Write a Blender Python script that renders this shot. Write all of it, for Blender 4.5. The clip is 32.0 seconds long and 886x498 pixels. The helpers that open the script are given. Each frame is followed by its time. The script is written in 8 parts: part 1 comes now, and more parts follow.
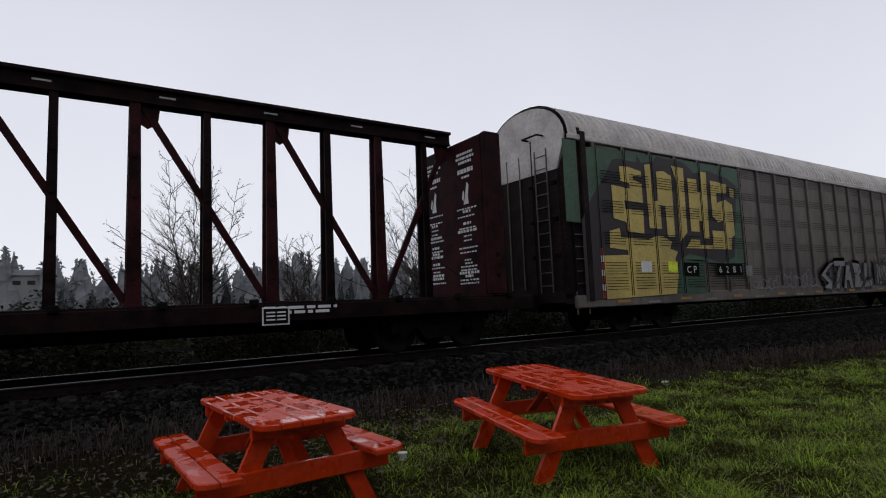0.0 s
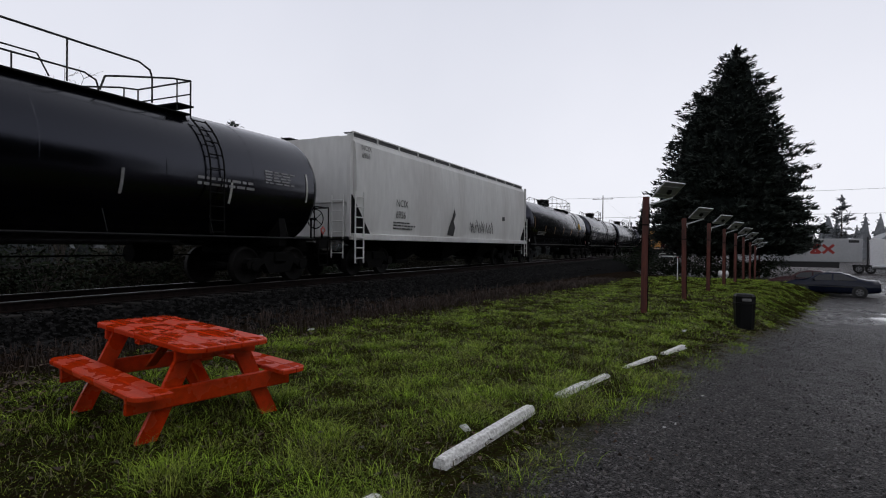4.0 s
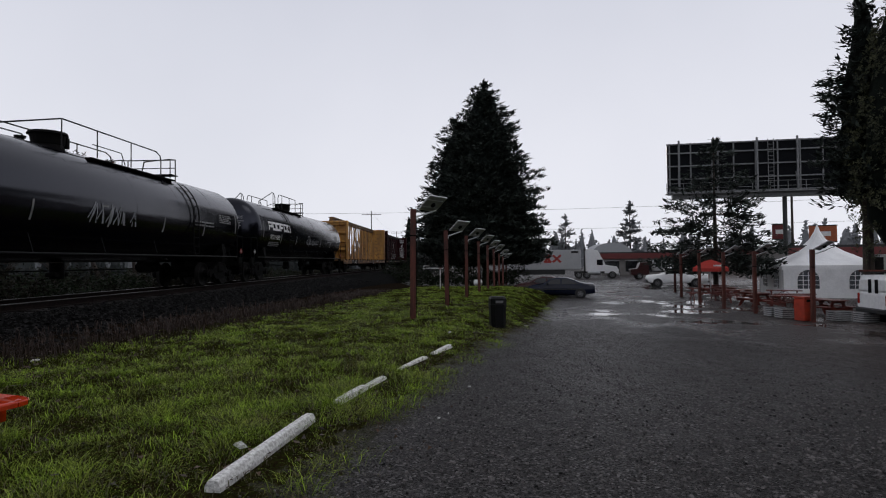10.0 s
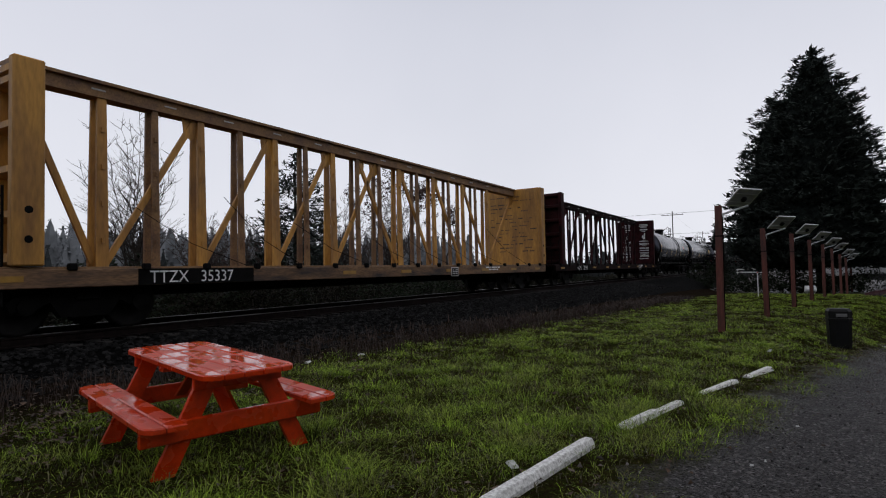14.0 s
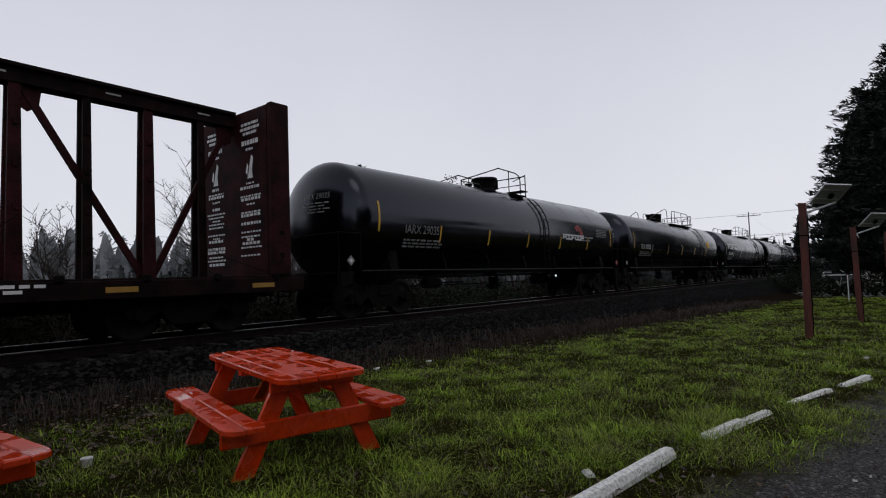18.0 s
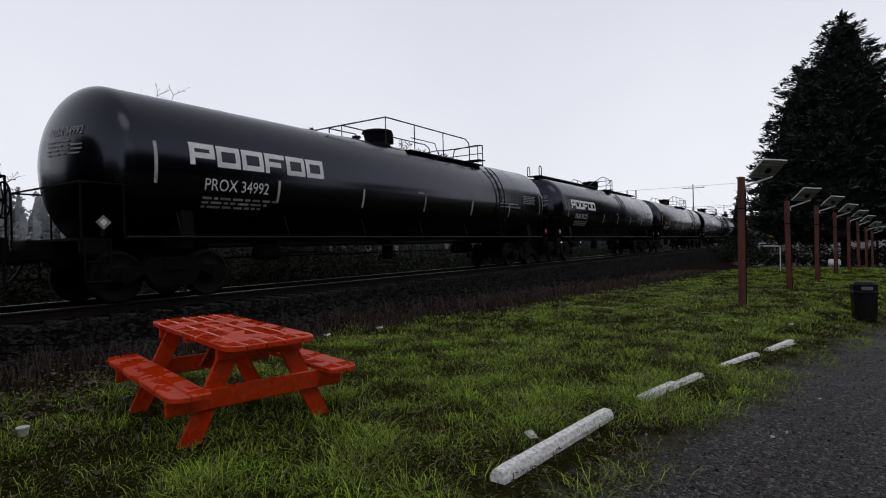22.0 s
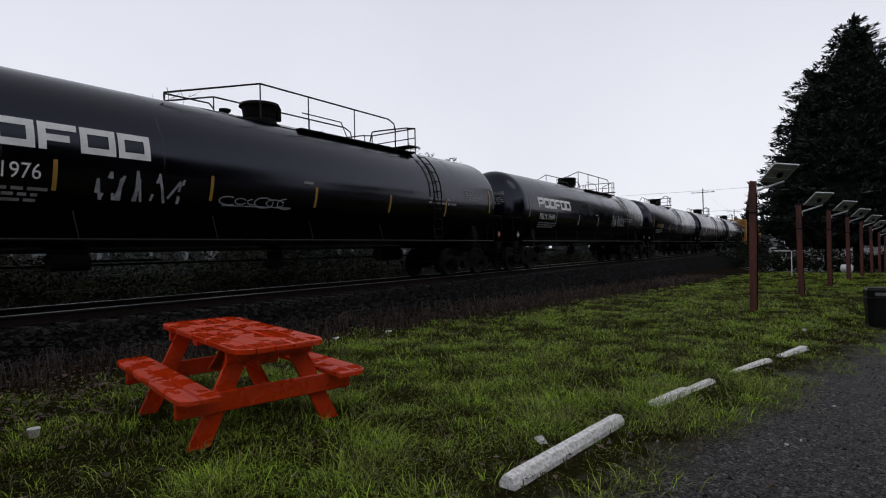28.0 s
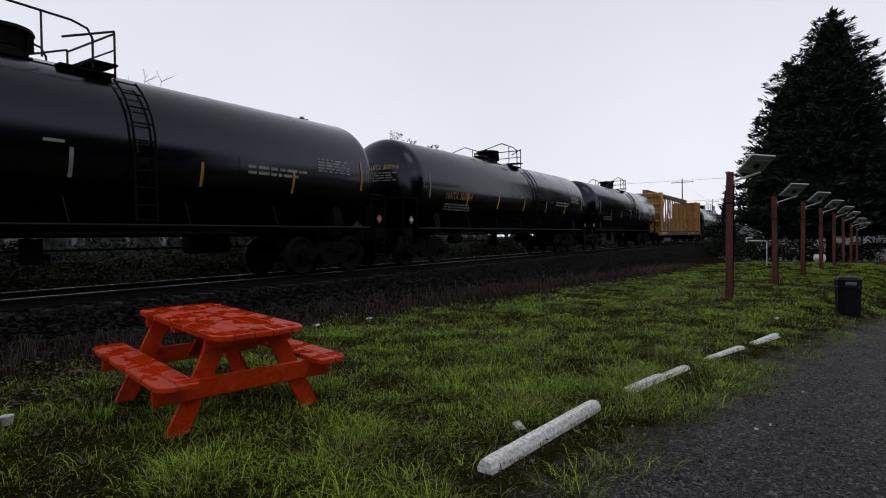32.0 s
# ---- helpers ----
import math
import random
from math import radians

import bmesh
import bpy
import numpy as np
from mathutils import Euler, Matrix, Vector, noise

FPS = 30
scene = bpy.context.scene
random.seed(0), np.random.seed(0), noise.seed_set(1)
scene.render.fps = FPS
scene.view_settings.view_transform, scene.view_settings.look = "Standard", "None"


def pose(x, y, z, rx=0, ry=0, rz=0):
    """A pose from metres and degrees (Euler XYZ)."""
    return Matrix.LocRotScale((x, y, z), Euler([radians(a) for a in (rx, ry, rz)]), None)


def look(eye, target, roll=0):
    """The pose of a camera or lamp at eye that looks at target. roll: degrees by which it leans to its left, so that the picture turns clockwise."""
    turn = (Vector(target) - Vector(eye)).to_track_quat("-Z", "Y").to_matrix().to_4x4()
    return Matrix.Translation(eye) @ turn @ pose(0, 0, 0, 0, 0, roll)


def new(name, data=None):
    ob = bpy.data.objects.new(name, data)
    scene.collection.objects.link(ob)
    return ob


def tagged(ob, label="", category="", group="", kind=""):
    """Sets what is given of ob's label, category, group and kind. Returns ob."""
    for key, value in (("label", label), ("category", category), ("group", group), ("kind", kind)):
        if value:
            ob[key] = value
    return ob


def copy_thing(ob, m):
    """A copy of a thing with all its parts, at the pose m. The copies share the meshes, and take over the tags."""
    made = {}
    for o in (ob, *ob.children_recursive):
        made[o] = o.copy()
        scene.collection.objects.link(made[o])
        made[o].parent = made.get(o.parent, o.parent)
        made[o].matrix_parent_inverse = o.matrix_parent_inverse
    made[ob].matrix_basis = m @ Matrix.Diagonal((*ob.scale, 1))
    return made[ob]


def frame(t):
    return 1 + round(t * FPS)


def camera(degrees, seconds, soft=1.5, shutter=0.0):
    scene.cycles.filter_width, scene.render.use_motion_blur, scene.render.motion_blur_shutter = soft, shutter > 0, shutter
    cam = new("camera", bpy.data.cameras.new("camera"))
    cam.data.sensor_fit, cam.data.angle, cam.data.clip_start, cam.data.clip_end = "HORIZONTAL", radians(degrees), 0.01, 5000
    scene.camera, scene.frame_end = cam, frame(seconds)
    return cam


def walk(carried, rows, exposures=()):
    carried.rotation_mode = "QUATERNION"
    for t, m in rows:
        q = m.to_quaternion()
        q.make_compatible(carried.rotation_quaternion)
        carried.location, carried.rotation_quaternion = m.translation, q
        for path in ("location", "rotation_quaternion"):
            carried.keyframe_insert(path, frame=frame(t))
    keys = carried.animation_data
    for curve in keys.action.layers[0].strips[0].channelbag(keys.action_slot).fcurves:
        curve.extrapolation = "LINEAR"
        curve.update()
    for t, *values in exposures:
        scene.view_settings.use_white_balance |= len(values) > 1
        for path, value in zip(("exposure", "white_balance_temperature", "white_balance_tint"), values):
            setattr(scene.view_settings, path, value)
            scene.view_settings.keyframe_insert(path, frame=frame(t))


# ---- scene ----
cam = camera(76.0, 32.0, soft=1.1)
PATH = [
    (0, (-0.837, 0.219, 1.514), (0.259, 1.882, 1.702), -2.30),
    (0.5, (-0.825, 0.211, 1.517), (0.323, 1.843, 1.664), -1.90),
    (1, (-0.813, 0.203, 1.519), (0.366, 1.812, 1.666), -1.32),
    (1.5, (-0.829, 0.172, 1.515), (0.400, 1.746, 1.634), -1.47),
    (2, (-0.834, 0.131, 1.511), (0.486, 1.628, 1.632), -1.26),
    (2.5, (-0.715, 0.052, 1.493), (0.781, 1.376, 1.554), -0.70),
    (3, (-0.583, -0.031, 1.482), (1.038, 1.140, 1.523), 0.55),
    (3.5, (-0.519, -0.056, 1.479), (1.110, 1.102, 1.499), -0.12),
    (4, (-0.535, -0.067, 1.535), (1.272, 0.789, 1.525), 0.51),
    (4.5, (-0.408, 0.005, 1.456), (1.478, 0.670, 1.438), 0.50),
    (6.5, (-0.430, -0.012, 1.463), (1.546, 0.292, 1.403), 0.70),
    (7, (-0.659, -0.095, 1.504), (1.339, -0.174, 1.464), 0.00),
    (7.5, (-0.595, -0.053, 1.420), (1.350, -0.514, 1.339), 0.30),
    (8, (-0.546, 0.048, 1.374), (1.359, -0.560, 1.325), 0.40),
    (8.5, (-0.524, 0.054, 1.373), (1.387, -0.535, 1.322), 0.50),
    (9, (-0.532, 0.018, 1.385), (1.399, -0.504, 1.344), 0.20),
    (9.5, (-0.510, 0.017, 1.408), (1.464, -0.308, 1.397), -0.10),
    (10, (-0.513, 0.009, 1.425), (1.484, 0.094, 1.468), -0.60),
    (10.5, (-0.344, 0.013, 1.399), (1.600, 0.473, 1.502), -0.60),
    (11, (-0.253, -0.035, 1.374), (1.560, 0.806, 1.423), -2.80),
    (11.5, (-0.172, 0.016, 1.419), (1.616, 0.908, 1.501), -0.60),
    (12, (-0.090, 0.046, 1.408), (1.667, 0.999, 1.477), -0.30),
    (12.5, (-0.028, 0.028, 1.431), (1.631, 1.142, 1.499), 0.00),
    (13, (-0.009, -0.017, 1.445), (1.673, 1.066, 1.490), -0.40),
    (13.5, (-0.013, -0.027, 1.443), (1.680, 1.035, 1.517), -0.90),
    (14, (-0.009, -0.037, 1.448), (1.690, 1.016, 1.524), -1.20),
    (14.5, (-0.010, -0.032, 1.436), (1.656, 1.072, 1.505), -1.90),
    (16.5, (-0.012, -0.005, 1.432), (1.632, 1.131, 1.513), -1.40),
    (17, (-0.022, -0.012, 1.426), (1.612, 1.138, 1.518), -1.40),
    (17.5, (-0.021, 0.002, 1.421), (1.573, 1.206, 1.529), -1.80),
    (18, (0.000, 0.015, 1.419), (1.571, 1.248, 1.529), -2.00),
    (18.5, (-0.016, 0.009, 1.420), (1.568, 1.228, 1.485), -1.60),
    (19, (0.002, -0.004, 1.436), (1.637, 1.146, 1.386), -1.50),
    (19.5, (-0.005, -0.022, 1.432), (1.674, 1.066, 1.424), -0.90),
    (20, (-0.012, -0.028, 1.436), (1.694, 1.016, 1.417), -0.60),
    (20.5, (-0.011, -0.021, 1.431), (1.686, 1.037, 1.408), -1.00),
    (21, (-0.007, -0.022, 1.428), (1.673, 1.064, 1.415), -1.20),
    (21.5, (-0.004, -0.013, 1.430), (1.664, 1.090, 1.425), -1.40),
    (22, (-0.002, -0.018, 1.425), (1.664, 1.087, 1.414), -1.40),
    (22.5, (0.002, -0.016, 1.423), (1.667, 1.093, 1.414), -1.30),
    (23, (0.000, 0.000, 1.430), (1.663, 1.111, 1.416), -1.20),
    (23.5, (-0.006, -0.010, 1.434), (1.652, 1.108, 1.430), -1.40),
    (24, (-0.005, -0.005, 1.424), (1.636, 1.138, 1.437), -1.60),
    (24.5, (-0.006, -0.007, 1.428), (1.632, 1.140, 1.440), -1.60),
    (25, (-0.002, -0.002, 1.423), (1.636, 1.146, 1.433), -1.60),
    (25.5, (0.001, 0.000, 1.425), (1.641, 1.145, 1.420), -1.30),
    (27.5, (0.004, -0.002, 1.418), (1.652, 1.132, 1.408), -1.30),
    (28, (0.004, 0.000, 1.425), (1.655, 1.129, 1.428), -1.20),
    (28.5, (-0.002, -0.010, 1.423), (1.649, 1.117, 1.436), -1.20),
    (29, (0.001, 0.001, 1.428), (1.652, 1.131, 1.433), -1.20),
    (29.5, (0.000, -0.002, 1.426), (1.655, 1.121, 1.438), -1.20),
    (30, (-0.004, -0.012, 1.425), (1.649, 1.114, 1.442), -1.10),
    (30.5, (-0.001, -0.004, 1.421), (1.645, 1.131, 1.446), -1.30),
    (31, (0.005, -0.010, 1.423), (1.666, 1.104, 1.445), -1.10),
    (31.5, (-0.002, -0.015, 1.425), (1.678, 1.070, 1.424), -0.70),
    (32, (0.001, -0.015, 1.425), (1.686, 1.061, 1.383), -0.80),
]
walk(cam, [(t, look(eye, target, roll)) for t, eye, target, roll in PATH], exposures=((0, -.05), (.6, .15), (1, .22), (2, .3), (2.7, .15), (3.4, .05), (5.5, 0), (7, -.02), (8, .09), (9.2, .1), (10, -.1), (11, -.16), (12, -.13), (14, -.11), (17, -.13), (18, -.2), (19.5, 0), (32, 0)))

# ---- sky and light: a bright overcast winter day ----
world = bpy.data.worlds.new("world")
scene.world = world
world.use_nodes = True
wn, wl = world.node_tree.nodes, world.node_tree.links
wn.clear()
w_out = wn.new("ShaderNodeOutputWorld")
w_bg = wn.new("ShaderNodeBackground")
w_sky = wn.new("ShaderNodeTexSky")
w_sky.sky_type = "NISHITA"
w_sky.sun_disc = False
w_sky.sun_elevation, w_sky.sun_rotation = radians(28), radians(200)
w_sky.air_density, w_sky.dust_density = 1.0, 4.0
w_hs = wn.new("ShaderNodeHueSaturation")
w_hs.inputs["Saturation"].default_value = 0.15
w_hs.inputs["Value"].default_value = 0.10
w_mix = wn.new("ShaderNodeMix")
w_mix.data_type = "RGBA"
w_mix.inputs[0].default_value = 0.92
w_tc = wn.new("ShaderNodeTexCoord")
w_ns = wn.new("ShaderNodeTexNoise")
w_ns.inputs["Scale"].default_value = 1.6
w_ns.inputs["Detail"].default_value = 4
w_rmp = wn.new("ShaderNodeValToRGB")
w_rmp.color_ramp.elements[0].position, w_rmp.color_ramp.elements[1].position = 0.3, 0.75
w_rmp.color_ramp.elements[0].color = (0.93, 0.94, 0.96, 1)
w_rmp.color_ramp.elements[1].color = (1.05, 1.05, 1.06, 1)
wl.new(w_tc.outputs["Generated"], w_ns.inputs["Vector"])
wl.new(w_ns.outputs["Fac"], w_rmp.inputs["Fac"])
wl.new(w_sky.outputs[0], w_hs.inputs["Color"])
wl.new(w_hs.outputs[0], w_mix.inputs[6])
wl.new(w_rmp.outputs[0], w_mix.inputs[7])
# the cloud is palest low down and greyer overhead
w_sep = wn.new("ShaderNodeSeparateXYZ")
wl.new(w_tc.outputs["Generated"], w_sep.inputs[0])
w_grd = wn.new("ShaderNodeValToRGB")
w_grd.color_ramp.elements[0].position, w_grd.color_ramp.elements[1].position = 0.0, 1.0
w_grd.color_ramp.elements[0].color = (0.93, 0.94, 1.0, 1)
w_grd.color_ramp.elements[1].color = (0.40, 0.41, 0.455, 1)
w_mid = w_grd.color_ramp.elements.new(0.42)
w_mid.color = (0.76, 0.775, 0.86, 1)
wl.new(w_sep.outputs[2], w_grd.inputs["Fac"])
w_mul = wn.new("ShaderNodeMix")
w_mul.data_type, w_mul.blend_type = "RGBA", "MULTIPLY"
w_mul.inputs[0].default_value = 1.0
wl.new(w_grd.outputs[0], w_mul.inputs[6])
wl.new(w_mix.outputs[2], w_mul.inputs[7])
wl.new(w_mul.outputs[2], w_bg.inputs["Color"])
w_bg.inputs["Strength"].default_value = 1.0
wl.new(w_bg.outputs[0], w_out.inputs["Surface"])
sun = new("sun", bpy.data.lights.new("sun", "SUN"))
sun.data.energy, sun.data.angle, sun.data.color = 0.2, radians(25), (1.0, 0.97, 0.93)
sun.matrix_world = look((0, 0, 60), (12, 30, 0))

from mathutils.geometry import tessellate_polygon

# ---- builders ----
class MB:
    """A mesh builder: vertices, faces, one material index and one smooth flag for each face."""

    def __init__(self):
        self.v, self.f, self.m, self.s = [], [], [], []
        self.mi = 0

    def add(self, vs, fs, smooth=False, tf=None):
        o = len(self.v)
        self.v.extend([tuple(tf @ Vector(p)) for p in vs] if tf is not None else vs)
        for f in fs:
            self.f.append([i + o for i in f])
            self.m.append(self.mi)
            self.s.append(smooth)
        return self

    def box(self, c, size, tf=None, bevel=0.0):
        x, y, z = size[0] / 2, size[1] / 2, size[2] / 2
        if not bevel:
            vs = [(c[0] + a * x, c[1] + b * y, c[2] + d * z) for a in (-1, 1) for b in (-1, 1) for d in (-1, 1)]
            return self.add(vs, [(0, 1, 3, 2), (4, 6, 7, 5), (0, 4, 5, 1), (2, 3, 7, 6), (0, 2, 6, 4), (1, 5, 7, 3)], False, tf)
        b = min(bevel, x * .9, y * .9, z * .9)
        vs, idx = [], {}
        for i in (-1, 1):
            for j in (-1, 1):
                for k in (-1, 1):
                    for ax in range(3):
                        p = [i * (x if ax == 0 else x - b), j * (y if ax == 1 else y - b), k * (z if ax == 2 else z - b)]
                        idx[i, j, k, ax] = len(vs)
                        vs.append((c[0] + p[0], c[1] + p[1], c[2] + p[2]))
        fs = []
        for i in (-1, 1):
            fs.append([idx[i, j, k, 0] for j, k in ((-1, -1), (1, -1), (1, 1), (-1, 1))][::i])
            fs.append([idx[j, i, k, 1] for j, k in ((-1, -1), (-1, 1), (1, 1), (1, -1))][::i])
            fs.append([idx[j, k, i, 2] for j, k in ((-1, -1), (1, -1), (1, 1), (-1, 1))][::i])
        for i in (-1, 1):
            for j in (-1, 1):
                fs.append([idx[i, j, -1, 0], idx[i, j, 1, 0], idx[i, j, 1, 1], idx[i, j, -1, 1]])
                fs.append([idx[i, -1, j, 0], idx[i, 1, j, 0], idx[i, 1, j, 2], idx[i, -1, j, 2]])
                fs.append([idx[-1, i, j, 1], idx[1, i, j, 1], idx[1, i, j, 2], idx[-1, i, j, 2]])
                for k in (-1, 1):
                    fs.append([idx[i, j, k, a] for a in range(3)])
        return self.add(vs, fs, False, tf)

    def cyl(self, p0, p1, r0, r1=None, n=12, caps=True, smooth=True, tf=None):
        r1 = r0 if r1 is None else r1
        p0, p1 = Vector(p0), Vector(p1)
        d = (p1 - p0).normalized()
        a = d.orthogonal().normalized()
        b = d.cross(a)
        vs = []
        for p, r in ((p0, r0), (p1, r1)):
            for i in range(n):
                t = 2 * math.pi * i / n
                vs.append(tuple(p + a * (r * math.cos(t)) + b * (r * math.sin(t))))
        self.add(vs, [(i, (i + 1) % n, n + (i + 1) % n, n + i) for i in range(n)], smooth, tf)
        if caps:
            self.add(vs[:n], [tuple(range(n))[::-1]], False, tf)
            self.add(vs[n:], [tuple(range(n))], False, tf)
        return self

    def tube(self, pts, r, n=6, tf=None):
        for a, b in zip(pts[:-1], pts[1:]):
            self.cyl(a, b, r, n=n, caps=True, tf=tf)
        return self

    def prism(self, poly, axis, a, b, tf=None, smooth=False):
        """A flat outline given in the two other axes, drawn from a to b along axis (0, 1 or 2)."""
        def put(u, v, w):
            return ((w, u, v), (u, w, v), (u, v, w))[axis]
        n = len(poly)
        vs = [put(u, v, a) for u, v in poly] + [put(u, v, b) for u, v in poly]
        self.add(vs, [(i, (i + 1) % n, n + (i + 1) % n, n + i) for i in range(n)], smooth, tf)
        self.add(vs[:n], [tuple(range(n))[::-1]], False, tf)
        return self.add(vs[n:], [tuple(range(n))], False, tf)

    def loft(self, rings, smooth=True, close=True, caps=True, tf=None):
        n = len(rings[0])
        vs = [p for r in rings for p in r]
        fs = []
        for k in range(len(rings) - 1):
            for i in range(n if close else n - 1):
                j = (i + 1) % n
                fs.append((k * n + i, k * n + j, (k + 1) * n + j, (k + 1) * n + i))
        self.add(vs, fs, smooth, tf)
        if caps and close:
            self.add(rings[0], [tuple(range(n))[::-1]], False, tf)
            self.add(rings[-1], [tuple(range(n))], False, tf)
        return self

    def mesh(self, name, *mats):
        me = bpy.data.meshes.new(name)
        me.from_pydata(self.v, [], self.f)
        me.polygons.foreach_set("material_index", self.m)
        me.polygons.foreach_set("use_smooth", self.s)
        for mt in mats:
            me.materials.append(mt)
        me.update()
        bm = bmesh.new()
        bm.from_mesh(me)
        bmesh.ops.recalc_face_normals(bm, faces=bm.faces)
        bm.to_mesh(me)
        bm.free()
        return me


def raw_mesh(name, vs, fs, mat, smooth=False):
    me = bpy.data.meshes.new(name)
    me.from_pydata(vs, [], fs)
    me.materials.append(mat)
    if smooth:
        me.polygons.foreach_set("use_smooth", [True] * len(me.polygons))
    me.update()
    return me


def part(name, mb, mats, parent, label=""):
    """One mesh object under a thing or a part."""
    mats = mats if isinstance(mats, (list, tuple)) else [mats]
    ob = new(name, mb if isinstance(mb, bpy.types.Mesh) else mb.mesh(name, *mats))
    ob.parent = parent
    if label:
        ob["label"] = label
    return ob


def thing(name, m, label, category, group="", kind=""):
    ob = new(name)
    ob.matrix_world = m
    ob.empty_display_size = 0.2
    return tagged(ob, label, category, group, kind)


def solo(name, mb, mats, label="", category="", group="", kind="", m=None):
    mats = mats if isinstance(mats, (list, tuple)) else [mats]
    ob = new(name, mb if isinstance(mb, bpy.types.Mesh) else mb.mesh(name, *mats))
    if m is not None:
        ob.matrix_world = m
    return tagged(ob, label, category, group, kind)


# ---- materials ----
def mat(name, color, rough=0.6, metal=0.0, var=0.15, scale=8.0, bump=0.0, bscale=40.0, color2=None, spec=0.5, coat=0.0, stretch=None, island=0.0, obrand=0.0):
    """Paint or stuff of one colour with a stain noise, a grain noise, and relief."""
    m = bpy.data.materials.new(name)
    m.use_nodes = True
    n, l = m.node_tree.nodes, m.node_tree.links
    b = n["Principled BSDF"]
    b.inputs["Roughness"].default_value = rough
    b.inputs["Metallic"].default_value = metal
    b.inputs["Specular IOR Level"].default_value = spec
    b.inputs["Coat Weight"].default_value = coat
    b.inputs["Coat Roughness"].default_value = 0.08
    tc = n.new("ShaderNodeTexCoord")
    mp = n.new("ShaderNodeMapping")
    l.new(tc.outputs["Object"], mp.inputs["Vector"])
    if stretch:
        mp.inputs["Scale"].default_value = stretch
    n1 = n.new("ShaderNodeTexNoise")
    n1.inputs["Scale"].default_value = scale
    n1.inputs["Detail"].default_value = 5
    n2 = n.new("ShaderNodeTexNoise")
    n2.inputs["Scale"].default_value = scale * 9
    n2.inputs["Detail"].default_value = 3
    for k in (n1, n2):
        l.new(mp.outputs[0], k.inputs["Vector"])
    c2 = color2 or tuple(max(0, c * (1 - 2.2 * var)) for c in color)
    r = n.new("ShaderNodeValToRGB")
    r.color_ramp.elements[0].position, r.color_ramp.elements[1].position = 0.32, 0.62
    r.color_ramp.elements[0].color = (*c2, 1)
    r.color_ramp.elements[1].color = (*color, 1)
    l.new(n1.outputs["Fac"], r.inputs["Fac"])
    hv = n.new("ShaderNodeHueSaturation")
    mr = n.new("ShaderNodeMapRange")
    mr.inputs["From Min"].default_value, mr.inputs["From Max"].default_value = 0.3, 0.7
    mr.inputs["To Min"].default_value, mr.inputs["To Max"].default_value = 1 - var, 1 + var
    l.new(n2.outputs["Fac"], mr.inputs["Value"])
    val = mr.outputs[0]
    for amount, kind in ((island, "ShaderNodeNewGeometry"), (obrand, "ShaderNodeObjectInfo")):
        if amount:
            g = n.new(kind)
            k = n.new("ShaderNodeMapRange")
            k.inputs["To Min"].default_value, k.inputs["To Max"].default_value = 1 - amount, 1 + amount
            l.new(g.outputs["Random Per Island" if kind.endswith("Geometry") else "Random"], k.inputs["Value"])
            mu = n.new("ShaderNodeMath")
            mu.operation = "MULTIPLY"
            l.new(val, mu.inputs[0])
            l.new(k.outputs[0], mu.inputs[1])
            val = mu.outputs[0]
    l.new(val, hv.inputs["Value"])
    l.new(r.outputs[0], hv.inputs["Color"])
    l.new(hv.outputs[0], b.inputs["Base Color"])
    rr = n.new("ShaderNodeMapRange")
    rr.inputs["To Min"].default_value, rr.inputs["To Max"].default_value = max(0.02, rough - 0.12), min(1, rough + 0.12)
    l.new(n1.outputs["Fac"], rr.inputs["Value"])
    l.new(rr.outputs[0], b.inputs["Roughness"])
    if bump:
        n3 = n.new("ShaderNodeTexNoise")
        n3.inputs["Scale"].default_value = bscale
        n3.inputs["Detail"].default_value = 4
        l.new(mp.outputs[0], n3.inputs["Vector"])
        bp = n.new("ShaderNodeBump")
        bp.inputs["Strength"].default_value = bump
        bp.inputs["Distance"].default_value = 0.02
        l.new(n3.outputs["Fac"], bp.inputs["Height"])
        l.new(bp.outputs[0], b.inputs["Normal"])
    return m


M_BLACK = mat("tank_black_paint", (0.0016, 0.0017, 0.0032), 0.19, var=0.3, scale=0.7, bump=0.012, bscale=3, spec=0.46)
M_BLACK.node_tree.nodes["Principled BSDF"].inputs["Specular Tint"].default_value = (0.78, 0.82, 1.0, 1)
M_IRON = mat("sooty_iron", (0.0045, 0.0042, 0.004), 0.85, var=0.4, scale=4, bump=0.2, bscale=30, spec=0.12)
M_RAIL = mat("worn_rail_steel", (0.14, 0.135, 0.13), 0.35, metal=0.9, var=0.2, scale=6)
M_RUST = mat("rusty_rail_side", (0.014, 0.009, 0.008), 0.85, var=0.3, scale=10, spec=0.1)
M_WHITE = mat("white_lettering", (0.75, 0.75, 0.74), 0.5, var=0.08, scale=3)
M_GREYL = mat("faded_lettering", (0.25, 0.25, 0.25), 0.6, var=0.2, scale=6)
M_YELLOWL = mat("yellow_reflector", (0.65, 0.38, 0.03), 0.4, var=0.1, scale=6)
M_RED = mat("wet_red_table_paint", (0.60, 0.042, 0.006), 0.2, var=0.1, scale=3, bump=0.012, bscale=25, stretch=(1, 6, 6), spec=0.45)


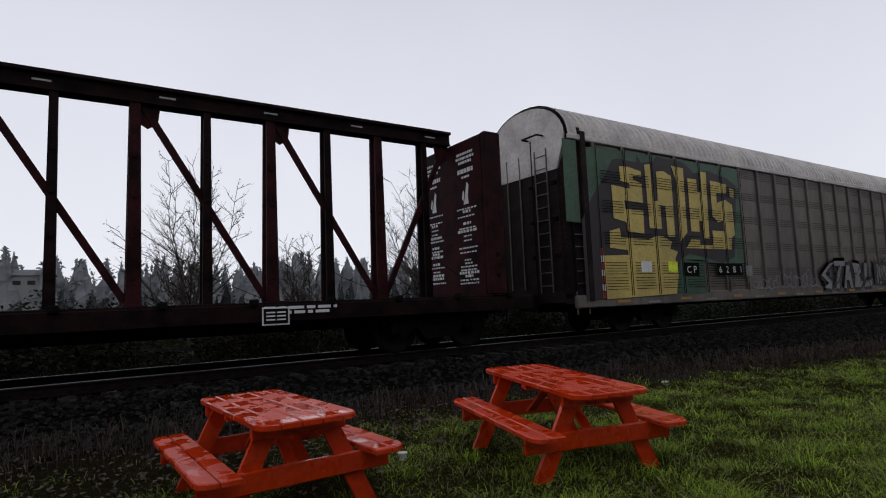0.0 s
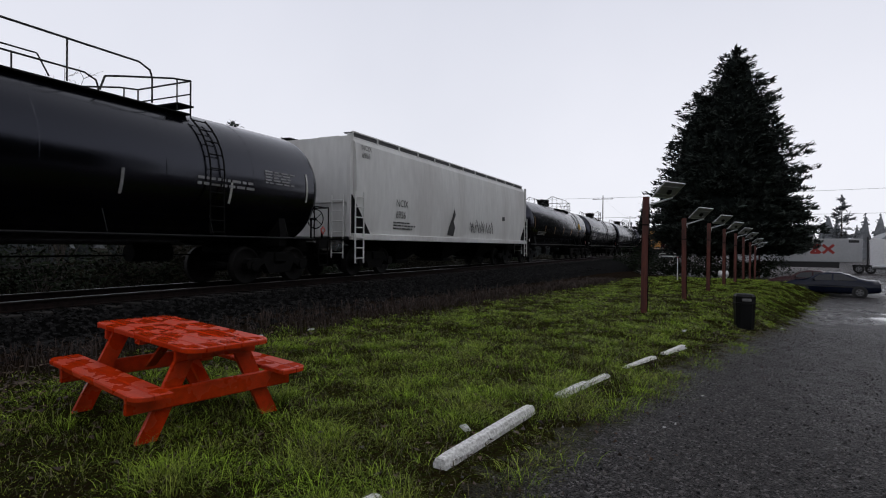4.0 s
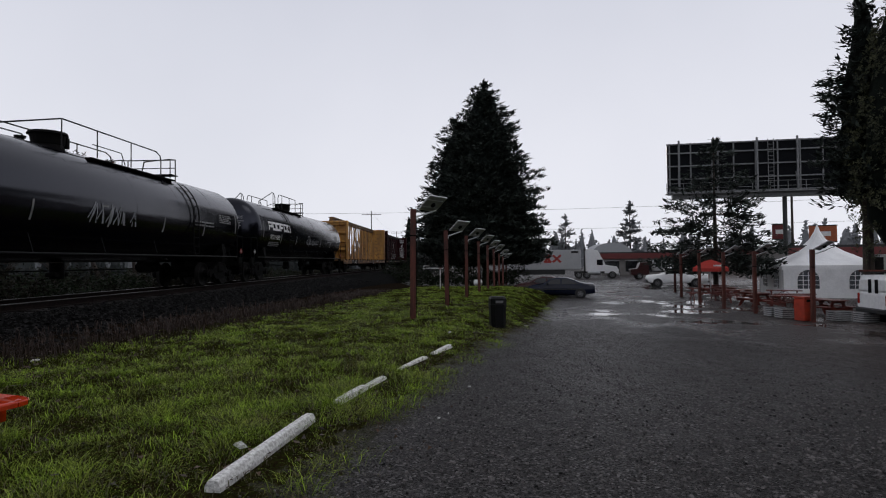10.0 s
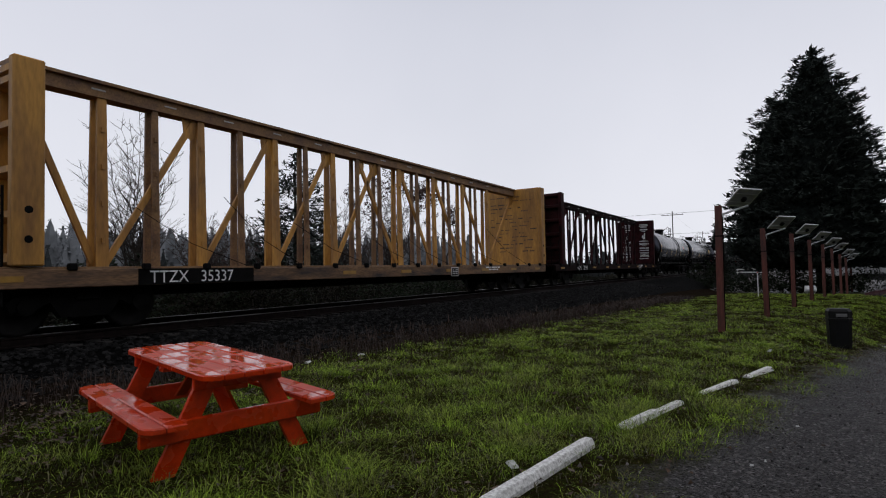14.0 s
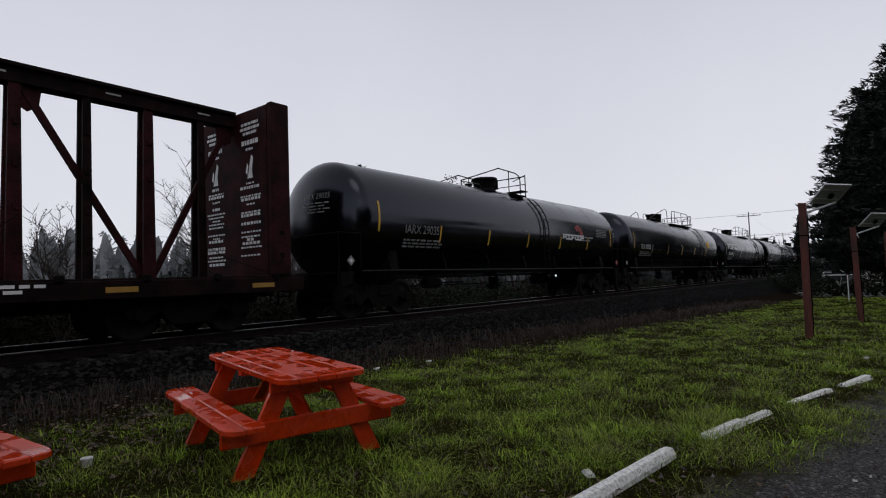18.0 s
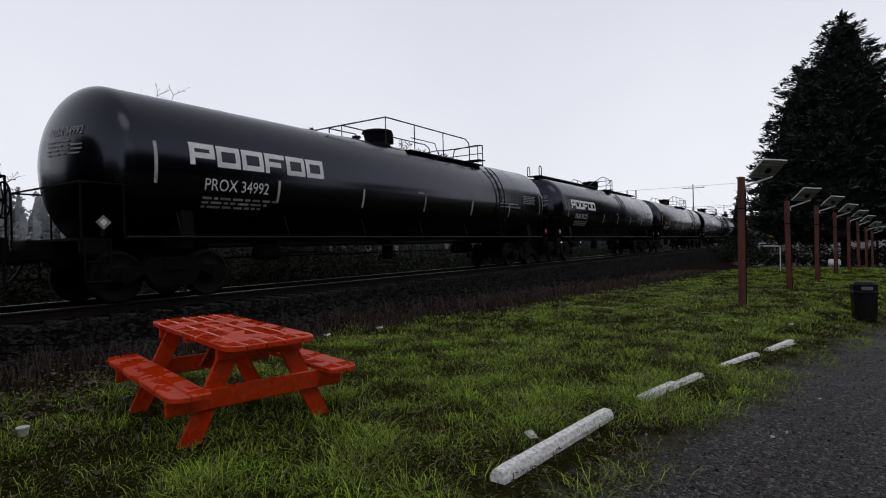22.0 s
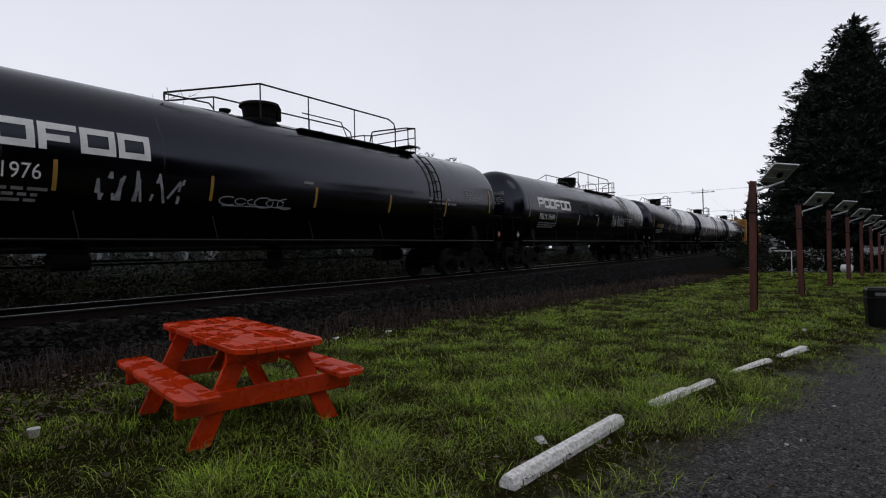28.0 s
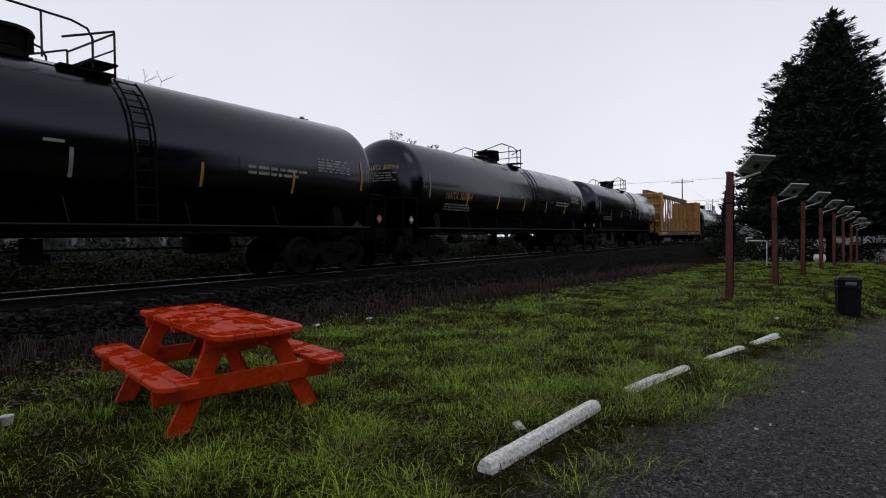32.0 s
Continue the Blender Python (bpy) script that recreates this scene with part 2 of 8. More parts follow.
def wet_patches(m, dry, wet, scale):
    """Standing water in patches: the gloss of a surface varies."""
    n, l = m.node_tree.nodes, m.node_tree.links
    t, k, r = n.new("ShaderNodeTexCoord"), n.new("ShaderNodeTexNoise"), n.new("ShaderNodeMapRange")
    k.inputs["Scale"].default_value = scale
    k.inputs["Detail"].default_value = 3
    r.inputs["From Min"].default_value, r.inputs["From Max"].default_value = .46, .53
    r.inputs["To Min"].default_value, r.inputs["To Max"].default_value = dry, wet
    l.new(t.outputs["Object"], k.inputs["Vector"])
    l.new(k.outputs["Fac"], r.inputs["Value"])
    l.new(r.outputs[0], n["Principled BSDF"].inputs["Roughness"])


wet_patches(M_RED, .4, .03, 4.0)
M_CYEL = mat("centerbeam_yellow", (0.45, 0.225, 0.04), 0.6, var=0.2, scale=2.2, color2=(0.22, 0.105, 0.03), bump=0.05, stretch=(1, 1, .22))
M_CBRN = mat("centerbeam_brown", (0.034, 0.0075, 0.009), 0.7, var=0.35, scale=2.5, bump=0.05, spec=0.1)
M_HOPPER = mat("hopper_grey_white", (0.62, 0.62, 0.60), 0.6, var=0.06, scale=0.7, color2=(0.50, 0.49, 0.47), stretch=(1, 1, .25))
M_AUTO = mat("autorack_galvanised", (0.145, 0.120, 0.105), 0.5, metal=0.2, var=0.2, scale=0.8, color2=(0.07, 0.06, 0.055), bump=0.05, stretch=(1, 1, .3))
M_AROOF = mat("autorack_roof", (0.55, 0.51, 0.48), 0.5, metal=0.1, var=0.15, scale=1.5)
M_POST = mat("rust_red_post", (0.13, 0.032, 0.02), 0.7, var=0.3, scale=3, bump=0.1, stretch=(1, 1, .2))
M_CONC = mat("white_painted_concrete", (0.88, 0.87, 0.84), 0.7, var=0.2, scale=42, color2=(0.46, 0.445, 0.42), bump=0.2, bscale=90)
M_PANEL = mat("solar_cells", (0.03, 0.035, 0.05), 0.2, var=0.2, scale=5)
M_ALU = mat("aluminium_frame", (0.55, 0.56, 0.57), 0.45, metal=0.5, var=0.1)
M_BINP = mat("black_bin_plastic", (0.005, 0.005, 0.0055), 0.5, var=0.2, spec=0.2)
M_BARK = mat("bark", (0.055, 0.042, 0.033), 0.95, var=0.35, scale=6, bump=0.4, bscale=20, stretch=(1, 1, .3))
M_FIR = mat("fir_needles", (0.040, 0.051, 0.043), 0.9, var=0.35, scale=2.5, island=0.45, spec=0.2)
M_CYP = mat("cypress_foliage", (0.060, 0.063, 0.029), 0.85, var=0.35, scale=0.9, color2=(0.018, 0.022, 0.010), island=0.55)

# ---- ground ----
TRACK_Y, RAIL_Z, SPEED = 11.2, 0.55, 10.4


def smooth(a, b, x):
    t = max(0.0, min(1.0, (x - a) / (b - a)))
    return t * t * (3 - 2 * t)


def edge_y(x):
    """The border between lawn and gravel lot: it runs askew to the track."""
    return 1.75 - 0.205 * x


def ground_z(x, y):
    lot = -1.2 * smooth(2, 23, 0.8 * x - 0.95 * y - 2.0)
    bank = max(-1.2, -0.016 * max(0.0, x - 4) - .012 * max(0.0, x - 40))
    k = smooth(-0.4, 2.2, y - edge_y(x)) * (1 - smooth(44, 60, x))
    z = lot + (bank - lot) * max(k, smooth(0.0, 6.0, y))
    z += 0.06 * smooth(.2, 1.6, y - edge_y(x)) * (1 - smooth(44, 60, x))
    z += (0.14 - bank) * smooth(5.5, 9.6, y) * (1 - smooth(12.5, 16, y)) - 0.25 * smooth(14, 22, y)
    return z


def grid_axis(lo, hi, fine_lo, fine_hi, step):
    a = list(np.arange(fine_lo, fine_hi + 1e-6, step))
    d, x = step, fine_lo
    while x > lo:
        d *= 1.25
        x -= d
        a.insert(0, max(x, lo))
    d, x = step, fine_hi
    while x < hi:
        d *= 1.25
        x += d
        a.append(min(x, hi))
    return a


class Nodes:
    """Short hand for building a material's nodes."""

    def __init__(self, name):
        self.m = bpy.data.materials.new(name)
        self.m.use_nodes = True
        self.n, self.l = self.m.node_tree.nodes, self.m.node_tree.links
        self.b = self.n["Principled BSDF"]

    def noise(self, vec, scale, detail=4, rough=0.5):
        k = self.n.new("ShaderNodeTexNoise")
        k.inputs["Scale"].default_value, k.inputs["Detail"].default_value, k.inputs["Roughness"].default_value = scale, detail, rough
        self.l.new(vec, k.inputs["Vector"])
        return k.outputs["Fac"]

    def voronoi(self, vec, scale, out="Color"):
        k = self.n.new("ShaderNodeTexVoronoi")
        k.inputs["Scale"].default_value = scale
        self.l.new(vec, k.inputs["Vector"])
        return k.outputs[out]

    def cell(self, vec, scale):
        """An even random number for each cell."""
        k = self.n.new("ShaderNodeSeparateColor")
        self.l.new(self.voronoi(vec, scale), k.inputs[0])
        return k.outputs[0]

    def math(self, op, a, b=None, clamp=False):
        k = self.n.new("ShaderNodeMath")
        k.operation, k.use_clamp = op, clamp
        for i, v in enumerate((a, b)):
            if v is None:
                continue
            if isinstance(v, (int, float)):
                k.inputs[i].default_value = v
            else:
                self.l.new(v, k.inputs[i])
        return k.outputs[0]

    def ramp(self, fac, *stops):
        k = self.n.new("ShaderNodeValToRGB")
        e = k.color_ramp.elements
        while len(e) < len(stops):
            e.new(0.5)
        for i, (p, c) in enumerate(stops):
            e[i].position, e[i].color = p, (*c, 1)
        self.l.new(fac, k.inputs["Fac"])
        return k.outputs[0]

    def mix(self, fac, a, b, kind="MIX"):
        k = self.n.new("ShaderNodeMix")
        k.data_type, k.blend_type = "RGBA", kind
        if isinstance(fac, (int, float)):
            k.inputs[0].default_value = fac
        else:
            self.l.new(fac, k.inputs[0])
        for i, v in ((6, a), (7, b)):
            if isinstance(v, tuple):
                k.inputs[i].default_value = (*v, 1)
            else:
                self.l.new(v, k.inputs[i])
        return k.outputs[2]

    def bump(self, height, strength, dist=0.03):
        k = self.n.new("ShaderNodeBump")
        k.inputs["Strength"].default_value, k.inputs["Distance"].default_value = strength, dist
        self.l.new(height, k.inputs["Height"])
        self.l.new(k.outputs[0], self.b.inputs["Normal"])


def ground_material():
    """Gravel lot, lawn, bare leaf-strewn verge and ballast shoulder, parted by wavering borders."""
    g = Nodes("ground_surface")
    tc = g.n.new("ShaderNodeTexCoord")
    pos = tc.outputs["Object"]
    sp = g.n.new("ShaderNodeSeparateXYZ")
    g.l.new(pos, sp.inputs[0])
    x, y = sp.outputs[0], sp.outputs[1]
    wav = g.math("SUBTRACT", g.noise(pos, 0.9, 5, 0.6), 0.5)
    fine = g.math("SUBTRACT", g.noise(pos, 6.0, 4, 0.6), 0.5)
    edge = g.math("ADD", g.math("ADD", y, g.math("MULTIPLY", x, 0.205)), -1.75)
    edge = g.math("ADD", edge, g.math("ADD", g.math("MULTIPLY", wav, 1.1), g.math("MULTIPLY", fine, 0.9)))
    lawn = g.math("MULTIPLY", g.math("ADD", edge, 0.25), 2.2, True)
    far = g.math("SUBTRACT", 1, g.math("MULTIPLY", g.math("SUBTRACT", x, 57), 0.2, True), True)
    lawn = g.math("MULTIPLY", lawn, far)
    bank = g.math("ADD", g.math("ADD", y, g.math("MULTIPLY", x, 0.055)), -6.9)
    bank = g.math("ADD", bank, g.math("ADD", g.math("MULTIPLY", wav, 1.6), g.math("MULTIPLY", fine, 1.0)))
    verge = g.math("MULTIPLY", g.math("ADD", bank, 0.5), 1.1, True)
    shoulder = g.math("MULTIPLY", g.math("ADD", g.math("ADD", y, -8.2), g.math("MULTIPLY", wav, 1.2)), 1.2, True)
    beyond = g.math("MULTIPLY", g.math("ADD", g.math("ADD", y, -14.5), g.math("MULTIPLY", wav, 2.0)), 0.8, True)
    # gravel: two sizes of stones, wet
    st = g.ramp(g.cell(pos, 55), (0.0, (0.004, 0.0036, 0.0035)), (0.35, (0.012, 0.0108, 0.0106)), (0.68, (0.06, 0.054, 0.053)), (0.92, (0.20, 0.182, 0.178)), (1.0, (0.48, 0.45, 0.44)))
    st2 = g.ramp(g.cell(pos, 120), (0.0, (0.004, 0.0036, 0.0035)), (0.4, (0.016, 0.0145, 0.0142)), (0.8, (0.10, 0.09, 0.088)), (1.0, (0.36, 0.33, 0.32)))
    gravel = g.mix(0.35, st, st2)
    gravel = g.mix(g.math("MULTIPLY", g.noise(pos, 0.35, 4), 0.4), gravel, (0.028, 0.0255, 0.025))
    brown = g.math("MULTIPLY", g.math("SUBTRACT", g.math("MULTIPLY", y, -1), g.math("ADD", g.math("MULTIPLY", x, 0.3), 2.8)), 0.22, True)
    gravel = g.mix(g.math("MULTIPLY", brown, 0.7), gravel, g.ramp(g.noise(pos, 3.0, 6, 0.7), (0.3, (0.036, 0.023, 0.019)), (0.7, (0.10, 0.067, 0.054))))
    grass = g.ramp(g.noise(pos, 24.0, 8, 0.8), (0.34, (0.016, 0.010, 0.006)), (0.47, (0.032, 0.022, 0.010)), (0.56, (0.038, 0.055, 0.009)), (0.75, (0.075, 0.10, 0.016)))
    dirt = g.ramp(g.noise(pos, 22.0, 8, 0.8), (0.3, (0.012, 0.009, 0.007)), (0.55, (0.028, 0.020, 0.014)), (0.75, (0.06, 0.045, 0.025)))
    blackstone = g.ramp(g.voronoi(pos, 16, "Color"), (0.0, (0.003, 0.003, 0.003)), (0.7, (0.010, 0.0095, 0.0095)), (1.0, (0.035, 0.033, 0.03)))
    weeds = g.ramp(g.noise(pos, 2.0, 6, 0.7), (0.3, (0.006, 0.006, 0.004)), (0.55, (0.014, 0.013, 0.008)), (0.8, (0.03, 0.027, 0.016)))
    c = g.mix(lawn, gravel, grass)
    rim = g.math("MULTIPLY", g.math("SUBTRACT", 0.75, edge), 1.3, True)
    c = g.mix(g.math("MULTIPLY", g.math("MULTIPLY", rim, lawn), 0.75), c, g.ramp(g.noise(pos, 9.0, 6, 0.7), (0.35, (0.014, 0.010, 0.007)), (0.52, (0.04, 0.033, 0.014)), (0.7, (0.085, 0.082, 0.022))))
    worn = g.math("MULTIPLY", g.math("SUBTRACT", 2.6, x), 0.09, True)
    bald = g.math("MULTIPLY", g.math("SUBTRACT", g.math("ADD", g.noise(pos, 1.1, 5, 0.6), worn), 0.55), 5.0, True)
    c = g.mix(g.math("MULTIPLY", g.math("MULTIPLY", bald, lawn), 0.7), c, dirt)
    c = g.mix(verge, c, dirt)
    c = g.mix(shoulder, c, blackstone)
    c = g.mix(beyond, c, weeds)
    g.l.new(c, g.b.inputs["Base Color"])
    # puddles and a wet film, only on the gravel lot
    wet = g.math("MULTIPLY", g.math("SUBTRACT", g.noise(pos, 0.42, 5), 0.49), 11.0, True)
    area = g.math("MULTIPLY", g.math("ADD", g.math("ADD", g.math("MULTIPLY", x, 0.8), g.math("MULTIPLY", y, -0.95)), -19.0), 0.12, True)
    near = g.math("MULTIPLY", g.math("SUBTRACT", 78, x), 0.05, True)
    area = g.math("MULTIPLY", area, near)
    open_air = g.math("MAXIMUM", g.math("MULTIPLY", g.math("ADD", y, 17.5), 0.3, True), g.math("MULTIPLY", g.math("SUBTRACT", x, 33), 0.2, True))
    area = g.math("MULTIPLY", area, open_air)
    under_firs = g.math("MULTIPLY", g.math("MULTIPLY", g.math("SUBTRACT", x, 50), 0.3, True), g.math("MULTIPLY", g.math("ADD", y, 7), 0.3, True))
    area = g.math("MULTIPLY", area, g.math("SUBTRACT", 1, under_firs, True))
    wet = g.math("MULTIPLY", g.math("MULTIPLY", wet, area), g.math("SUBTRACT", 1, lawn, True))
    rgh = g.math("ADD", g.math("ADD", g.math("MULTIPLY", g.noise(pos, 2.5, 4), 0.3), 0.3), g.math("MULTIPLY", beyond, 0.5))
    rgh = g.math("ADD", g.math("MULTIPLY", rgh, g.math("SUBTRACT", 1, wet, True)), g.math("MULTIPLY", wet, 0.05))
    g.l.new(rgh, g.b.inputs["Roughness"])
    g.l.new(g.math("MULTIPLY", g.math("ADD", g.math("ADD", g.math("MULTIPLY", wet, 0.35), g.math("MULTIPLY", area, 0.25)), 0.125), g.math("SUBTRACT", 1, g.math("MAXIMUM", g.math("MULTIPLY", shoulder, 0.8), lawn), True)), g.b.inputs["Specular IOR Level"])
    ht = g.math("MULTIPLY", g.math("ADD", g.voronoi(pos, 55, "Distance"), g.math("MULTIPLY", g.voronoi(pos, 120, "Distance"), 0.5)), g.math("SUBTRACT", 1, wet, True))
    g.bump(ht, 1.0, 0.05)
    return g.m


gx = grid_axis(-1500, 3000, -14, 44, 0.35)
gy = grid_axis(-1500, 1500, -26, 24, 0.35)
vs = [(x, y, ground_z(x, y) + (0.004 * noise.noise(Vector((x * .8, y * .8, 0))) if abs(x) < 80 else 0)) for y in gy for x in gx]
nx = len(gx)
fs = [(j * nx + i, j * nx + i + 1, (j + 1) * nx + i + 1, (j + 1) * nx + i) for j in range(len(gy) - 1) for i in range(nx - 1)]
solo("ground", raw_mesh("ground", vs, fs, ground_material(), True), None, "wet dark gravel lot beside a strip of winter lawn", "ground", kind="structure")

# ---- track ----
M_TIE = mat("creosoted_tie", (0.022, 0.018, 0.015), 0.9, var=0.35, scale=5, bump=0.3, bscale=14, stretch=(4, .6, 4), obrand=0.3)
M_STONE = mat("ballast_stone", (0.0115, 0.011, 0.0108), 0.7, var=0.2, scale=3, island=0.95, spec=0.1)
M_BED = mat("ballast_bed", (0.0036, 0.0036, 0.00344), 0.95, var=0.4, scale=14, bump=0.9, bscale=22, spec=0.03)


def track():
    bed = MB()
    z = RAIL_Z - .22
    prof = [(-4.4, -.05), (-3.3, .10), (-1.9, z - .02), (-1.4, z), (1.4, z), (1.9, z - .02), (3.3, -.1), (4.2, -.4)]
    rings = [[(x, TRACK_Y + y, (zz if abs(y) < 4 else min(zz, ground_z(x, TRACK_Y + y) - .04)) + .02 * noise.noise(Vector((x * 1.3, y * 2, 3)))) for y, zz in prof] for x in grid_axis(-160, 900, -20, 60, 0.6)]
    bed.loft(rings, True, False, False)
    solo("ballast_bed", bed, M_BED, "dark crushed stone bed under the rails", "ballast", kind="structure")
    prof = [(-.068, 0), (.068, 0), (.068, .012), (.014, .03), (.012, .118), (.036, .13), (.036, .158), (-.036, .158), (-.036, .13), (-.012, .118), (-.014, .03), (-.068, .012)]
    for s in (-1, 1):
        rail = thing("rail", pose(0, TRACK_Y + s * .755, RAIL_Z - .172), "steel rail with a bright worn head", "rail", "rails of the track", "structure")
        part("web", MB().prism(prof, 0, -160, 900), M_RUST, rail)
        part("head", MB().box((370, 0, .165), (1060, .066, .014), bevel=.004), M_RAIL, rail, "shiny worn rail head")
    tie = MB().box((0, 0, 0), (.23, 2.6, .18), bevel=.012).mesh("tie", M_TIE)
    rnd = random.Random(3)
    holder = thing("track_ties", pose(0, TRACK_Y, RAIL_Z - .275), "dark timber ties bedded in ballast", "ties", kind="structure")
    k, x = 0, -16.0
    while x < 90 and k < 190:
        t = new("tie", tie)
        t.parent = holder
        t.matrix_local = pose(x, rnd.uniform(-.04, .04), rnd.uniform(-.012, .008), 0, 0, rnd.uniform(-1.2, 1.2))
        x += .56
        k += 1
    # stones
    vs, fs = [], []
    base = [(-1, -.8, -.5), (1, -.7, -.6), (.8, .9, -.5), (-.9, .8, -.6), (-.7, -.6, .6), (.8, -.5, .5), (.6, .6, .7), (-.6, .7, .5)]
    quad = [(0, 3, 2, 1), (4, 5, 6, 7), (0, 1, 5, 4), (1, 2, 6, 5), (2, 3, 7, 6), (3, 0, 4, 7)]
    arr = np.array(base)
    for i in range(26000):
        x = -9 + 50 * rnd.random() ** 1.5
        y = rnd.choice((rnd.uniform(-4.0, -1.0), rnd.uniform(-4.2, -.8), rnd.uniform(-.7, 1.6)))
        if y < -3.4 and rnd.random() < .5:
            continue
        if abs(abs(y) - .755) < .1:
            continue
        zz = np.interp(y, (-4.4, -3.3, -1.9, -1.4, 1.4, 1.9), (-.05, .10, z - .02, z, z, z - .02))
        zz = max(zz, ground_z(x, TRACK_Y + y))
        s = rnd.uniform(.018, .048)
        a, b = rnd.uniform(0, 6.28), rnd.uniform(-.6, .6)
        R = np.array(Euler((b, rnd.uniform(-.6, .6), a)).to_matrix())
        pts = (arr * (1 + .35 * np.array([[rnd.uniform(-1, 1) for _ in range(3)] for _ in range(8)]))) @ R.T * np.array((s, s, s * .8)) + (x, TRACK_Y + y, zz + s * .45)
        o = len(vs)
        vs.extend(map(tuple, pts))
        fs.extend([tuple(q + o for q in f) for f in quad])
    solo("ballast_stones", raw_mesh("ballast_stones", vs, fs, M_STONE), None, "loose wet crushed stones along the track", "stones", kind="stuff")


track()

# ---- lawn ----
M_GRASS = mat("grass_blades", (0.198, 0.30, 0.027), 0.6, var=0.3, scale=2.4, color2=(0.165, 0.19, 0.036), island=0.98, spec=0.1)
M_MOSS = mat("short_mossy_grass", (0.185, 0.236, 0.026), 0.6, var=0.25, scale=1.6, color2=(0.155, 0.128, 0.03), island=0.9, spec=0.1)
M_STRAW = mat("dry_grass_blades", (0.13, 0.115, 0.05), 0.7, var=0.2, island=0.4)
M_WEED = mat("reddish_dead_weeds", (0.05, 0.03, 0.022), 0.8, var=0.25, island=0.5)


def lawn_amount(x, y):
    w = noise.noise(Vector((x * .55, y * .55, 1.7)))
    w2 = noise.noise(Vector((x * 1.7, y * 1.7, 4.2)))
    lo = smooth(-.35, .5, y - edge_y(x) + .35 * w + .3 * w2)
    hi = 1 - smooth(-.6, .7, y + .055 * x - 6.7 + .7 * w + .3 * w2)
    left = 1 - .9 * (1 - smooth(.2, 5.0, x))
    return lo * hi * left * (.34 + .66 * smooth(-.3, .3, w2 + .5 * w))


def blades(name, count, rnd, spot, height, width, material, label, lean=.6):
    """Thin bent blades in tufts; spot(rnd) gives a foot (x, y) and a size, or None."""
    vs, fs = [], []
    k = 0
    while k < count:
        s = spot(rnd)
        if s is None:
            continue
        x0, y0, size, tuft = s
        wide = .03 + .012 * tuft ** .5
        for _ in range(tuft):
            k += 1
            ox, oy = rnd.gauss(0, wide), rnd.gauss(0, wide)
            x, y = x0 + ox, y0 + oy
            z = ground_z(x, y) - .01
            h = height * size * rnd.uniform(.45, 1.25)
            a = math.atan2(oy, ox) + rnd.gauss(0, .7)
            dx, dy = math.cos(a), math.sin(a)
            b = rnd.uniform(.3, 1.2) * lean * h
            w = width * rnd.uniform(.7, 1.3) * max(1.0, math.hypot(x, y) / 6) / 2
            px, py = -dy * w, dx * w
            o = len(vs)
            root = [(x - px, y - py, z), (x + px, y + py, z), (x + dx * b * .3 + px, y + dy * b * .3 + py, z + h * .6), (x + dx * b * .3 - px, y + dy * b * .3 - py, z + h * .6)]
            tip = (x + dx * b * 1.3, y + dy * b * 1.3, z + h * .8)
            if h < .04 or x * x + y * y > 64:
                vs += root + [tip]
                fs += [(o, o + 1, o + 2, o + 3), (o + 3, o + 2, o + 4)]
                continue
            vs += root + [(x + dx * b * .75 + px * .7, y + dy * b * .75 + py * .7, z + h * .88), (x + dx * b * .75 - px * .7, y + dy * b * .75 - py * .7, z + h * .88), tip]
            fs += [(o, o + 1, o + 2, o + 3), (o + 3, o + 2, o + 4, o + 5), (o + 5, o + 4, o + 6)]
    return solo(name, raw_mesh(name, vs, fs, material), None, label, "grass", kind="stuff")


def lawn_spot(rnd):
    r = 1.2 + 55 * rnd.random() ** 2.2
    a = radians(rnd.uniform(-28, 112))
    x, y = r * math.cos(a), r * math.sin(a)
    p = lawn_amount(x, y)
    if rnd.random() > p or x > 56:
        return None
    e = y - edge_y(x)
    if e < .75 and x > 2.4 and rnd.random() < .5:
        return None
    return x, y, p


def tuft_spot(rnd):
    s = lawn_spot(rnd)
    if s is None:
        return None
    clump = noise.noise(Vector((s[0] * 3.4, s[1] * 3.4, 9))) + .3 * noise.noise(Vector((s[0] * 1.1, s[1] * 1.1, 5)))
    if rnd.random() > .10 + 1.5 * clump:
        return None
    if rnd.random() < .13:
        return s[0], s[1], rnd.uniform(1.5, 2.3), 46
    return s[0], s[1], rnd.uniform(.5, 1.1) + .8 * max(0, clump), 16 + int(26 * rnd.random())


def moss_spot(rnd):
    s = lawn_spot(rnd)
    return None if s is None else (s[0], s[1], rnd.uniform(.35, .7), 8)


def straw_spot(rnd):
    r = 1.2 + 22 * rnd.random() ** 1.6
    a = radians(rnd.uniform(-28, 112))
    x, y = r * math.cos(a), r * math.sin(a)
    if rnd.random() > .15 + lawn_amount(x, y) or y < edge_y(x) - .2 or y > 7.2:
        return None
    return x, y, rnd.uniform(.4, 1.1), 3


def weed_spot(rnd):
    x = -6 + 40 * rnd.random() ** 1.3
    y = 6.9 - .055 * x + rnd.gauss(.4, .45)
    return x, y, rnd.uniform(.5, 1.5), 4


blades("grass", 135000, random.Random(11), tuft_spot, .056, .0032, M_GRASS, "lush wet green grass in uneven arching tufts", 1.55)
blades("short_grass", 95000, random.Random(14), moss_spot, .036, .0055, M_MOSS, "short mossy green grass between the tufts", 1.3)
blades("dry_grass", 20000, random.Random(12), straw_spot, .07, .006, M_STRAW, "pale dead stalks between the grass", 1.0)
blades("dead_weeds", 9000, random.Random(13), weed_spot, .22, .006, M_WEED, "reddish brown dead weeds along the ballast", .5)

# ---- lettering ----
TEXT_CACHE = {}


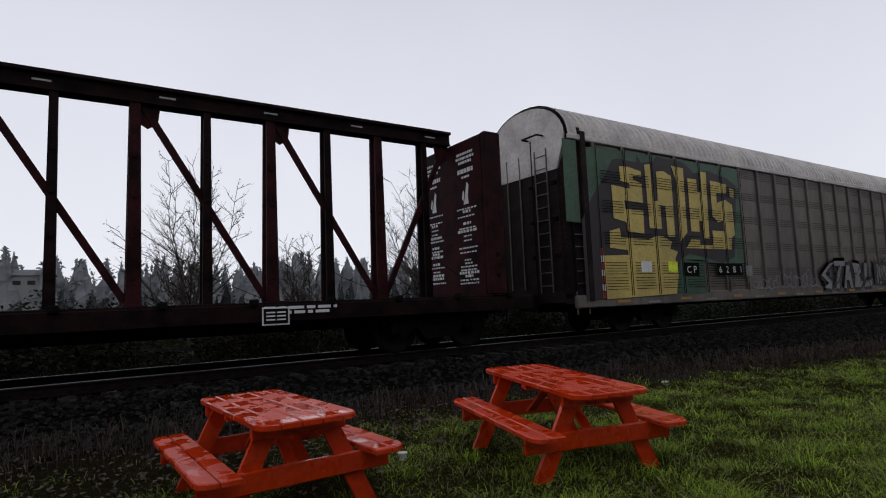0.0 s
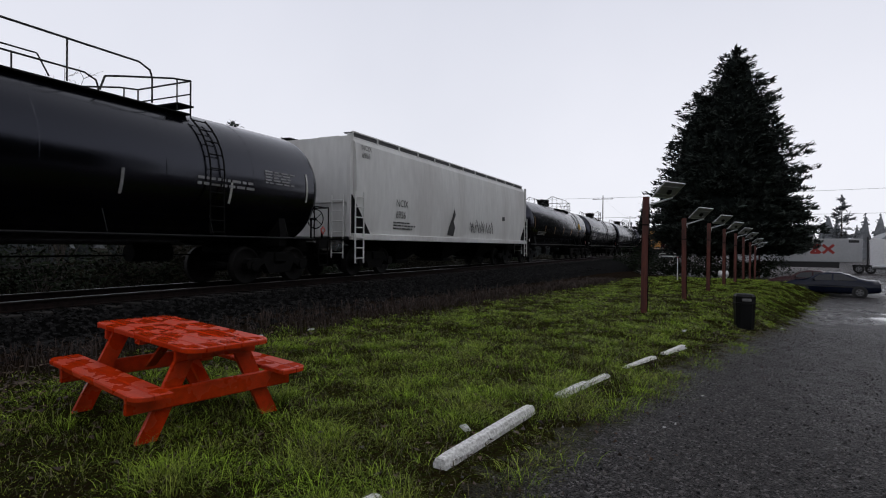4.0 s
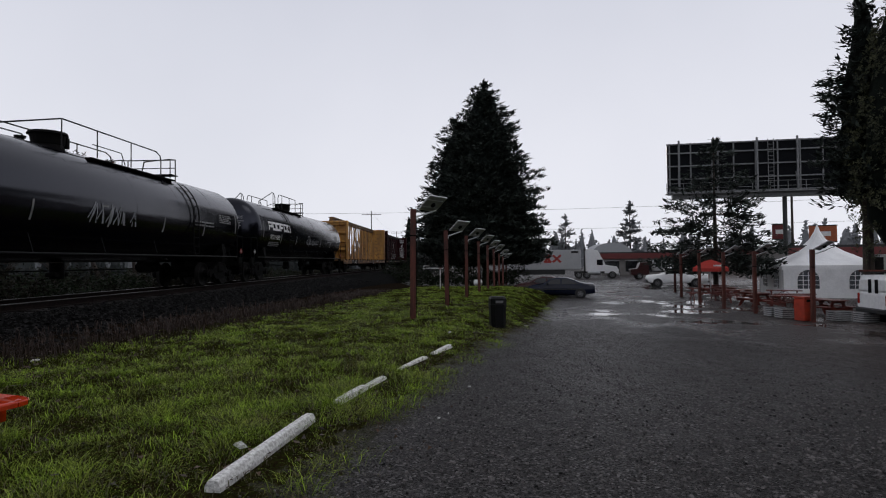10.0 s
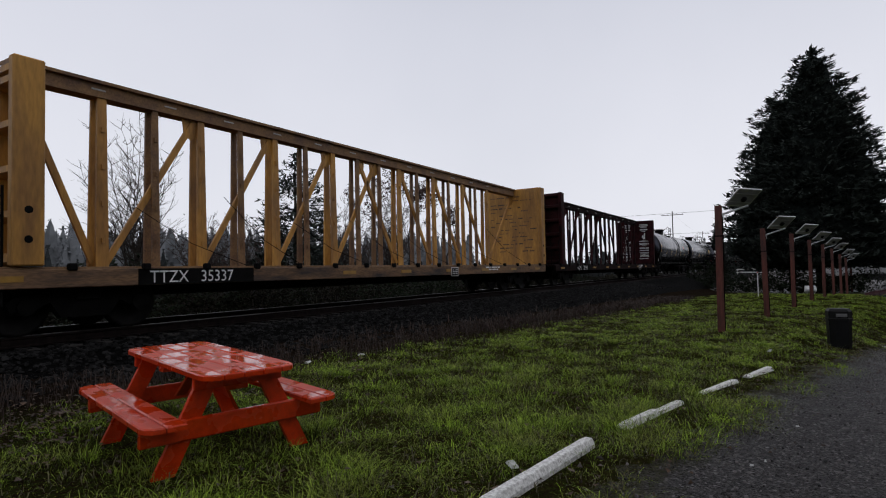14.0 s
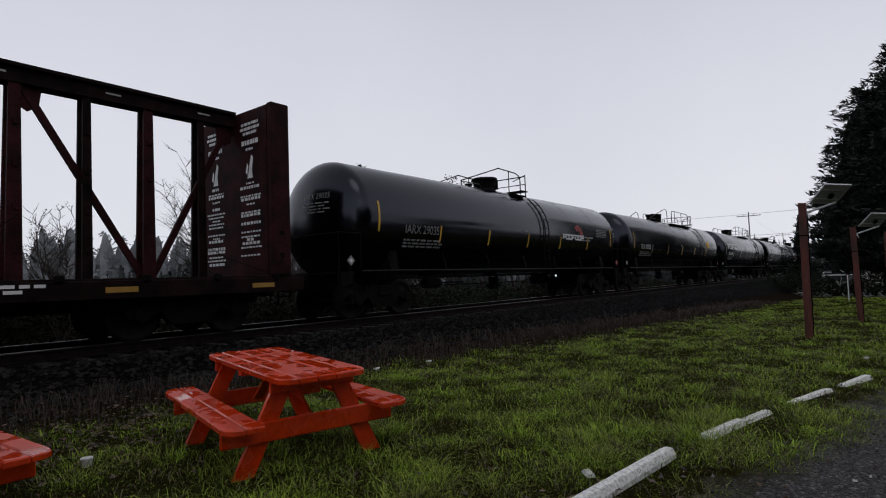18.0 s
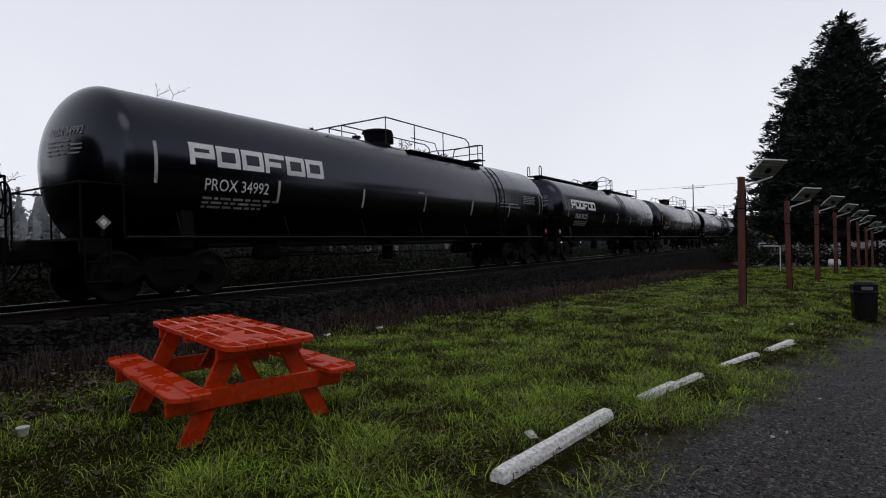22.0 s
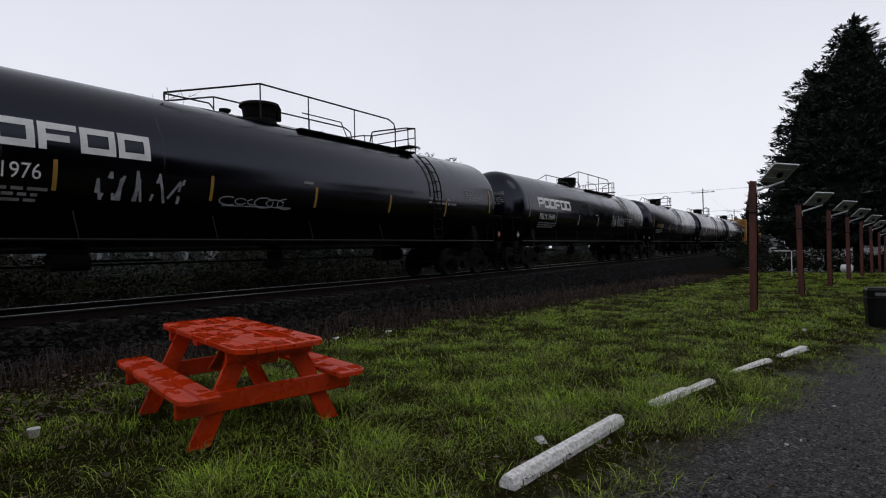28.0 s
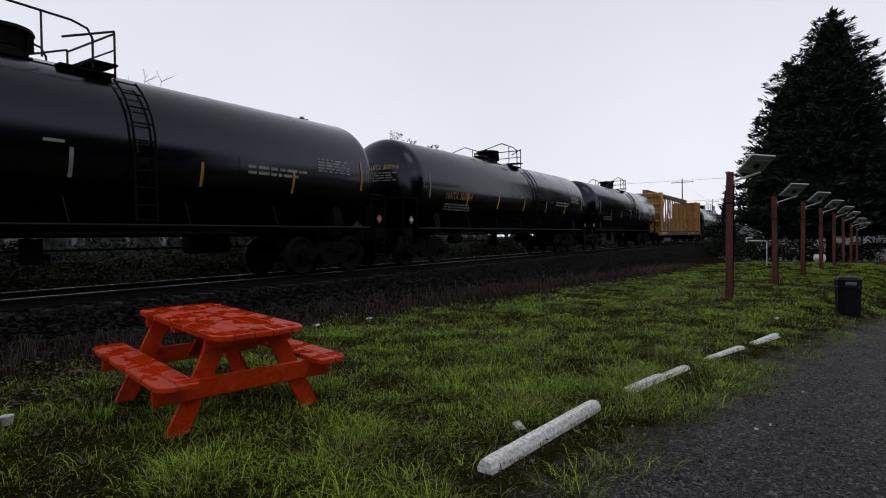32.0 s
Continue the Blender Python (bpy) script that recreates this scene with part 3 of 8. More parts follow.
def text_geo(s):
    """Vertices and triangles of a word in the built-in font, one unit high capitals, from x = 0."""
    if s not in TEXT_CACHE:
        cu = bpy.data.curves.new("word", "FONT")
        cu.body, cu.size, cu.resolution_u = s, 1.38, 3
        ob = new("word", cu)
        me = bpy.data.meshes.new_from_object(ob.evaluated_get(bpy.context.evaluated_depsgraph_get()))
        TEXT_CACHE[s] = ([(v.co.x, v.co.y) for v in me.vertices], [tuple(p.vertices) for p in me.polygons])
        bpy.data.objects.remove(ob)
        bpy.data.meshes.remove(me)
        bpy.data.curves.remove(cu)
    return TEXT_CACHE[s]


def on_tank(u, v, r, zc):
    """A point of a tank's near side: u along the car, v the height over the tank's axis measured on the shell."""
    a = v / r
    return (u, -r * math.cos(a), zc + r * math.sin(a))


def on_wall(y0):
    return lambda u, v: (u, y0, v)


def put_text(mb, s, u, v, h, place, squeeze=1.0):
    vs, fs = text_geo(s)
    mb.add([place(u + x * h * squeeze, v + y * h) for x, y in vs], fs)


def put_rect(mb, u0, v0, u1, v1, place, nu=1, nv=4):
    vs = [place(u0 + (u1 - u0) * i / nu, v0 + (v1 - v0) * j / nv) for j in range(nv + 1) for i in range(nu + 1)]
    k = nu + 1
    mb.add(vs, [(j * k + i, j * k + i + 1, (j + 1) * k + i + 1, (j + 1) * k + i) for j in range(nv) for i in range(nu)])


def put_poly(mb, pts, place):
    mb.add([place(u, v) for u, v in pts], [tuple(range(len(pts)))])


def put_stroke(mb, pts, w, place):
    """A sprayed line of width w along pts."""
    for (u0, v0), (u1, v1) in zip(pts[:-1], pts[1:]):
        n = max(1, int(math.hypot(u1 - u0, v1 - v0) / 0.25))
        d = Vector((u1 - u0, v1 - v0))
        if d.length < 1e-4:
            continue
        p = Vector((-d.y, d.x)).normalized() * w / 2
        vs = []
        for i in range(n + 1):
            t = i / n
            for sgn in (-1, 1):
                vs.append(place(u0 + d.x * t + p.x * sgn, v0 + d.y * t + p.y * sgn))
        mb.add(vs, [(2 * i, 2 * i + 1, 2 * i + 3, 2 * i + 2) for i in range(n)])


def wordmark(mb, u, v, h, place, i):
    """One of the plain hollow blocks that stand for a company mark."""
    w, st = h * 1.24, h * 0.25
    a = u + i * w * 1.08
    put_rect(mb, a, v + h - st, a + w, v + h, place, 2, 2)
    put_rect(mb, a, v, a + st, v + h - st, place, 1, 4)
    if i % 3 != 0:
        put_rect(mb, a + st, v, a + w, v + st, place, 2, 2)
    else:
        put_rect(mb, a + st, v + h * .32, a + w - st, v + h * .32 + st, place, 2, 2)
    if i not in (3,):
        put_rect(mb, a + w - st, v + (st if i % 3 != 0 else h * .32), a + w, v + h - st, place, 1, 4)


def small_print(mb, u, v, w, lines, place, rnd, h=0.05, step=0.09):
    """Writing too small to read: bars."""
    for k in range(lines):
        x = u
        while x < u + w * rnd.uniform(.7, 1.0):
            b = rnd.uniform(.08, .3)
            put_rect(mb, x, v - k * step, min(x + b, u + w), v - k * step + h, place, 1, 1)
            x += b + .05


def scribble(mb, u, v, w, h, place, rnd, strokes=5, width=0.05):
    for k in range(strokes):
        x = u + w * k / strokes
        pts = [(x, v + rnd.uniform(0, .3) * h)]
        for j in range(4):
            pts.append((x + rnd.uniform(-.1, 1.0) * w / strokes, v + (h if j % 2 == 0 else 0) * rnd.uniform(.6, 1)))
        put_stroke(mb, pts, width, place)


def loops(mb, u, v, w, h, place, rnd, n=8, width=0.035):
    """A looping sprayed signature of rounded forms."""
    for k in range(n):
        c = u + w * (k + .5) / n
        a, b = w / n * rnd.uniform(.3, .9), h * rnd.uniform(.2, .6)
        t0, t1 = rnd.uniform(0, 2), rnd.uniform(4.5, 7)
        put_stroke(mb, [(c + a * math.cos(t), v + h / 2 + b * math.sin(t)) for t in np.linspace(t0, t1, 9)], width, place)
    put_stroke(mb, [(u, v + h * .1), (u + w, v + h * .2)], width, place)


def many(ob):
    ob["kind"] = "stuff"
    return ob


# ---- running gear ----
def wheel_mesh():
    mb = MB()
    prof = [(0.0, .09), (.09, .09), (.09, .07), (.38, .03), (.40, .065), (.457, .07), (.462, -.03), (.485, -.05), (.48, -.07), (.39, -.065), (.36, -.02), (.1, -.02), (.1, -.06), (0, -.06)]
    n = 28
    rings = [[(r * math.cos(2 * math.pi * i / n), y, r * math.sin(2 * math.pi * i / n)) for i in range(n)] for r, y in prof]
    mb.loft(rings, True, True, False)
    return mb.mesh("wheel", M_WHEEL)


M_WHEEL = mat("wheel_steel", (0.009, 0.008, 0.0075), 0.7, var=0.3, scale=9, spec=0.15)
WHEEL = wheel_mesh()
AXLE = MB().cyl((0, -1.05, 0), (0, 1.05, 0), .085, n=12).mesh("axle", M_IRON)


def truck_meshes():
    side = MB()
    top = [(-1.15, .52), (-1.05, .62), (-.62, .64), (-.45, .80), (.45, .80), (.62, .64), (1.05, .62), (1.15, .52), (1.1, .38), (.78, .40), (.55, .52), (.38, .26), (-.38, .26), (-.55, .52), (-.78, .40), (-1.1, .38)]
    side.prism(top, 1, -.09, .09)
    for x in (-.89, .89):
        side.cyl((x, -.13, .457), (x, .13, .457), .13, n=14)
    spring = MB()
    for x in (-.2, 0, .2):
        spring.cyl((x, 0, .28), (x, 0, .56), .075, n=10)
    bolster = MB().box((0, 0, .66), (.42, 2.3, .26), bevel=.03)
    beam = MB().box((-.36, 0, .42), (.08, 1.5, .14)).box((.36, 0, .42), (.08, 1.5, .14))
    return side.mesh("side_frame", M_IRON), spring.mesh("spring", M_IRON), bolster.mesh("bolster", M_IRON), beam.mesh("brake_beam", M_IRON)


TRUCK = truck_meshes()
WHEELS = []


def truck(car, x):
    t = part("truck", MB().cyl((0, 0, .6), (0, 0, .98), .2, n=14), M_IRON, car)
    t.location = (x, 0, 0)
    for y in (-1.0, 1.0):
        part("side_frame", TRUCK[0], None, t).location = (0, y, 0)
        part("spring", TRUCK[1], None, t).location = (0, y * 1.02, 0)
    part("bolster", TRUCK[2], None, t)
    part("brake_beam", TRUCK[3], None, t)
    for dx in (-.89, .89):
        part("axle", AXLE, None, t).location = (dx, 0, .457)
        for y in (-1, 1):
            w = part("wheel", WHEEL, None, t)
            w.matrix_local = pose(dx, y * .75, .457, 0, 0, 0 if y > 0 else 180)
            WHEELS.append((w, car, dx, y))


def coupler(car, x, sgn):
    mb = MB().box((x - sgn * .35, 0, .86), (.7, .14, .17), bevel=.02).box((x - sgn * .03, .05, .86), (.24, .26, .28), bevel=.05)
    mb.box((x - sgn * .62, 0, .86), (.3, .5, .42), bevel=.03)
    c = part("coupler", mb, M_IRON, car)
    part("air_hose", MB().tube([(x - sgn * .25, .3, .8), (x - sgn * .12, .32, .55), (x, .3, .42), (x + sgn * .06, .25, .45)], .025), M_RUBBER, c)


M_RUBBER = mat("rubber_hose", (0.015, 0.015, 0.015), 0.7)


def ladder(car, mt, p0, p1, width, along=(1, 0, 0), rungs=6, r=.014, label=""):
    """A ladder between two points, with its rungs along a direction."""
    p0, p1, a = Vector(p0), Vector(p1), Vector(along).normalized() * width / 2
    mb = MB().cyl(p0 - a, p1 - a, r * 1.4, n=6).cyl(p0 + a, p1 + a, r * 1.4, n=6)
    for i in range(rungs):
        q = p0.lerp(p1, (i + .5) / rungs)
        mb.cyl(q - a, q + a, r, n=6)
    return part("ladder", mb, mt, car, label)


# ---- tank cars ----
TR, TZ = 1.52, 2.47
ON_T = lambda u, v: on_tank(u, v, TR + .012, TZ)


def tank_shell(ln):
    """A long cylinder with ellipsoidal heads."""
    n, half, cap = 56, ln / 2, .8
    arc = [(cap * (1 - math.cos(math.pi / 2 * k / 12)), TR * math.sin(math.pi / 2 * k / 12)) for k in range(1, 13)]
    prof = [(-half, .02)] + [(-half + x, r) for x, r in arc] + [(0, TR)] + [(half - x, r) for x, r in arc[::-1]] + [(half, .02)]
    return MB().loft([[(x, r * math.cos(2 * math.pi * i / n), TZ + r * math.sin(2 * math.pi * i / n)) for i in range(n)] for x, r in prof])


def tank_car(a, b, label, mark=False, number="", num_mat=None, stripe=None, placard=False, rail_all=False, tag=0, roundel=False, seed=0, top="long", mark_at=1.6):
    rnd = random.Random(seed)
    kind = top
    length = b - a
    car = thing("tank_car", pose((a + b) / 2, TRACK_Y, RAIL_Z), label, "tank car", "cars of the freight train")
    ln = length - 1.1
    half = ln / 2
    shell = part("shell", tank_shell(ln), M_BLACK, car)
    weld = MB()
    for k in range(1, 7):
        x = -half + .62 + (ln - 1.24) * k / 7
        ring = [[(x + dx, (TR + dr) * math.cos(2 * math.pi * i / 40), TZ + (TR + dr) * math.sin(2 * math.pi * i / 40)) for i in range(40)] for dx, dr in ((-.012, .001), (-.006, .005), (.006, .005), (.012, .001))]
        weld.loft(ring, True, True, False)
    many(part("weld_seam", weld, M_BLACK, shell))
    # underframe: stub sills, bolster saddles, end platforms
    for s in (-1, 1):
        part("stub_sill", MB().box((s * (half - 1.2), 0, .96), (3.4, .55, .36), bevel=.03), M_IRON, car)
        sad = MB()
        sad.prism([(-1.35, 1.2), (-1.3, .95), (1.3, .95), (1.35, 1.2), (1.25, 1.95), (.9, 1.5), (0, 1.2), (-.9, 1.5), (-1.25, 1.95)], 0, s * (half - 1.75) - .12, s * (half - 1.75) + .12)
        part("saddle", sad, M_IRON, car)
        plat = MB().box((s * (half - .1), 0, 1.13), (.5, 2.7, .04))
        for y in (-1.32, 1.32):
            plat.box((s * (half - .1), y, 1.02), (.5, .05, .26))
        pl = part("end_platform", plat, M_IRON, car)
        x = s * (half + .12)
        rail = MB().tube([(x, -1.35, 1.1), (x, -1.35, 2.05), (x, 1.35, 2.05), (x, 1.35, 1.1)], .018)
        rail.tube([(x, -1.35, 2.05), (s * (half - .55), -1.38, 2.05), (s * (half - .55), -1.38, 1.12)], .018)
        rail.tube([(x, 1.35, 2.05), (s * (half - .55), 1.38, 2.05), (s * (half - .55), 1.38, 1.12)], .018)
        part("end_railing", rail, M_IRON, pl)
        for y in (-1.36, 1.36):
            st = MB()
            st.tube([(s * (half + .08), y, 1.1), (s * (half + .08), y, .42), (s * (half - .32), y, .42), (s * (half - .32), y, 1.1)], .018)
            st.tube([(s * (half + .08), y, .75), (s * (half - .32), y, .75)], .016)
            part("step", st, M_IRON, pl)
        truck(car, s * (half - 1.6))
        coupler(car, s * length / 2, s)
    bwx = half + .3
    bw = MB()
    for k in range(20):
        a0, a1 = 6.2832 * k / 20, 6.2832 * (k + 1) / 20
        bw.cyl((bwx, -.75 + .28 * math.cos(a0), 1.75 + .28 * math.sin(a0)), (bwx, -.75 + .28 * math.cos(a1), 1.75 + .28 * math.sin(a1)), .016, n=5, caps=False)
    for k in range(5):
        a0 = 6.2832 * k / 5
        bw.cyl((bwx, -.75, 1.75), (bwx, -.75 + .28 * math.cos(a0), 1.75 + .28 * math.sin(a0)), .012, n=5, caps=False)
    part("brake_wheel", bw.cyl((bwx - .3, -.75, 1.75), (bwx + .03, -.75, 1.75), .03, n=8).cyl((bwx - .2, -.75, 1.75), (bwx - .2, -.75, 1.1), .03, n=6), M_IRON, car)
    # the running rail along the lower side with its brackets
    for y in (-1.38, 1.38):
        pipe = MB().cyl((-half + .6, y, 1.16), (half - .6, y, 1.16), .022, n=8)
        for k in range(7):
            x = -half + 1.6 + (ln - 3.2) * k / 6
            pipe.cyl((x, y, 1.16), (x - .05, y * .93, 1.62), .009, n=6)
        part("side_rail", pipe, M_RAILING, car)
    # bottom outlet and brake rigging
    part("bottom_outlet", MB().cyl((0, 0, .94), (0, 0, .5), .18, n=14).box((0, 0, .62), (.5, .3, .12), bevel=.02), M_IRON, car)
    bx = half - 4.3
    part("brake_reservoir", MB().cyl((bx - .5, .35, .78), (bx + .5, .35, .78), .2, n=14), M_IRON, car)
    part("brake_cylinder", MB().cyl((-bx - .3, -.4, .8), (-bx + .3, -.4, .8), .16, n=12).cyl((-bx + .3, -.4, .8), (-bx + 1.6, -.4, .8), .025, n=6), M_IRON, car)
    part("brake_pipe", MB().cyl((-half + .3, .5, .72), (half - .3, .5, .72), .02, n=6), M_IRON, car)
    # top platform, hatch housing, railings and ladder
    hx = -.6 if kind == "turned" else -.35
    px0, px1 = {"short": (hx + .5, 1.05), "turned": (-4.5, .7)}.get(kind, (hx + .5, 4.65))
    top = TZ + TR
    hs = MB().loft([[(hx + r * math.cos(q), r * math.sin(q), top + z) for q in np.linspace(0, 6.283, 22, endpoint=False)] for z, r in ((-.1, .44), (.1, .36), (.11, .38), (.36, .42), (.37, .48), (.44, .45))], False)
    h = part("hatch_housing", hs, M_IRON, car)
    part("lid_bolt", MB().box((hx, 0, top + .46), (.5, .08, .05)).box((hx + .3, -.3, top + .2), (.1, .1, .3)), M_IRON, h)
    part("relief_valve", MB().cyl((hx - .95, 0, top - .05), (hx - .95, 0, top + .1), .09, n=12).cyl((hx - .95, 0, top + .1), (hx - .95, 0, top + .15), .13, n=12), M_IRON, car)
    # a doubled plate under the hatch, its lip following the shell
    pad = [[(hx + dx, (TR + .014) * math.sin(a), TZ + (TR + .014) * math.cos(a)) for a in np.linspace(-w, w, 13)] for dx, w in ((-2.2, .1), (-1.7, .34), (-1.0, .5), (1.0, .5), (1.6, .4))]
    part("saddle_plate", MB().loft(pad, True, False, False), M_BLACK, shell)
    plat = MB()
    for y in (-.95, .95):
        plat.box(((px0 + px1) / 2, y * .82, top - .16), (abs(px1 - px0), .2, .035))
        for k in range(4):
            x = px0 + (px1 - px0) * (k + .5) / 4
            plat.cyl((x, y * .82, top - .12), (x, y * .82, top - .42), .02, n=6)
    plat.box((px1 - .2, 0, top + .0), (.42, 1.9, .035))
    p = part("top_platform", plat, M_IRON, car)
    hr = top + .64
    rl = MB()

    def run(y, pts, r=.02):
        rl.tube([(x, y * k, z) for x, k, z in pts], r)
    lo, dk = top + .02, top - .12
    for y in (-.86, .86):
        if kind == "turned":
            run(y, [(-6.35, .8, dk), (-6.35, .8, lo), (-4.85, 1, hr), (-4.6, 1, hr - .05), (-4.45, 1, hr - .2), (-4.45, 1, dk)])
            run(y, [(-6.35, .8, lo - .02), (-6.1, .8, lo - .06), (-6.0, .8, dk)], .016)
            run(y, [(-4.75, 1, hr - .02), (-4.75, 1, dk)], .017)
            run(y, [(-3.95, 1, dk), (-3.95, 1, hr - .2), (-3.85, 1, hr - .05), (-3.7, 1, hr), (-.85, 1, hr), (-.85, 1, dk)])
            for x in (-3.3, -2.0):
                run(y, [(x, 1, hr), (x, 1, dk)], .017)
            run(y, [(-.85, 1, hr - .3), (0, 1, hr - .1), (.7, 1, hr - .02), (.7, 1, dk - .1)])
            run(y, [(.25, 1, hr - .05), (.25, 1, dk)], .017)
        else:
            left, peak = (-2.7, -.75) if kind == "short" else (-3.1, -1.0)
            run(y, [(left, .8, dk), (left, .8, lo), (peak, 1, hr)])
            run(y, [(left, .8, lo - .02), (left + .9, .9, lo - .04), (left + 1.0, .9, dk)], .016)
            if kind == "short":
                ends = [(peak, 1, hr), (.35, 1, hr - .03), (.6, 1, hr - .1), (.68, 1, hr - .25), (.68, 1, dk)]
                posts = (-.1,)
            elif kind == "gap":
                run(y, [(peak, 1, hr), (peak + .35, 1, hr - .04), (peak + .45, 1, hr - .2), (peak + .45, 1, dk)])
                ends = [(.35, 1, dk), (.35, 1, hr - .12), (.45, 1, hr - .02), (.6, 1, hr), (3.6, 1, hr), (3.85, 1, hr - .1), (3.9, 1, hr - .25), (3.9, 1, dk)]
                posts = (1.0, 2.4)
            else:
                ends = [(peak, 1, hr), (3.4, 1, hr), (3.65, 1, hr - .1), (3.7, 1, hr - .25), (3.7, 1, dk)]
                posts = (peak, .4, 2.0)
            run(y, ends)
            for x in posts:
                run(y, [(x, 1, hr), (x, 1, dk)], .017)
            if kind != "short":
                run(y, [(.2, 1, hr - .42), (1.5, 1, hr - .42), (1.7, 1, dk)], .014)
                run(y, [(2.6, 1, dk), (2.7, 1, hr - .48), (3.0, 1, hr - .4), (4.2, 1, hr - .12), (4.65, 1, hr - .06), (4.65, 1, dk - .1)])
                run(y, [(4.3, 1, hr - .12), (4.3, 1, dk)], .017)
            else:
                run(y, [(.2, 1, hr - .35), (1.05, 1, hr - .02), (1.05, 1, dk - .1)])
    rl.tube([(px1, -.86, hr - .06), (px1, .86, hr - .06)], .02)
    rl.tube([(px1, -.86, hr - .35), (px1, .86, hr - .35)], .016)
    part("railing", rl, M_RAILING, p)
    for y in (-1, 1):
        lx = -4.0 if kind == "turned" else px1 + .1
        mb = MB()
        for s in (-.19, .19):
            pts = [(lx + s, y * (TR + .07) * math.cos(t), TZ + (TR + .07) * math.sin(t)) for t in np.linspace(radians(52), radians(-8), 7)]
            mb.tube(pts + [(lx + s, y * (TR + .07), 1.2)], .02)
        for t in np.linspace(radians(50), radians(-6), 6):
            q = (y * (TR + .07) * math.cos(t), TZ + (TR + .07) * math.sin(t))
            mb.cyl((lx - .19, *q), (lx + .19, *q), .014, n=6)
        for z in (2.1, 1.8, 1.5, 1.25):
            mb.cyl((lx - .19, y * (TR + .07), z), (lx + .19, y * (TR + .07), z), .014, n=6)
        part("ladder", mb, M_IRON, car)
    if rail_all:
        for s0, s1 in ((-half + .55, hx - 1.2), (px1 + .3, half - .55)):
            mb = MB()
            for y in (-.3, .3):
                mb.cyl((s0, y, top + .1), (s1, y, top + .1), .025, n=6)
                for x in (s0, s1):
                    mb.tube([(x, y, top - .03), (x, y, top + .45), (x + .07, y, top + .55), (x + .2, y, top + .55), (x + .27, y, top + .45), (x + .27, y, top - .03)], .02) if abs(x) > half - 1 else None
            part("running_board", mb.box(((s0 + s1) / 2, 0, top + .09), (s1 - s0, .5, .03)), M_IRON, car)
    # reflectors and writing
    st = stripe or M_GREYL
    for k in range(7):
        u = -half + 1.05 + (ln - 2.1) * k / 6
        v = -.58 + (.22 if k in (0, 6) else 0)
        mb = MB()
        put_rect(mb, u - .032, v, u + .032, v + (.75 if k in (0, 6) else .48), ON_T, 1, 5)
        part("reflector", mb, st if rnd.random() < .8 else M_GREYL, shell)
    letters = None
    if mark:
        letters = (-half + mark_at + .15, .04, .43, 6)
    if roundel:
        letters = (half - 5.75, -.2, .2, 7)
        ar = MB()
        for k, r in enumerate((.36, .27, .18)):
            pts = [(half - 4.35 + r * math.cos(t), .05 + r * .9 * math.sin(t)) for t in np.linspace(-.6, 2.6, 9)]
            put_stroke(ar, pts, .05, ON_T)
        part("emblem", ar, M_REDL, shell, "red arcs beside a white mark")
    if letters:
        u, v, h, count = letters
        for i in range(count):
            wt = MB()
            wordmark(wt, u, v, h, ON_T, i)
            part("mark_block", wt, M_WHITE, shell, "white hollow block of a painted mark")
    if number:
        mb = MB()
        put_text(mb, number, -half + 2.0, -.42 if mark else -.36, .24, ON_T, .85)
        part("car_number", mb, num_mat or M_WHITE, shell, "painted reporting mark and number")
    fine = MB()
    small_print(fine, -half + 2.0, -.6 if mark else -.56, 1.8, 3, ON_T, rnd)
    small_print(fine, half - 2.6, .28, 1.1, 5, ON_T, rnd, .035, .07)
    small_print(fine, half - 4.6, -.1, 1.7, 2, ON_T, rnd, .06, .12)
    put_rect(fine, -.4, -.05, -.1, .0, ON_T, 1, 1)
    many(part("small_print", fine, M_GREYL, shell))
    if placard:
        mb = MB()
        put_rect(mb, half - 3.6, -.05, half - 2.95, .38, ON_T, 1, 3)
        part("yellow_notice", mb, M_YELLOWL, shell)
    # hazard placards at both ends
    for s in (-1, 1):
        x = s * (half - .2)
        mb = MB().prism([(x - .12, 1.4), (x, 1.28), (x + .12, 1.4), (x, 1.52)], 1, -1.41, -1.40)
        pl_ = part("hazard_placard", mb, M_PLAC if s < 0 else M_PLACR, car, "small diamond placard")
        part("placard_face", MB().prism([(x - .06, 1.4), (x, 1.34), (x + .06, 1.4), (x, 1.46)], 1, -1.416, -1.41), M_WHITE if s < 0 else M_PLAC, pl_)
        part("placard_bracket", MB().box((x, -1.37, 1.32), (.04, .05, .3)), M_IRON, pl_)
    # number and fine print on the near head
    def on_head(u, v):
        y, dz = .05 - u, .35 + v
        k = math.asin(min(1, math.hypot(y, dz) / TR))
        return (-half + .8 * (1 - math.cos(k)) - .014, y, TZ + dz)
    if number:
        mb = MB()
        put_text(mb, number, 0, .12, .15, on_head, .8)
        part("car_number", mb, num_mat or M_GREYL, shell, "small painted number on the tank head")
    fine = MB()
    small_print(fine, 0, 0, .95, 4, on_head, rnd, .03, .075)
    many(part("small_print", fine, M_GREYL, shell))
    if tag:
        mb = MB()
        if tag == 4:
            loops(mb, -.6, -.5, 2.6, .34, ON_T, rnd, 11, .022)
        elif tag == 3:
            scribble(mb, -half + 4.3, -.68, 1.5, .55, ON_T, rnd, 5, .045)
            loops(mb, -half + 6.6, -.68, 1.7, .26, ON_T, rnd, 6, .025)
        else:
            scribble(mb, -.9 if tag == 1 else half - 6.8, -.5, 2.2, .6, ON_T, rnd, 6 if tag == 1 else 8, .035)
        many(part("graffiti", mb, M_GREYT, shell, "grey sprayed scribble"))
    return car


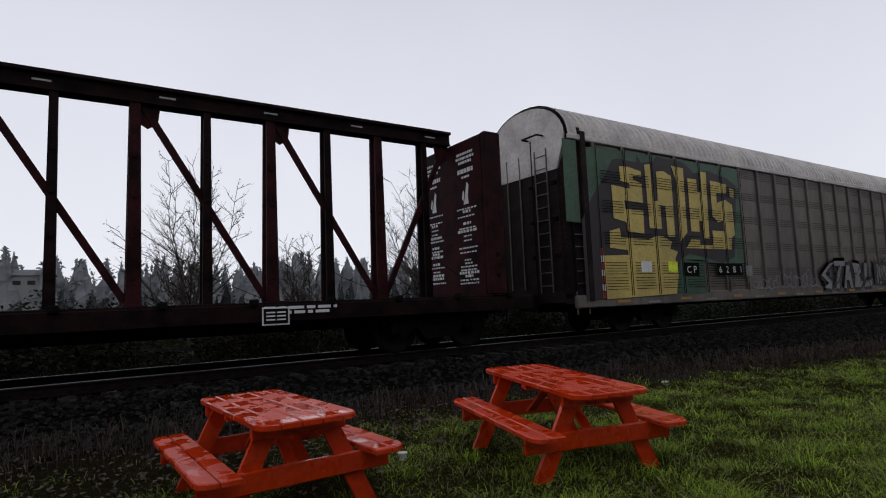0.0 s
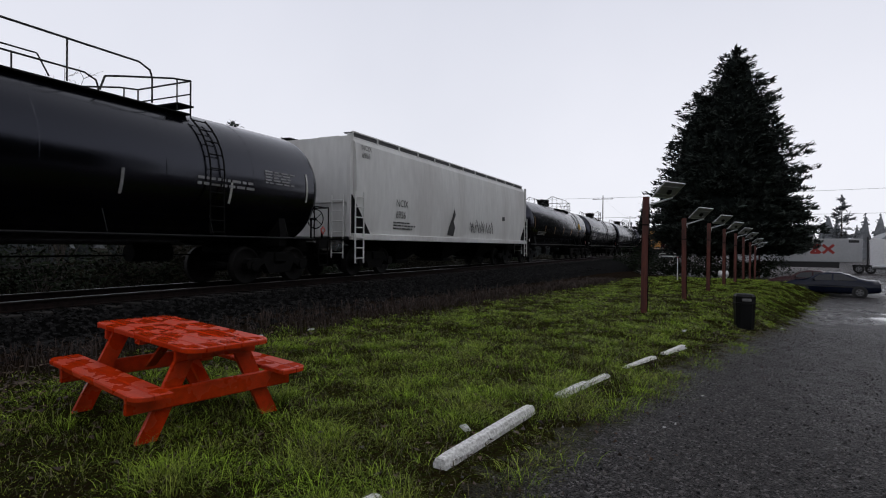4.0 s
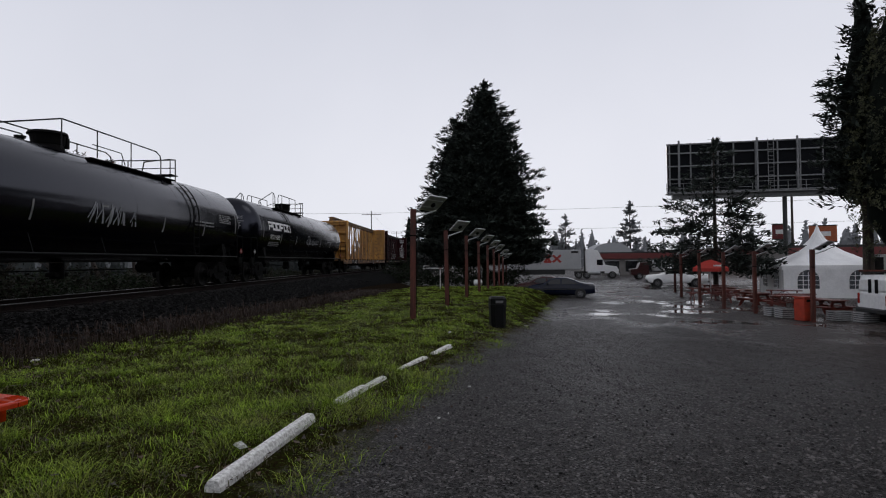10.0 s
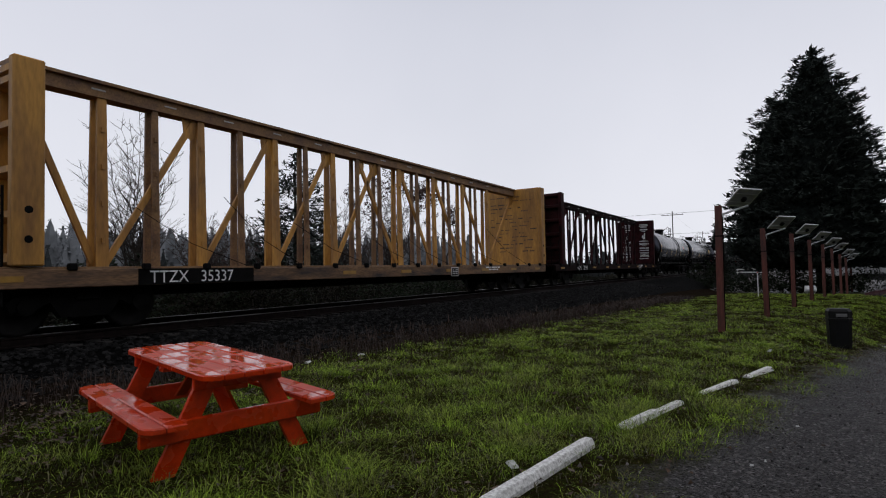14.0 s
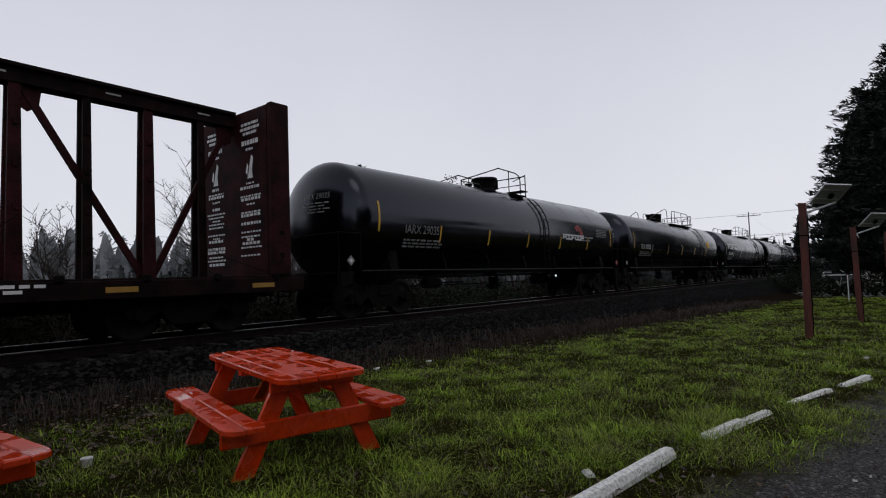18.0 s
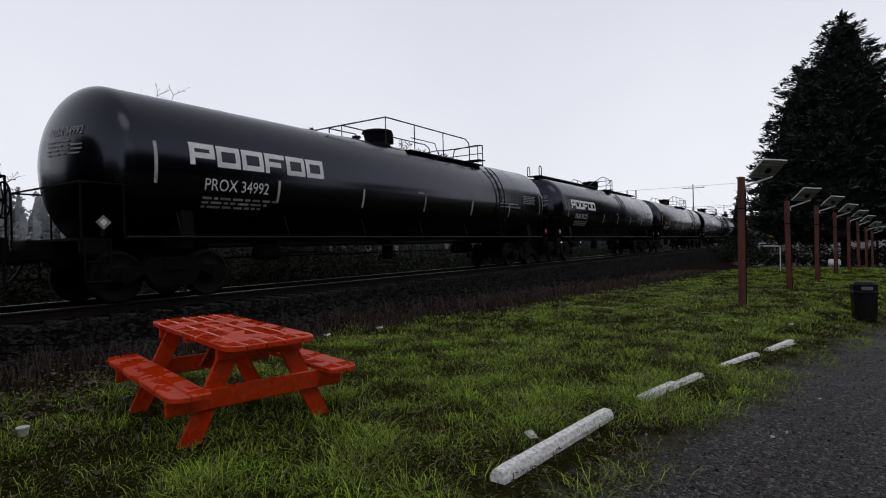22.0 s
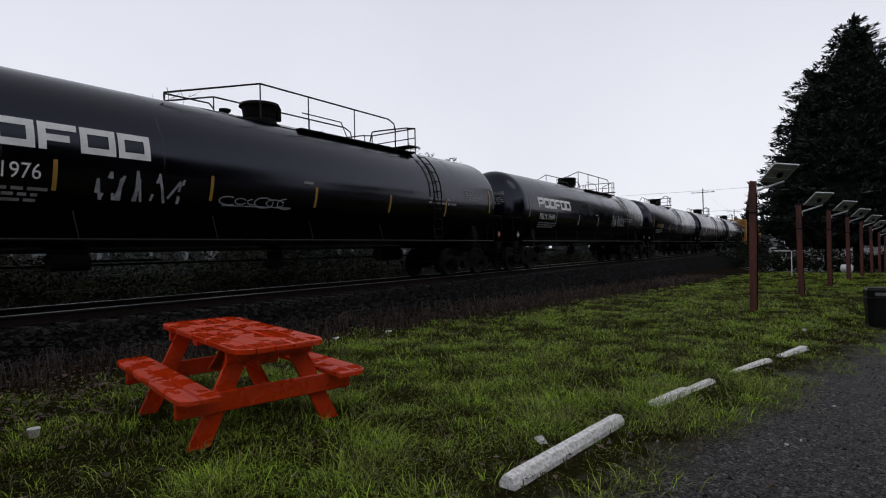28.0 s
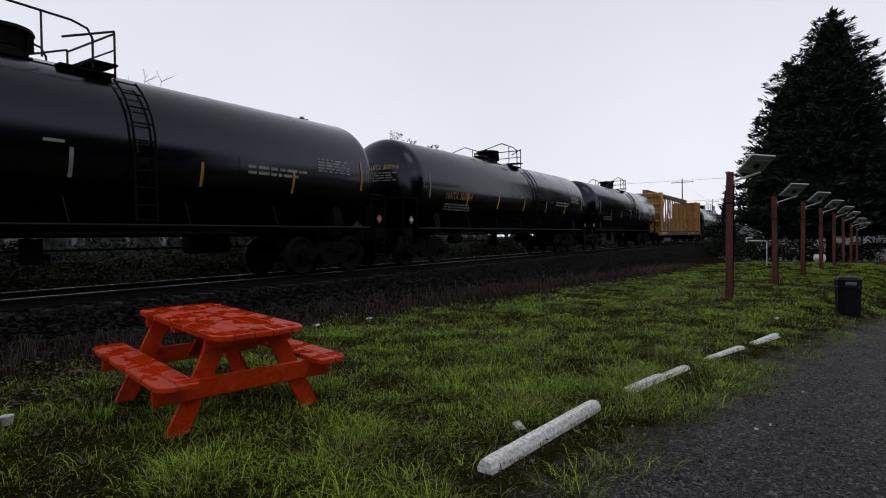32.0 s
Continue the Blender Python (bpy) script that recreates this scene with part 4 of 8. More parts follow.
M_RAILING = mat("dark_railing_paint", (0.010, 0.010, 0.011), 0.5, var=0.3, spec=0.25)
M_REDL = mat("red_emblem", (0.4, 0.04, 0.03), 0.5)
M_PLAC = mat("placard_white", (0.3, 0.28, 0.27), 0.5, var=0.2, scale=14)
M_PLACR = mat("placard_red", (0.42, 0.05, 0.04), 0.5, var=0.15, scale=14)
M_GREYT = mat("grey_spray", (0.30, 0.31, 0.33), 0.6, var=0.2, scale=5)
M_STRW = mat("white_reflector", (0.45, 0.45, 0.42), 0.4)
M_ORNG = mat("orange_lettering", (0.42, 0.22, 0.06), 0.5)


M_SILLD = mat("grimy_side_sill", (0.19, 0.105, 0.05), 0.75, var=0.35, scale=2.5, color2=(0.03, 0.02, 0.018), stretch=(.4, 1, 2))
M_CBRND = mat("maroon_deck_shade_paint", (0.014, 0.006, 0.006), 0.75, var=0.4, scale=3, spec=0.08)
M_CYELD = mat("yellow_deck_shade_paint", (0.21, 0.115, 0.045), 0.7, var=0.3, scale=3, color2=(0.12, 0.06, 0.03))
M_YELLOWD = mat("dull_amber_reflector", (0.35, 0.19, 0.03), 0.5, var=0.1)


# ---- centre-beam lumber cars ----
def centerbeam_car(a, b, label, paint, deck_shade_paint, seed=0, notices=False, number="", n=19, sub=1.17, tp=4.85, end=2, cx=0.0, ebl=0.0, ebr=0.0, panel=2.8, drops=(.42, .42)):
    rnd = random.Random(seed)
    length = b - a
    car = thing("centerbeam_flatcar", pose((a + b) / 2, TRACK_Y, RAIL_Z), label, "flatcar", "cars of the freight train")
    half = length / 2 - .55
    dk = 1.1
    inner = n * sub / 2
    hb = inner + .45
    # deck with side sills
    part("deck", MB().box((0, 0, dk - .06), (2 * half, 2.75, .09), bevel=.01), deck_shade_paint, car)
    part("centre_sill", MB().box((0, 0, .78), (2 * half - .8, .55, .5), bevel=.03), M_IRON, car)
    for y in (-1.36, 1.36):
        sl = part("side_sill", MB().box((0, y, dk - .2), (2 * half, .1, .3), bevel=.015), M_SILLD if y < 0 and paint is M_CYEL else deck_shade_paint, car)
        stn = MB()
        for k in range(18):
            x = -half + .7 + (2 * half - 1.4) * k / 17
            stn.box((x, y * 1.04, dk - .02), (.14, .1, .12), bevel=.02)
        many(part("tie_down_winch", stn, M_IRON, sl))
        for k in range(9 if number else 0):
            x = -half + 1 + (2 * half - 2) * k / 8
            if y > 0 or not 2.6 < x + half < 6.2:
                part("reflector", MB().box((x, y * 1.04, dk - .2), (.5, .012, .09)), M_YELLOWD, sl)
        if y < 0:
            wt = MB()
            if number:
                part("number_ground", MB().box((-half + 4.25, -1.414, dk - .2), (2.5, .008, .29)), M_IRON, sl)
                put_text(wt, number, -half + 3.2, dk - .31, .23, on_wall(-1.424), .95)
            else:
                small_print(wt, -half + 1.2, dk - .14, 2.2, 2, on_wall(-1.42), rnd, .04, .07)
            small_print(wt, half - 6, dk - .14, 1.3, 2, on_wall(-1.42), rnd, .05, .08)
            wt.box((panel, -1.43, dk - .25), (.46, .01, .3))
            many(part("lettering", wt, M_WHITE, sl))
            mb = MB().box((panel, -1.437, dk - .25), (.41, .01, .25))
            dp = part("data_panel", mb, M_IRON, sl)
            pr = MB()
            for q in (-.09, .09):
                small_print(pr, panel + q - .075, dk - .2, .15, 3, on_wall(-1.444), rnd, .025, .06)
            many(part("panel_print", pr, M_WHITE, dp))
    xm = MB().prism([(-1.32, dk - .1), (1.32, dk - .1), (1.3, dk - .2), (.28, .62), (-.28, .62), (-1.3, dk - .2)], 0, -.04, .04).mesh("crossbearer", M_IRON)
    for k in range(15):
        part("crossbearer", xm, None, car).location = (-half + 1.2 + (2 * half - 2.4) * k / 14, 0, 0)
    # the beam: top chord, posts and diagonals
    chord = MB()
    chord.prism([(-.21, tp + .03), (-.21, tp - .03), (-.135, tp - .03), (-.135, tp - .25), (-.17, tp - .25), (-.17, tp - .29), (.17, tp - .29), (.17, tp - .25), (.135, tp - .25), (.135, tp - .03), (.21, tp - .03), (.21, tp + .03)], 0, cx - inner - ebl, cx + inner + ebr)
    # the chord's shaded underside is put into its colour: the darker deck paint
    ch = part("top_chord", chord, deck_shade_paint, car)
    slots = MB()
    for k in range(12):
        x = cx - inner + 1 + (2 * inner - 2) * k / 11
        slots.box((x, -.14, tp - .14), (.26, .012, .028))
    many(part("chord_slot", slots, M_STRW, ch))
    for k in range(1, n):
        x = cx - inner + k * sub
        main = (k if k <= (n - 1) // 2 else n - k) % 2 == end % 2
        w0, w1 = (.24, .165) if main else (.17, .125)
        for y in (-.11, .11):
            mb = MB()
            mb.loft([[(x - w0 / 2, y * 1.3 - .03, dk), (x + w0 / 2, y * 1.3 - .03, dk), (x + w0 / 2, y * 1.3 + .03, dk), (x - w0 / 2, y * 1.3 + .03, dk)], [(x - w1 / 2, y - .03, tp - .25), (x + w1 / 2, y - .03, tp - .25), (x + w1 / 2, y + .03, tp - .25), (x - w1 / 2, y + .03, tp - .25)]], False)
            for z in (1.6, 2.3, 3.0, 3.7):
                yy = y * (1.3 - .3 * (z - dk) / (tp - dk))
                mb.box((x, yy + (-.04 if y < 0 else .04), z), (.06, .05, .09))
            # minor posts take the darker paint in place of shadow on them
            part("post", mb, paint if main else deck_shade_paint, car)
    mid = n // 2
    for k in [0] + list(range(end, mid, 2)) + list(range(mid, n - end, 2)) + [n - end]:
        w = end * sub if k in (0, n - end) else 2 * sub
        x0 = cx - inner + k * sub - (ebl if k == 0 else 0)
        w += ebl if k == 0 else ebr if k == n - end else 0
        up = (0 < k < mid) or k == n - end
        z0, z1 = (dk + .08, tp - .3) if up else (tp - .3, dk + .08)
        for y in (-.05,):
            d = Vector((w, 0, z1 - z0)).normalized()
            nrm = Vector((-d.z, 0, d.x)) * .06
            p0, p1 = Vector((x0 + .12, y, z0)), Vector((x0 + w - .12, y * 1.0, z1))
            vs = [tuple(q + o + Vector((0, s * .02, 0))) for q in (p0, p1) for o in (nrm, -nrm) for s in (-1.6, 1.6)]
            mb = MB().add(vs, [(0, 1, 3, 2), (4, 6, 7, 5), (0, 4, 5, 1), (2, 3, 7, 6), (0, 2, 6, 4), (1, 5, 7, 3)])
            gx = x0 + (w - .2 if up else .2)
            mb.prism([(gx - .2, tp - .3), (gx + .2, tp - .3), (gx + .16, tp - .62), (gx, tp - .72), (gx - .16, tp - .62)], 1, y - .015, y + .015)
            part("diagonal", mb, paint, car)
    # slack tie-down cables between the beam and the deck edge
    for k in range(8):
        x = cx - inner + 1.6 + (2 * inner - 3.2) * k / 7
        d = rnd.choice((-1, 1)) * rnd.uniform(1.2, 2.0)
        z = rnd.uniform(2.0, 2.9)
        part("tie_cable", MB().tube([(x, -.2, z), (x + d * .5, -.75, 1.1 + (z - 1.1) * .38), (x + d, -1.3, dk)], .008, 4), M_IRON, car)
    # end bulkheads with ribs
    for s in (-1, 1):
        eb = ebl if s < 0 else ebr
        bt = tp - drops[(s + 1) // 2]
        xo, xi = cx + s * (hb + eb), cx + s * (inner + eb)
        bk = part("bulkhead", MB().box((xi + s * .05, 0, (dk + bt + .1) / 2), (.1, 2.6, bt + .1 - dk)), paint, car)
        for y in (-1.38, 1.38):
            part("corner_post", MB().box(((xo + xi) / 2, y, (dk + bt + .15) / 2), (.44, .16, bt + .15 - dk), bevel=.02), paint, bk)
            # dark discs on the solid post stand for the shaded inside of slots
            for z in (1.5, 1.95):
                part("post_slot", MB().cyl(((xo + xi) / 2, y + math.copysign(.076, y), z), ((xo + xi) / 2, y + math.copysign(.084, y), z), .06, n=10), M_IRON, bk)
        for z in (dk + .12, 1.9, 2.6, 3.3, 4.0, bt + .05):
            part("rib", MB().prism([(0, -.12), (s * .26, -.05), (s * .26, .05), (0, .12)], 1, -1.3, 1.3, tf=Matrix.Translation((xi + s * .1, 0, z))), paint, bk)
        for y in (-.45, .45):
            part("stiffener", MB().box((xi + s * .18, y, (dk + bt) / 2), (.14, .12, bt - dk)), paint, bk)
        ladder(car, M_IRON, (xo + s * .06, -1.1, .5), (xo + s * .06, -1.1, 2.3), .42, (0, 1, 0), 6)
        truck(car, s * (half - 2.3))
        coupler(car, s * length / 2, s)
        if notices:
            wt = MB()
            xw = xi - s * .012
            for y in (-.72, .62):
                pl = lambda u, v, y=y: (xw, y - u, v)
                def line(z, w, h, gap=.03):
                    x = -w / 2
                    while x < w / 2 - .03:
                        q = rnd.uniform(.04, .13)
                        put_rect(wt, x, z, min(x + q, w / 2), z + h, pl, 1, 1)
                        x += q + gap
                for z, w, h in ((4.3, .62, .06), (4.2, .7, .06), (4.1, .5, .06), (3.88, .6, .1), (3.76, .3, .05)):
                    line(z, w, h, .018)
                put_poly(wt, [(-.10, 3.16), (.10, 3.16), (.07, 3.34), (.12, 3.58), (.05, 3.66), (.0, 3.5), (-.05, 3.3)], pl)
                put_poly(wt, [(-.16, 3.3), (-.1, 3.24), (-.06, 3.42), (-.1, 3.5)], pl)
                z = 3.04
                while z > 1.35:
                    line(z, rnd.choice((.3, .62, .7, .74)), rnd.choice((.035, .035, .06)))
                    z -= rnd.choice((.075, .075, .1, .17))
            many(part("warning_notice", wt, M_WHITE, bk, "white stencilled notice too fine to read"))
        elif paint is M_CYEL and s > 0:
            wt = MB()
            pl = lambda u, v: (xi - s * .012, -u, v)
            for z in np.arange(1.7, 4.3, .17):
                x = -1.1
                while x < 1.0:
                    q = rnd.uniform(.08, .4)
                    if rnd.random() < .5:
                        put_rect(wt, x, z, x + q, z + rnd.uniform(.03, .06), pl, 1, 1)
                    x += q + .08
            many(part("warning_notice", wt, M_SILLD, bk, "rusty worn rows of print and scrapes"))
    return car


# ---- the closed auto carrier ----
def autorack_car(a, b, label):
    rnd = random.Random(5)
    length = b - a
    car = thing("autorack_car", pose((a + b) / 2, TRACK_Y, RAIL_Z), label, "autorack", "cars of the freight train")
    half = length / 2 - .75
    hw, z0, ze, zt = 1.5, .80, 4.87, 5.9
    part("underframe", MB().box((0, 0, .82), (2 * half - 1, .8, .42), bevel=.03).box((0, 0, 1.0), (2 * half, 2.7, .1)), M_IRON, car)
    # roof: curved and corrugated
    rings = []
    n = int(2 * half / .04)
    for k in range(n + 1):
        x = -half + 2 * half * k / n
        h = .055 if k % 6 < 3 else 0
        rings.append([(x, (hw + h) * c, ze + (zt - ze + h) * s) for c, s in [(-1, -.06)] + [(-math.cos(t) ** .92 if math.cos(t) > 1e-6 else 0, math.sin(t) ** 1.0) for t in np.linspace(.04, math.pi / 2, 9)] + [(math.cos(t) ** .92 if math.cos(t) > 1e-6 else 0, math.sin(t) ** 1.0) for t in np.linspace(math.pi / 2, .04, 9)] + [(1, -.06)]])
    part("roof", MB().loft(rings, False, False, False), M_AROOF, car)
    # side panels and posts
    bays = 23
    first = -half + .86
    bw = (2 * half - 1.16) / bays
    for y, s in ((-hw, -1), (hw, 1)):
        for k in range(bays):
            x = first + bw * (k + .5)
            pn = part("side_panel", MB().box((x, y * .985, (z0 + .2 + ze) / 2), (bw - .05, .03, ze - z0 - .2)), M_AUTO, car)
            if s < 0:
                # dark strips on the closed panel stand for shade inside the louvres
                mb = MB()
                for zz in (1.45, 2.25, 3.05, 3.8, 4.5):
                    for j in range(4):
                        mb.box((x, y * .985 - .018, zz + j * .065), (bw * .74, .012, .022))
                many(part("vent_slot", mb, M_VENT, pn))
        for k in range(bays + 1):
            x = first + bw * k
            part("side_post", MB().box((x, y + s * .02, (z0 + ze) / 2 + .05), (.12, .09, ze - z0 - .02), bevel=.015), M_APOST, car)
        part("side_sill", MB().box((0, y, z0 + .05), (2 * half, .12, .3), bevel=.02), M_AUTO, car)
        part("eave_rail", MB().box((0, y + s * .03, ze - .02), (2 * half, .08, .14), bevel=.02), M_AROOF, car)
        for k in range(10):
            x = -half + 1.6 + (2 * half - 3.2) * k / 9
            part("reflector", MB().box((x, y + s * .075, z0 + .02), (.5, .012, .07)), M_YELLOWD, car)
        for k in range(9):
            x = -half + 2.8 + (2 * half - 3.2) * k / 9
            part("reflector", MB().box((x, y + s * .075, z0 - .03), (.5, .012, .05)), M_GREYL, car)
    for u, w, z, h, mt, lb in ((half - 1.35, .5, 1.68, .22, M_YELLOWD, "orange notice plate"), (half - 2.3, .3, 1.75, .32, M_WHITE, "small white notice plate")):
        part("notice", MB().box((u, -hw - .07, z), (w, .01, h)), mt, car, lb)
    part("edge_stripe", MB().box((half - .62, -hw - .07, 2.1), (.07, .01, .5)), M_REDL, car, "red and white edge stripe")
    # curved corner panels and folding end doors
    for s in (-1, 1):
        pts = []
        for y in (-1, 1):
            arc = [(s * (half - .5 + .5 * math.sin(t)), y * (hw - .32 * (1 - math.cos(t)))) for t in np.linspace(0, math.pi / 2, 8)]
            mb = MB().loft([[(px, py, z0), (px, py, ze + .25)] for px, py in arc], True, False, False)
            mb.loft([[(px - s * .04, py - y * .04, z0), (px - s * .04, py - y * .04, ze + .25)] for px, py in arc], True, False, False)
            part("corner_panel", mb, M_ADOOR if s < 0 else M_AUTO, car, "dark maroon curved end panel" if s < 0 else "")
            part("corner_post", MB().box((s * (half - .48), y * (hw + .02), (z0 + ze) / 2 + .1), (.2, .12, ze - z0 + .1), bevel=.02), M_ADOOR if s < 0 else M_AUTO, car)
            ladder(car, M_APOST, (s * (half - .24), y * (hw + .0), .55), (s * (half - .24), y * (hw + .0), 2.9), .4, (1, 0, 0), 8)
        dr = part("end_door", MB().box((s * half, 0, (z0 + zt - .25) / 2), (.06, 2.36, zt - z0 - .3), bevel=.02), M_ADOOR, car, "maroon and grey end doors")
        hd = MB()
        arc = [(-(hw - .03) * max(0, math.cos(t)) ** .92, ze + (zt - ze - .02) * math.sin(t) ** 1.0) for t in np.linspace(.04, math.pi / 2, 9)]
        hd.prism(arc + [(-y, z) for y, z in arc[-2::-1]] + [(1.18, ze - .75), (-1.18, ze - .75)], 0, s * half - .05, s * half + .05)
        part("end_gable", hd, M_AROOF, dr, "pale grey upper door panel")
        ladder(dr, M_APOST, (s * (half + .06), -.62, 1.1), (s * (half + .06), -.62, 4.7), .42, (0, 1, 0), 11)
        gr = MB().tube([(s * (half + .05), .2, 1.2), (s * (half + .05), .2, 4.7)], .02).tube([(s * (half + .05), .7, 1.2), (s * (half + .05), .7, 4.7)], .02)
        part("door_bar", gr, M_APOST, dr)
        rim = [(s * (half - .02), y, z) for y, z in [(-hw - .02, z0 + .3)] + arc + [(-y, z) for y, z in arc[-2::-1]] + [(hw + .02, z0 + .3)]]
        part("door_seal", MB().tube(rim, .045, 6), M_IRON, dr, "black rubber seal round the end doors")
        for z in (2.0, 2.9, 3.8):
            part("door_hinge", MB().box((s * (half + .06), -1.05, z), (.06, .16, .1), bevel=.01).box((s * (half + .06), -.2, z), (.06, .1, .08), bevel=.01), M_IRON, dr)
        part("door_seam", MB().box((s * (half + .055), -.28, 3.0), (.012, .03, 4.0)).box((s * (half + .055), .98, 3.0), (.012, .03, 4.0)), M_IRON, dr)
        step = MB().tube([(s * (half + .06), -.75, 5.05), (s * (half + .26), -.75, 5.05), (s * (half + .26), -.2, 5.05), (s * (half + .06), -.2, 5.05)], .025, 6)
        part("grab_iron", step, M_IRON, dr)
        truck(car, s * (half - 3.3))
        coupler(car, s * length / 2, s)
    # big yellow block forms with dark edges
    W1, W2, W3, W4 = on_wall(-hw - .072), on_wall(-hw - .080), on_wall(-hw - .088), on_wall(-hw - .098)
    e0 = -half - .22

    def shape(mb, pts, place, grow=0.0):
        """A flat outline, or with grow a wide line along it."""
        q = [(e0 + u, v) for u, v in pts]
        if grow:
            put_stroke(mb, q + [q[0], q[1]], grow, place)
        else:
            tri = tessellate_polygon([[Vector((u, v, 0)) for u, v in q]])
            mb.add([place(u, v) for u, v in q], [tuple(f) for f in tri])

    def spray(name, pts, place, mt, label):
        mb = MB()
        shape(mb, pts, place)
        return part(name, mb, mt, car, label)

    WG = on_wall(-hw - .068)
    GREEN, DARK, FORM = "dull green sprayed patch", "dark maroon sprayed ground", "pale yellow block form with a dark edge"
    spray("graffiti_patch", [(1.03, 4.66), (3.65, 4.7), (7.53, 4.72), (7.48, 1.75), (6.14, 1.78), (4.25, 1.88), (1.43, 2.54), (.71, 3.01), (.71, 4.6)], WG, M_AUTOG, GREEN)
    spray("graffiti_patch", [(4.31, 1.88), (5.36, 1.88), (5.35, .92), (4.37, .92), (3.95, 1.06), (4.03, 1.5)], WG, M_AUTOG, GREEN)
    spray("graffiti_patch", [(.0, 2.75), (.47, 2.75), (.47, 4.75), (.0, 4.75)], on_wall(-hw - .058), M_AUTOG, GREEN)
    spray("graffiti_ground", [(.5, 2.8), (.76, 3.2), (1.14, 3.67), (1.43, 3.98), (1.73, 4.41), (1.95, 4.46), (2.66, 4.44), (2.72, 4.63), (2.89, 4.45), (3.36, 4.51), (3.54, 4.7), (3.87, 4.67), (4.66, 4.66), (4.87, 4.58), (5.25, 4.38), (5.89, 4.52), (6.89, 4.38), (7.37, 4.18), (7.23, 3.25), (6.99, 1.98), (6.33, 1.79), (5.32, 1.96), (4.73, 2.05), (4.29, 1.88), (4.1, 1.5), (4.0, 1.06), (3.9, .92), (.5, .86)], W1, M_GDARK, DARK)
    spray("graffiti_fill", [(1.97, 4.26), (2.3, 4.28), (2.82, 4.2), (2.82, 4.06), (2.48, 4.06), (2.48, 3.96), (2.82, 3.87), (2.82, 3.36), (2.08, 3.38), (2.1, 3.16), (2.81, 3.15), (2.79, 2.55), (2.13, 2.58), (2.11, 2.82), (1.63, 2.9), (1.62, 3.75), (2.32, 3.7), (2.32, 3.85), (1.98, 3.88)], W3, M_GYEL, FORM)
    spray("graffiti_fill", [(2.98, 4.4), (3.26, 4.45), (3.27, 3.44), (3.45, 3.45), (3.47, 4.26), (3.79, 4.3), (4.12, 4.19), (4.1, 2.5), (3.77, 2.5), (3.76, 3.32), (3.54, 3.34), (3.54, 2.7), (3.03, 2.7)], W3, M_GYEL, FORM)
    spray("graffiti_fill", [(4.15, 4.49), (4.7, 4.47), (4.67, 2.64), (4.3, 2.36), (4.32, 4.1)], W3, M_GYEL, FORM)
    spray("graffiti_fill", [(4.87, 4.2), (5.3, 4.2), (5.3, 3.83), (5.48, 3.83), (5.49, 4.45), (5.8, 4.45), (5.72, 2.5), (5.45, 2.5), (5.45, 3.0), (5.27, 3.0), (5.26, 2.68), (4.86, 2.68)], W3, M_GYEL, FORM)
    spray("graffiti_fill", [(5.98, 4.23), (6.82, 4.18), (6.78, 3.9), (6.26, 3.88), (6.25, 3.58), (6.7, 3.7), (7.05, 3.56), (7.07, 2.65), (6.9, 2.56), (6.82, 2.2), (5.89, 2.2), (5.9, 2.74), (6.5, 2.74), (6.5, 3.06), (6.26, 3.0), (5.96, 3.16)], W3, M_GYEL, FORM)
    spray("graffiti_fill", [(6.97, 4.08), (7.2, 4.05), (7.19, 3.77), (6.96, 3.79)], W3, M_GYEL, FORM)
    spray("graffiti_fill", [(4.83, 2.46), (5.24, 2.46), (5.26, 2.3), (5.86, 2.3), (5.86, 2.2), (4.57, 2.2)], W3, M_GYEL, FORM)
    spray("graffiti_panel", [(1.45, 2.57), (1.83, 2.66), (1.86, 2.42), (2.96, 2.4), (3.3, 2.5), (3.56, 2.5), (3.93, 2.36), (3.84, 2.17), (4.17, 2.09), (4.03, 1.91), (4.12, 1.44), (3.97, .95), (1.2, .88), (1.18, 1.95), (2.1, 1.98), (2.1, 2.1), (1.42, 2.15)], W3, M_GYEL, "pale yellow sprayed lower panels")
    # dark strips on the paint stand for shade in louvre slots and beside posts
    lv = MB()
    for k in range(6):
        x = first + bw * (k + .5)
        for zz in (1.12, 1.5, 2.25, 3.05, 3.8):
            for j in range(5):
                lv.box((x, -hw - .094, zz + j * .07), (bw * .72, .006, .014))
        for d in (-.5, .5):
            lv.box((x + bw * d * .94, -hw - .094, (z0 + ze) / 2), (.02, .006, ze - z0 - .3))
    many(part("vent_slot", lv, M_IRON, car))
    for k in range(7):
        rw = MB()
        put_rect(rw, e0 + 1.07, .92 + .175 * k, e0 + 1.17, 1.08 + .175 * k, W2, 1, 1)
        part("edge_stripe", rw, M_WHITE if k % 2 else M_REDL, car, "pale and red reflective edge stripe")
    n1 = MB()
    put_rect(n1, e0 + 4.4, 1.42, e0 + 5.1, 1.8, W2, 1, 1)
    part("number_plate", n1, M_IRON, car)
    n1 = MB()
    put_rect(n1, e0 + 6.0, 1.43, e0 + 7.35, 1.78, W2, 1, 1)
    part("number_plate", n1, M_IRON, car)
    for word, at in (("C", 4.5), ("P", 4.8), ("6", 6.06), ("2", 6.42), ("8", 6.78), ("1", 7.14)):
        n2 = MB()
        put_text(n2, word, e0 + at, 1.51, .2, W4, 1.1)
        part("car_number", n2, M_WHITE, car)
    n3 = MB()
    put_rect(n3, e0 + 3.68, 1.54, e0 + 4.09, 1.82, W4, 1, 1)
    part("notice", n3, M_FLUO, car, "bright yellow-green notice")
    n4 = MB()
    put_rect(n4, e0 + 2.56, 1.54, e0 + 2.99, 1.82, W4, 1, 1)
    part("notice", n4, M_WHITE, car, "pale blank notice")
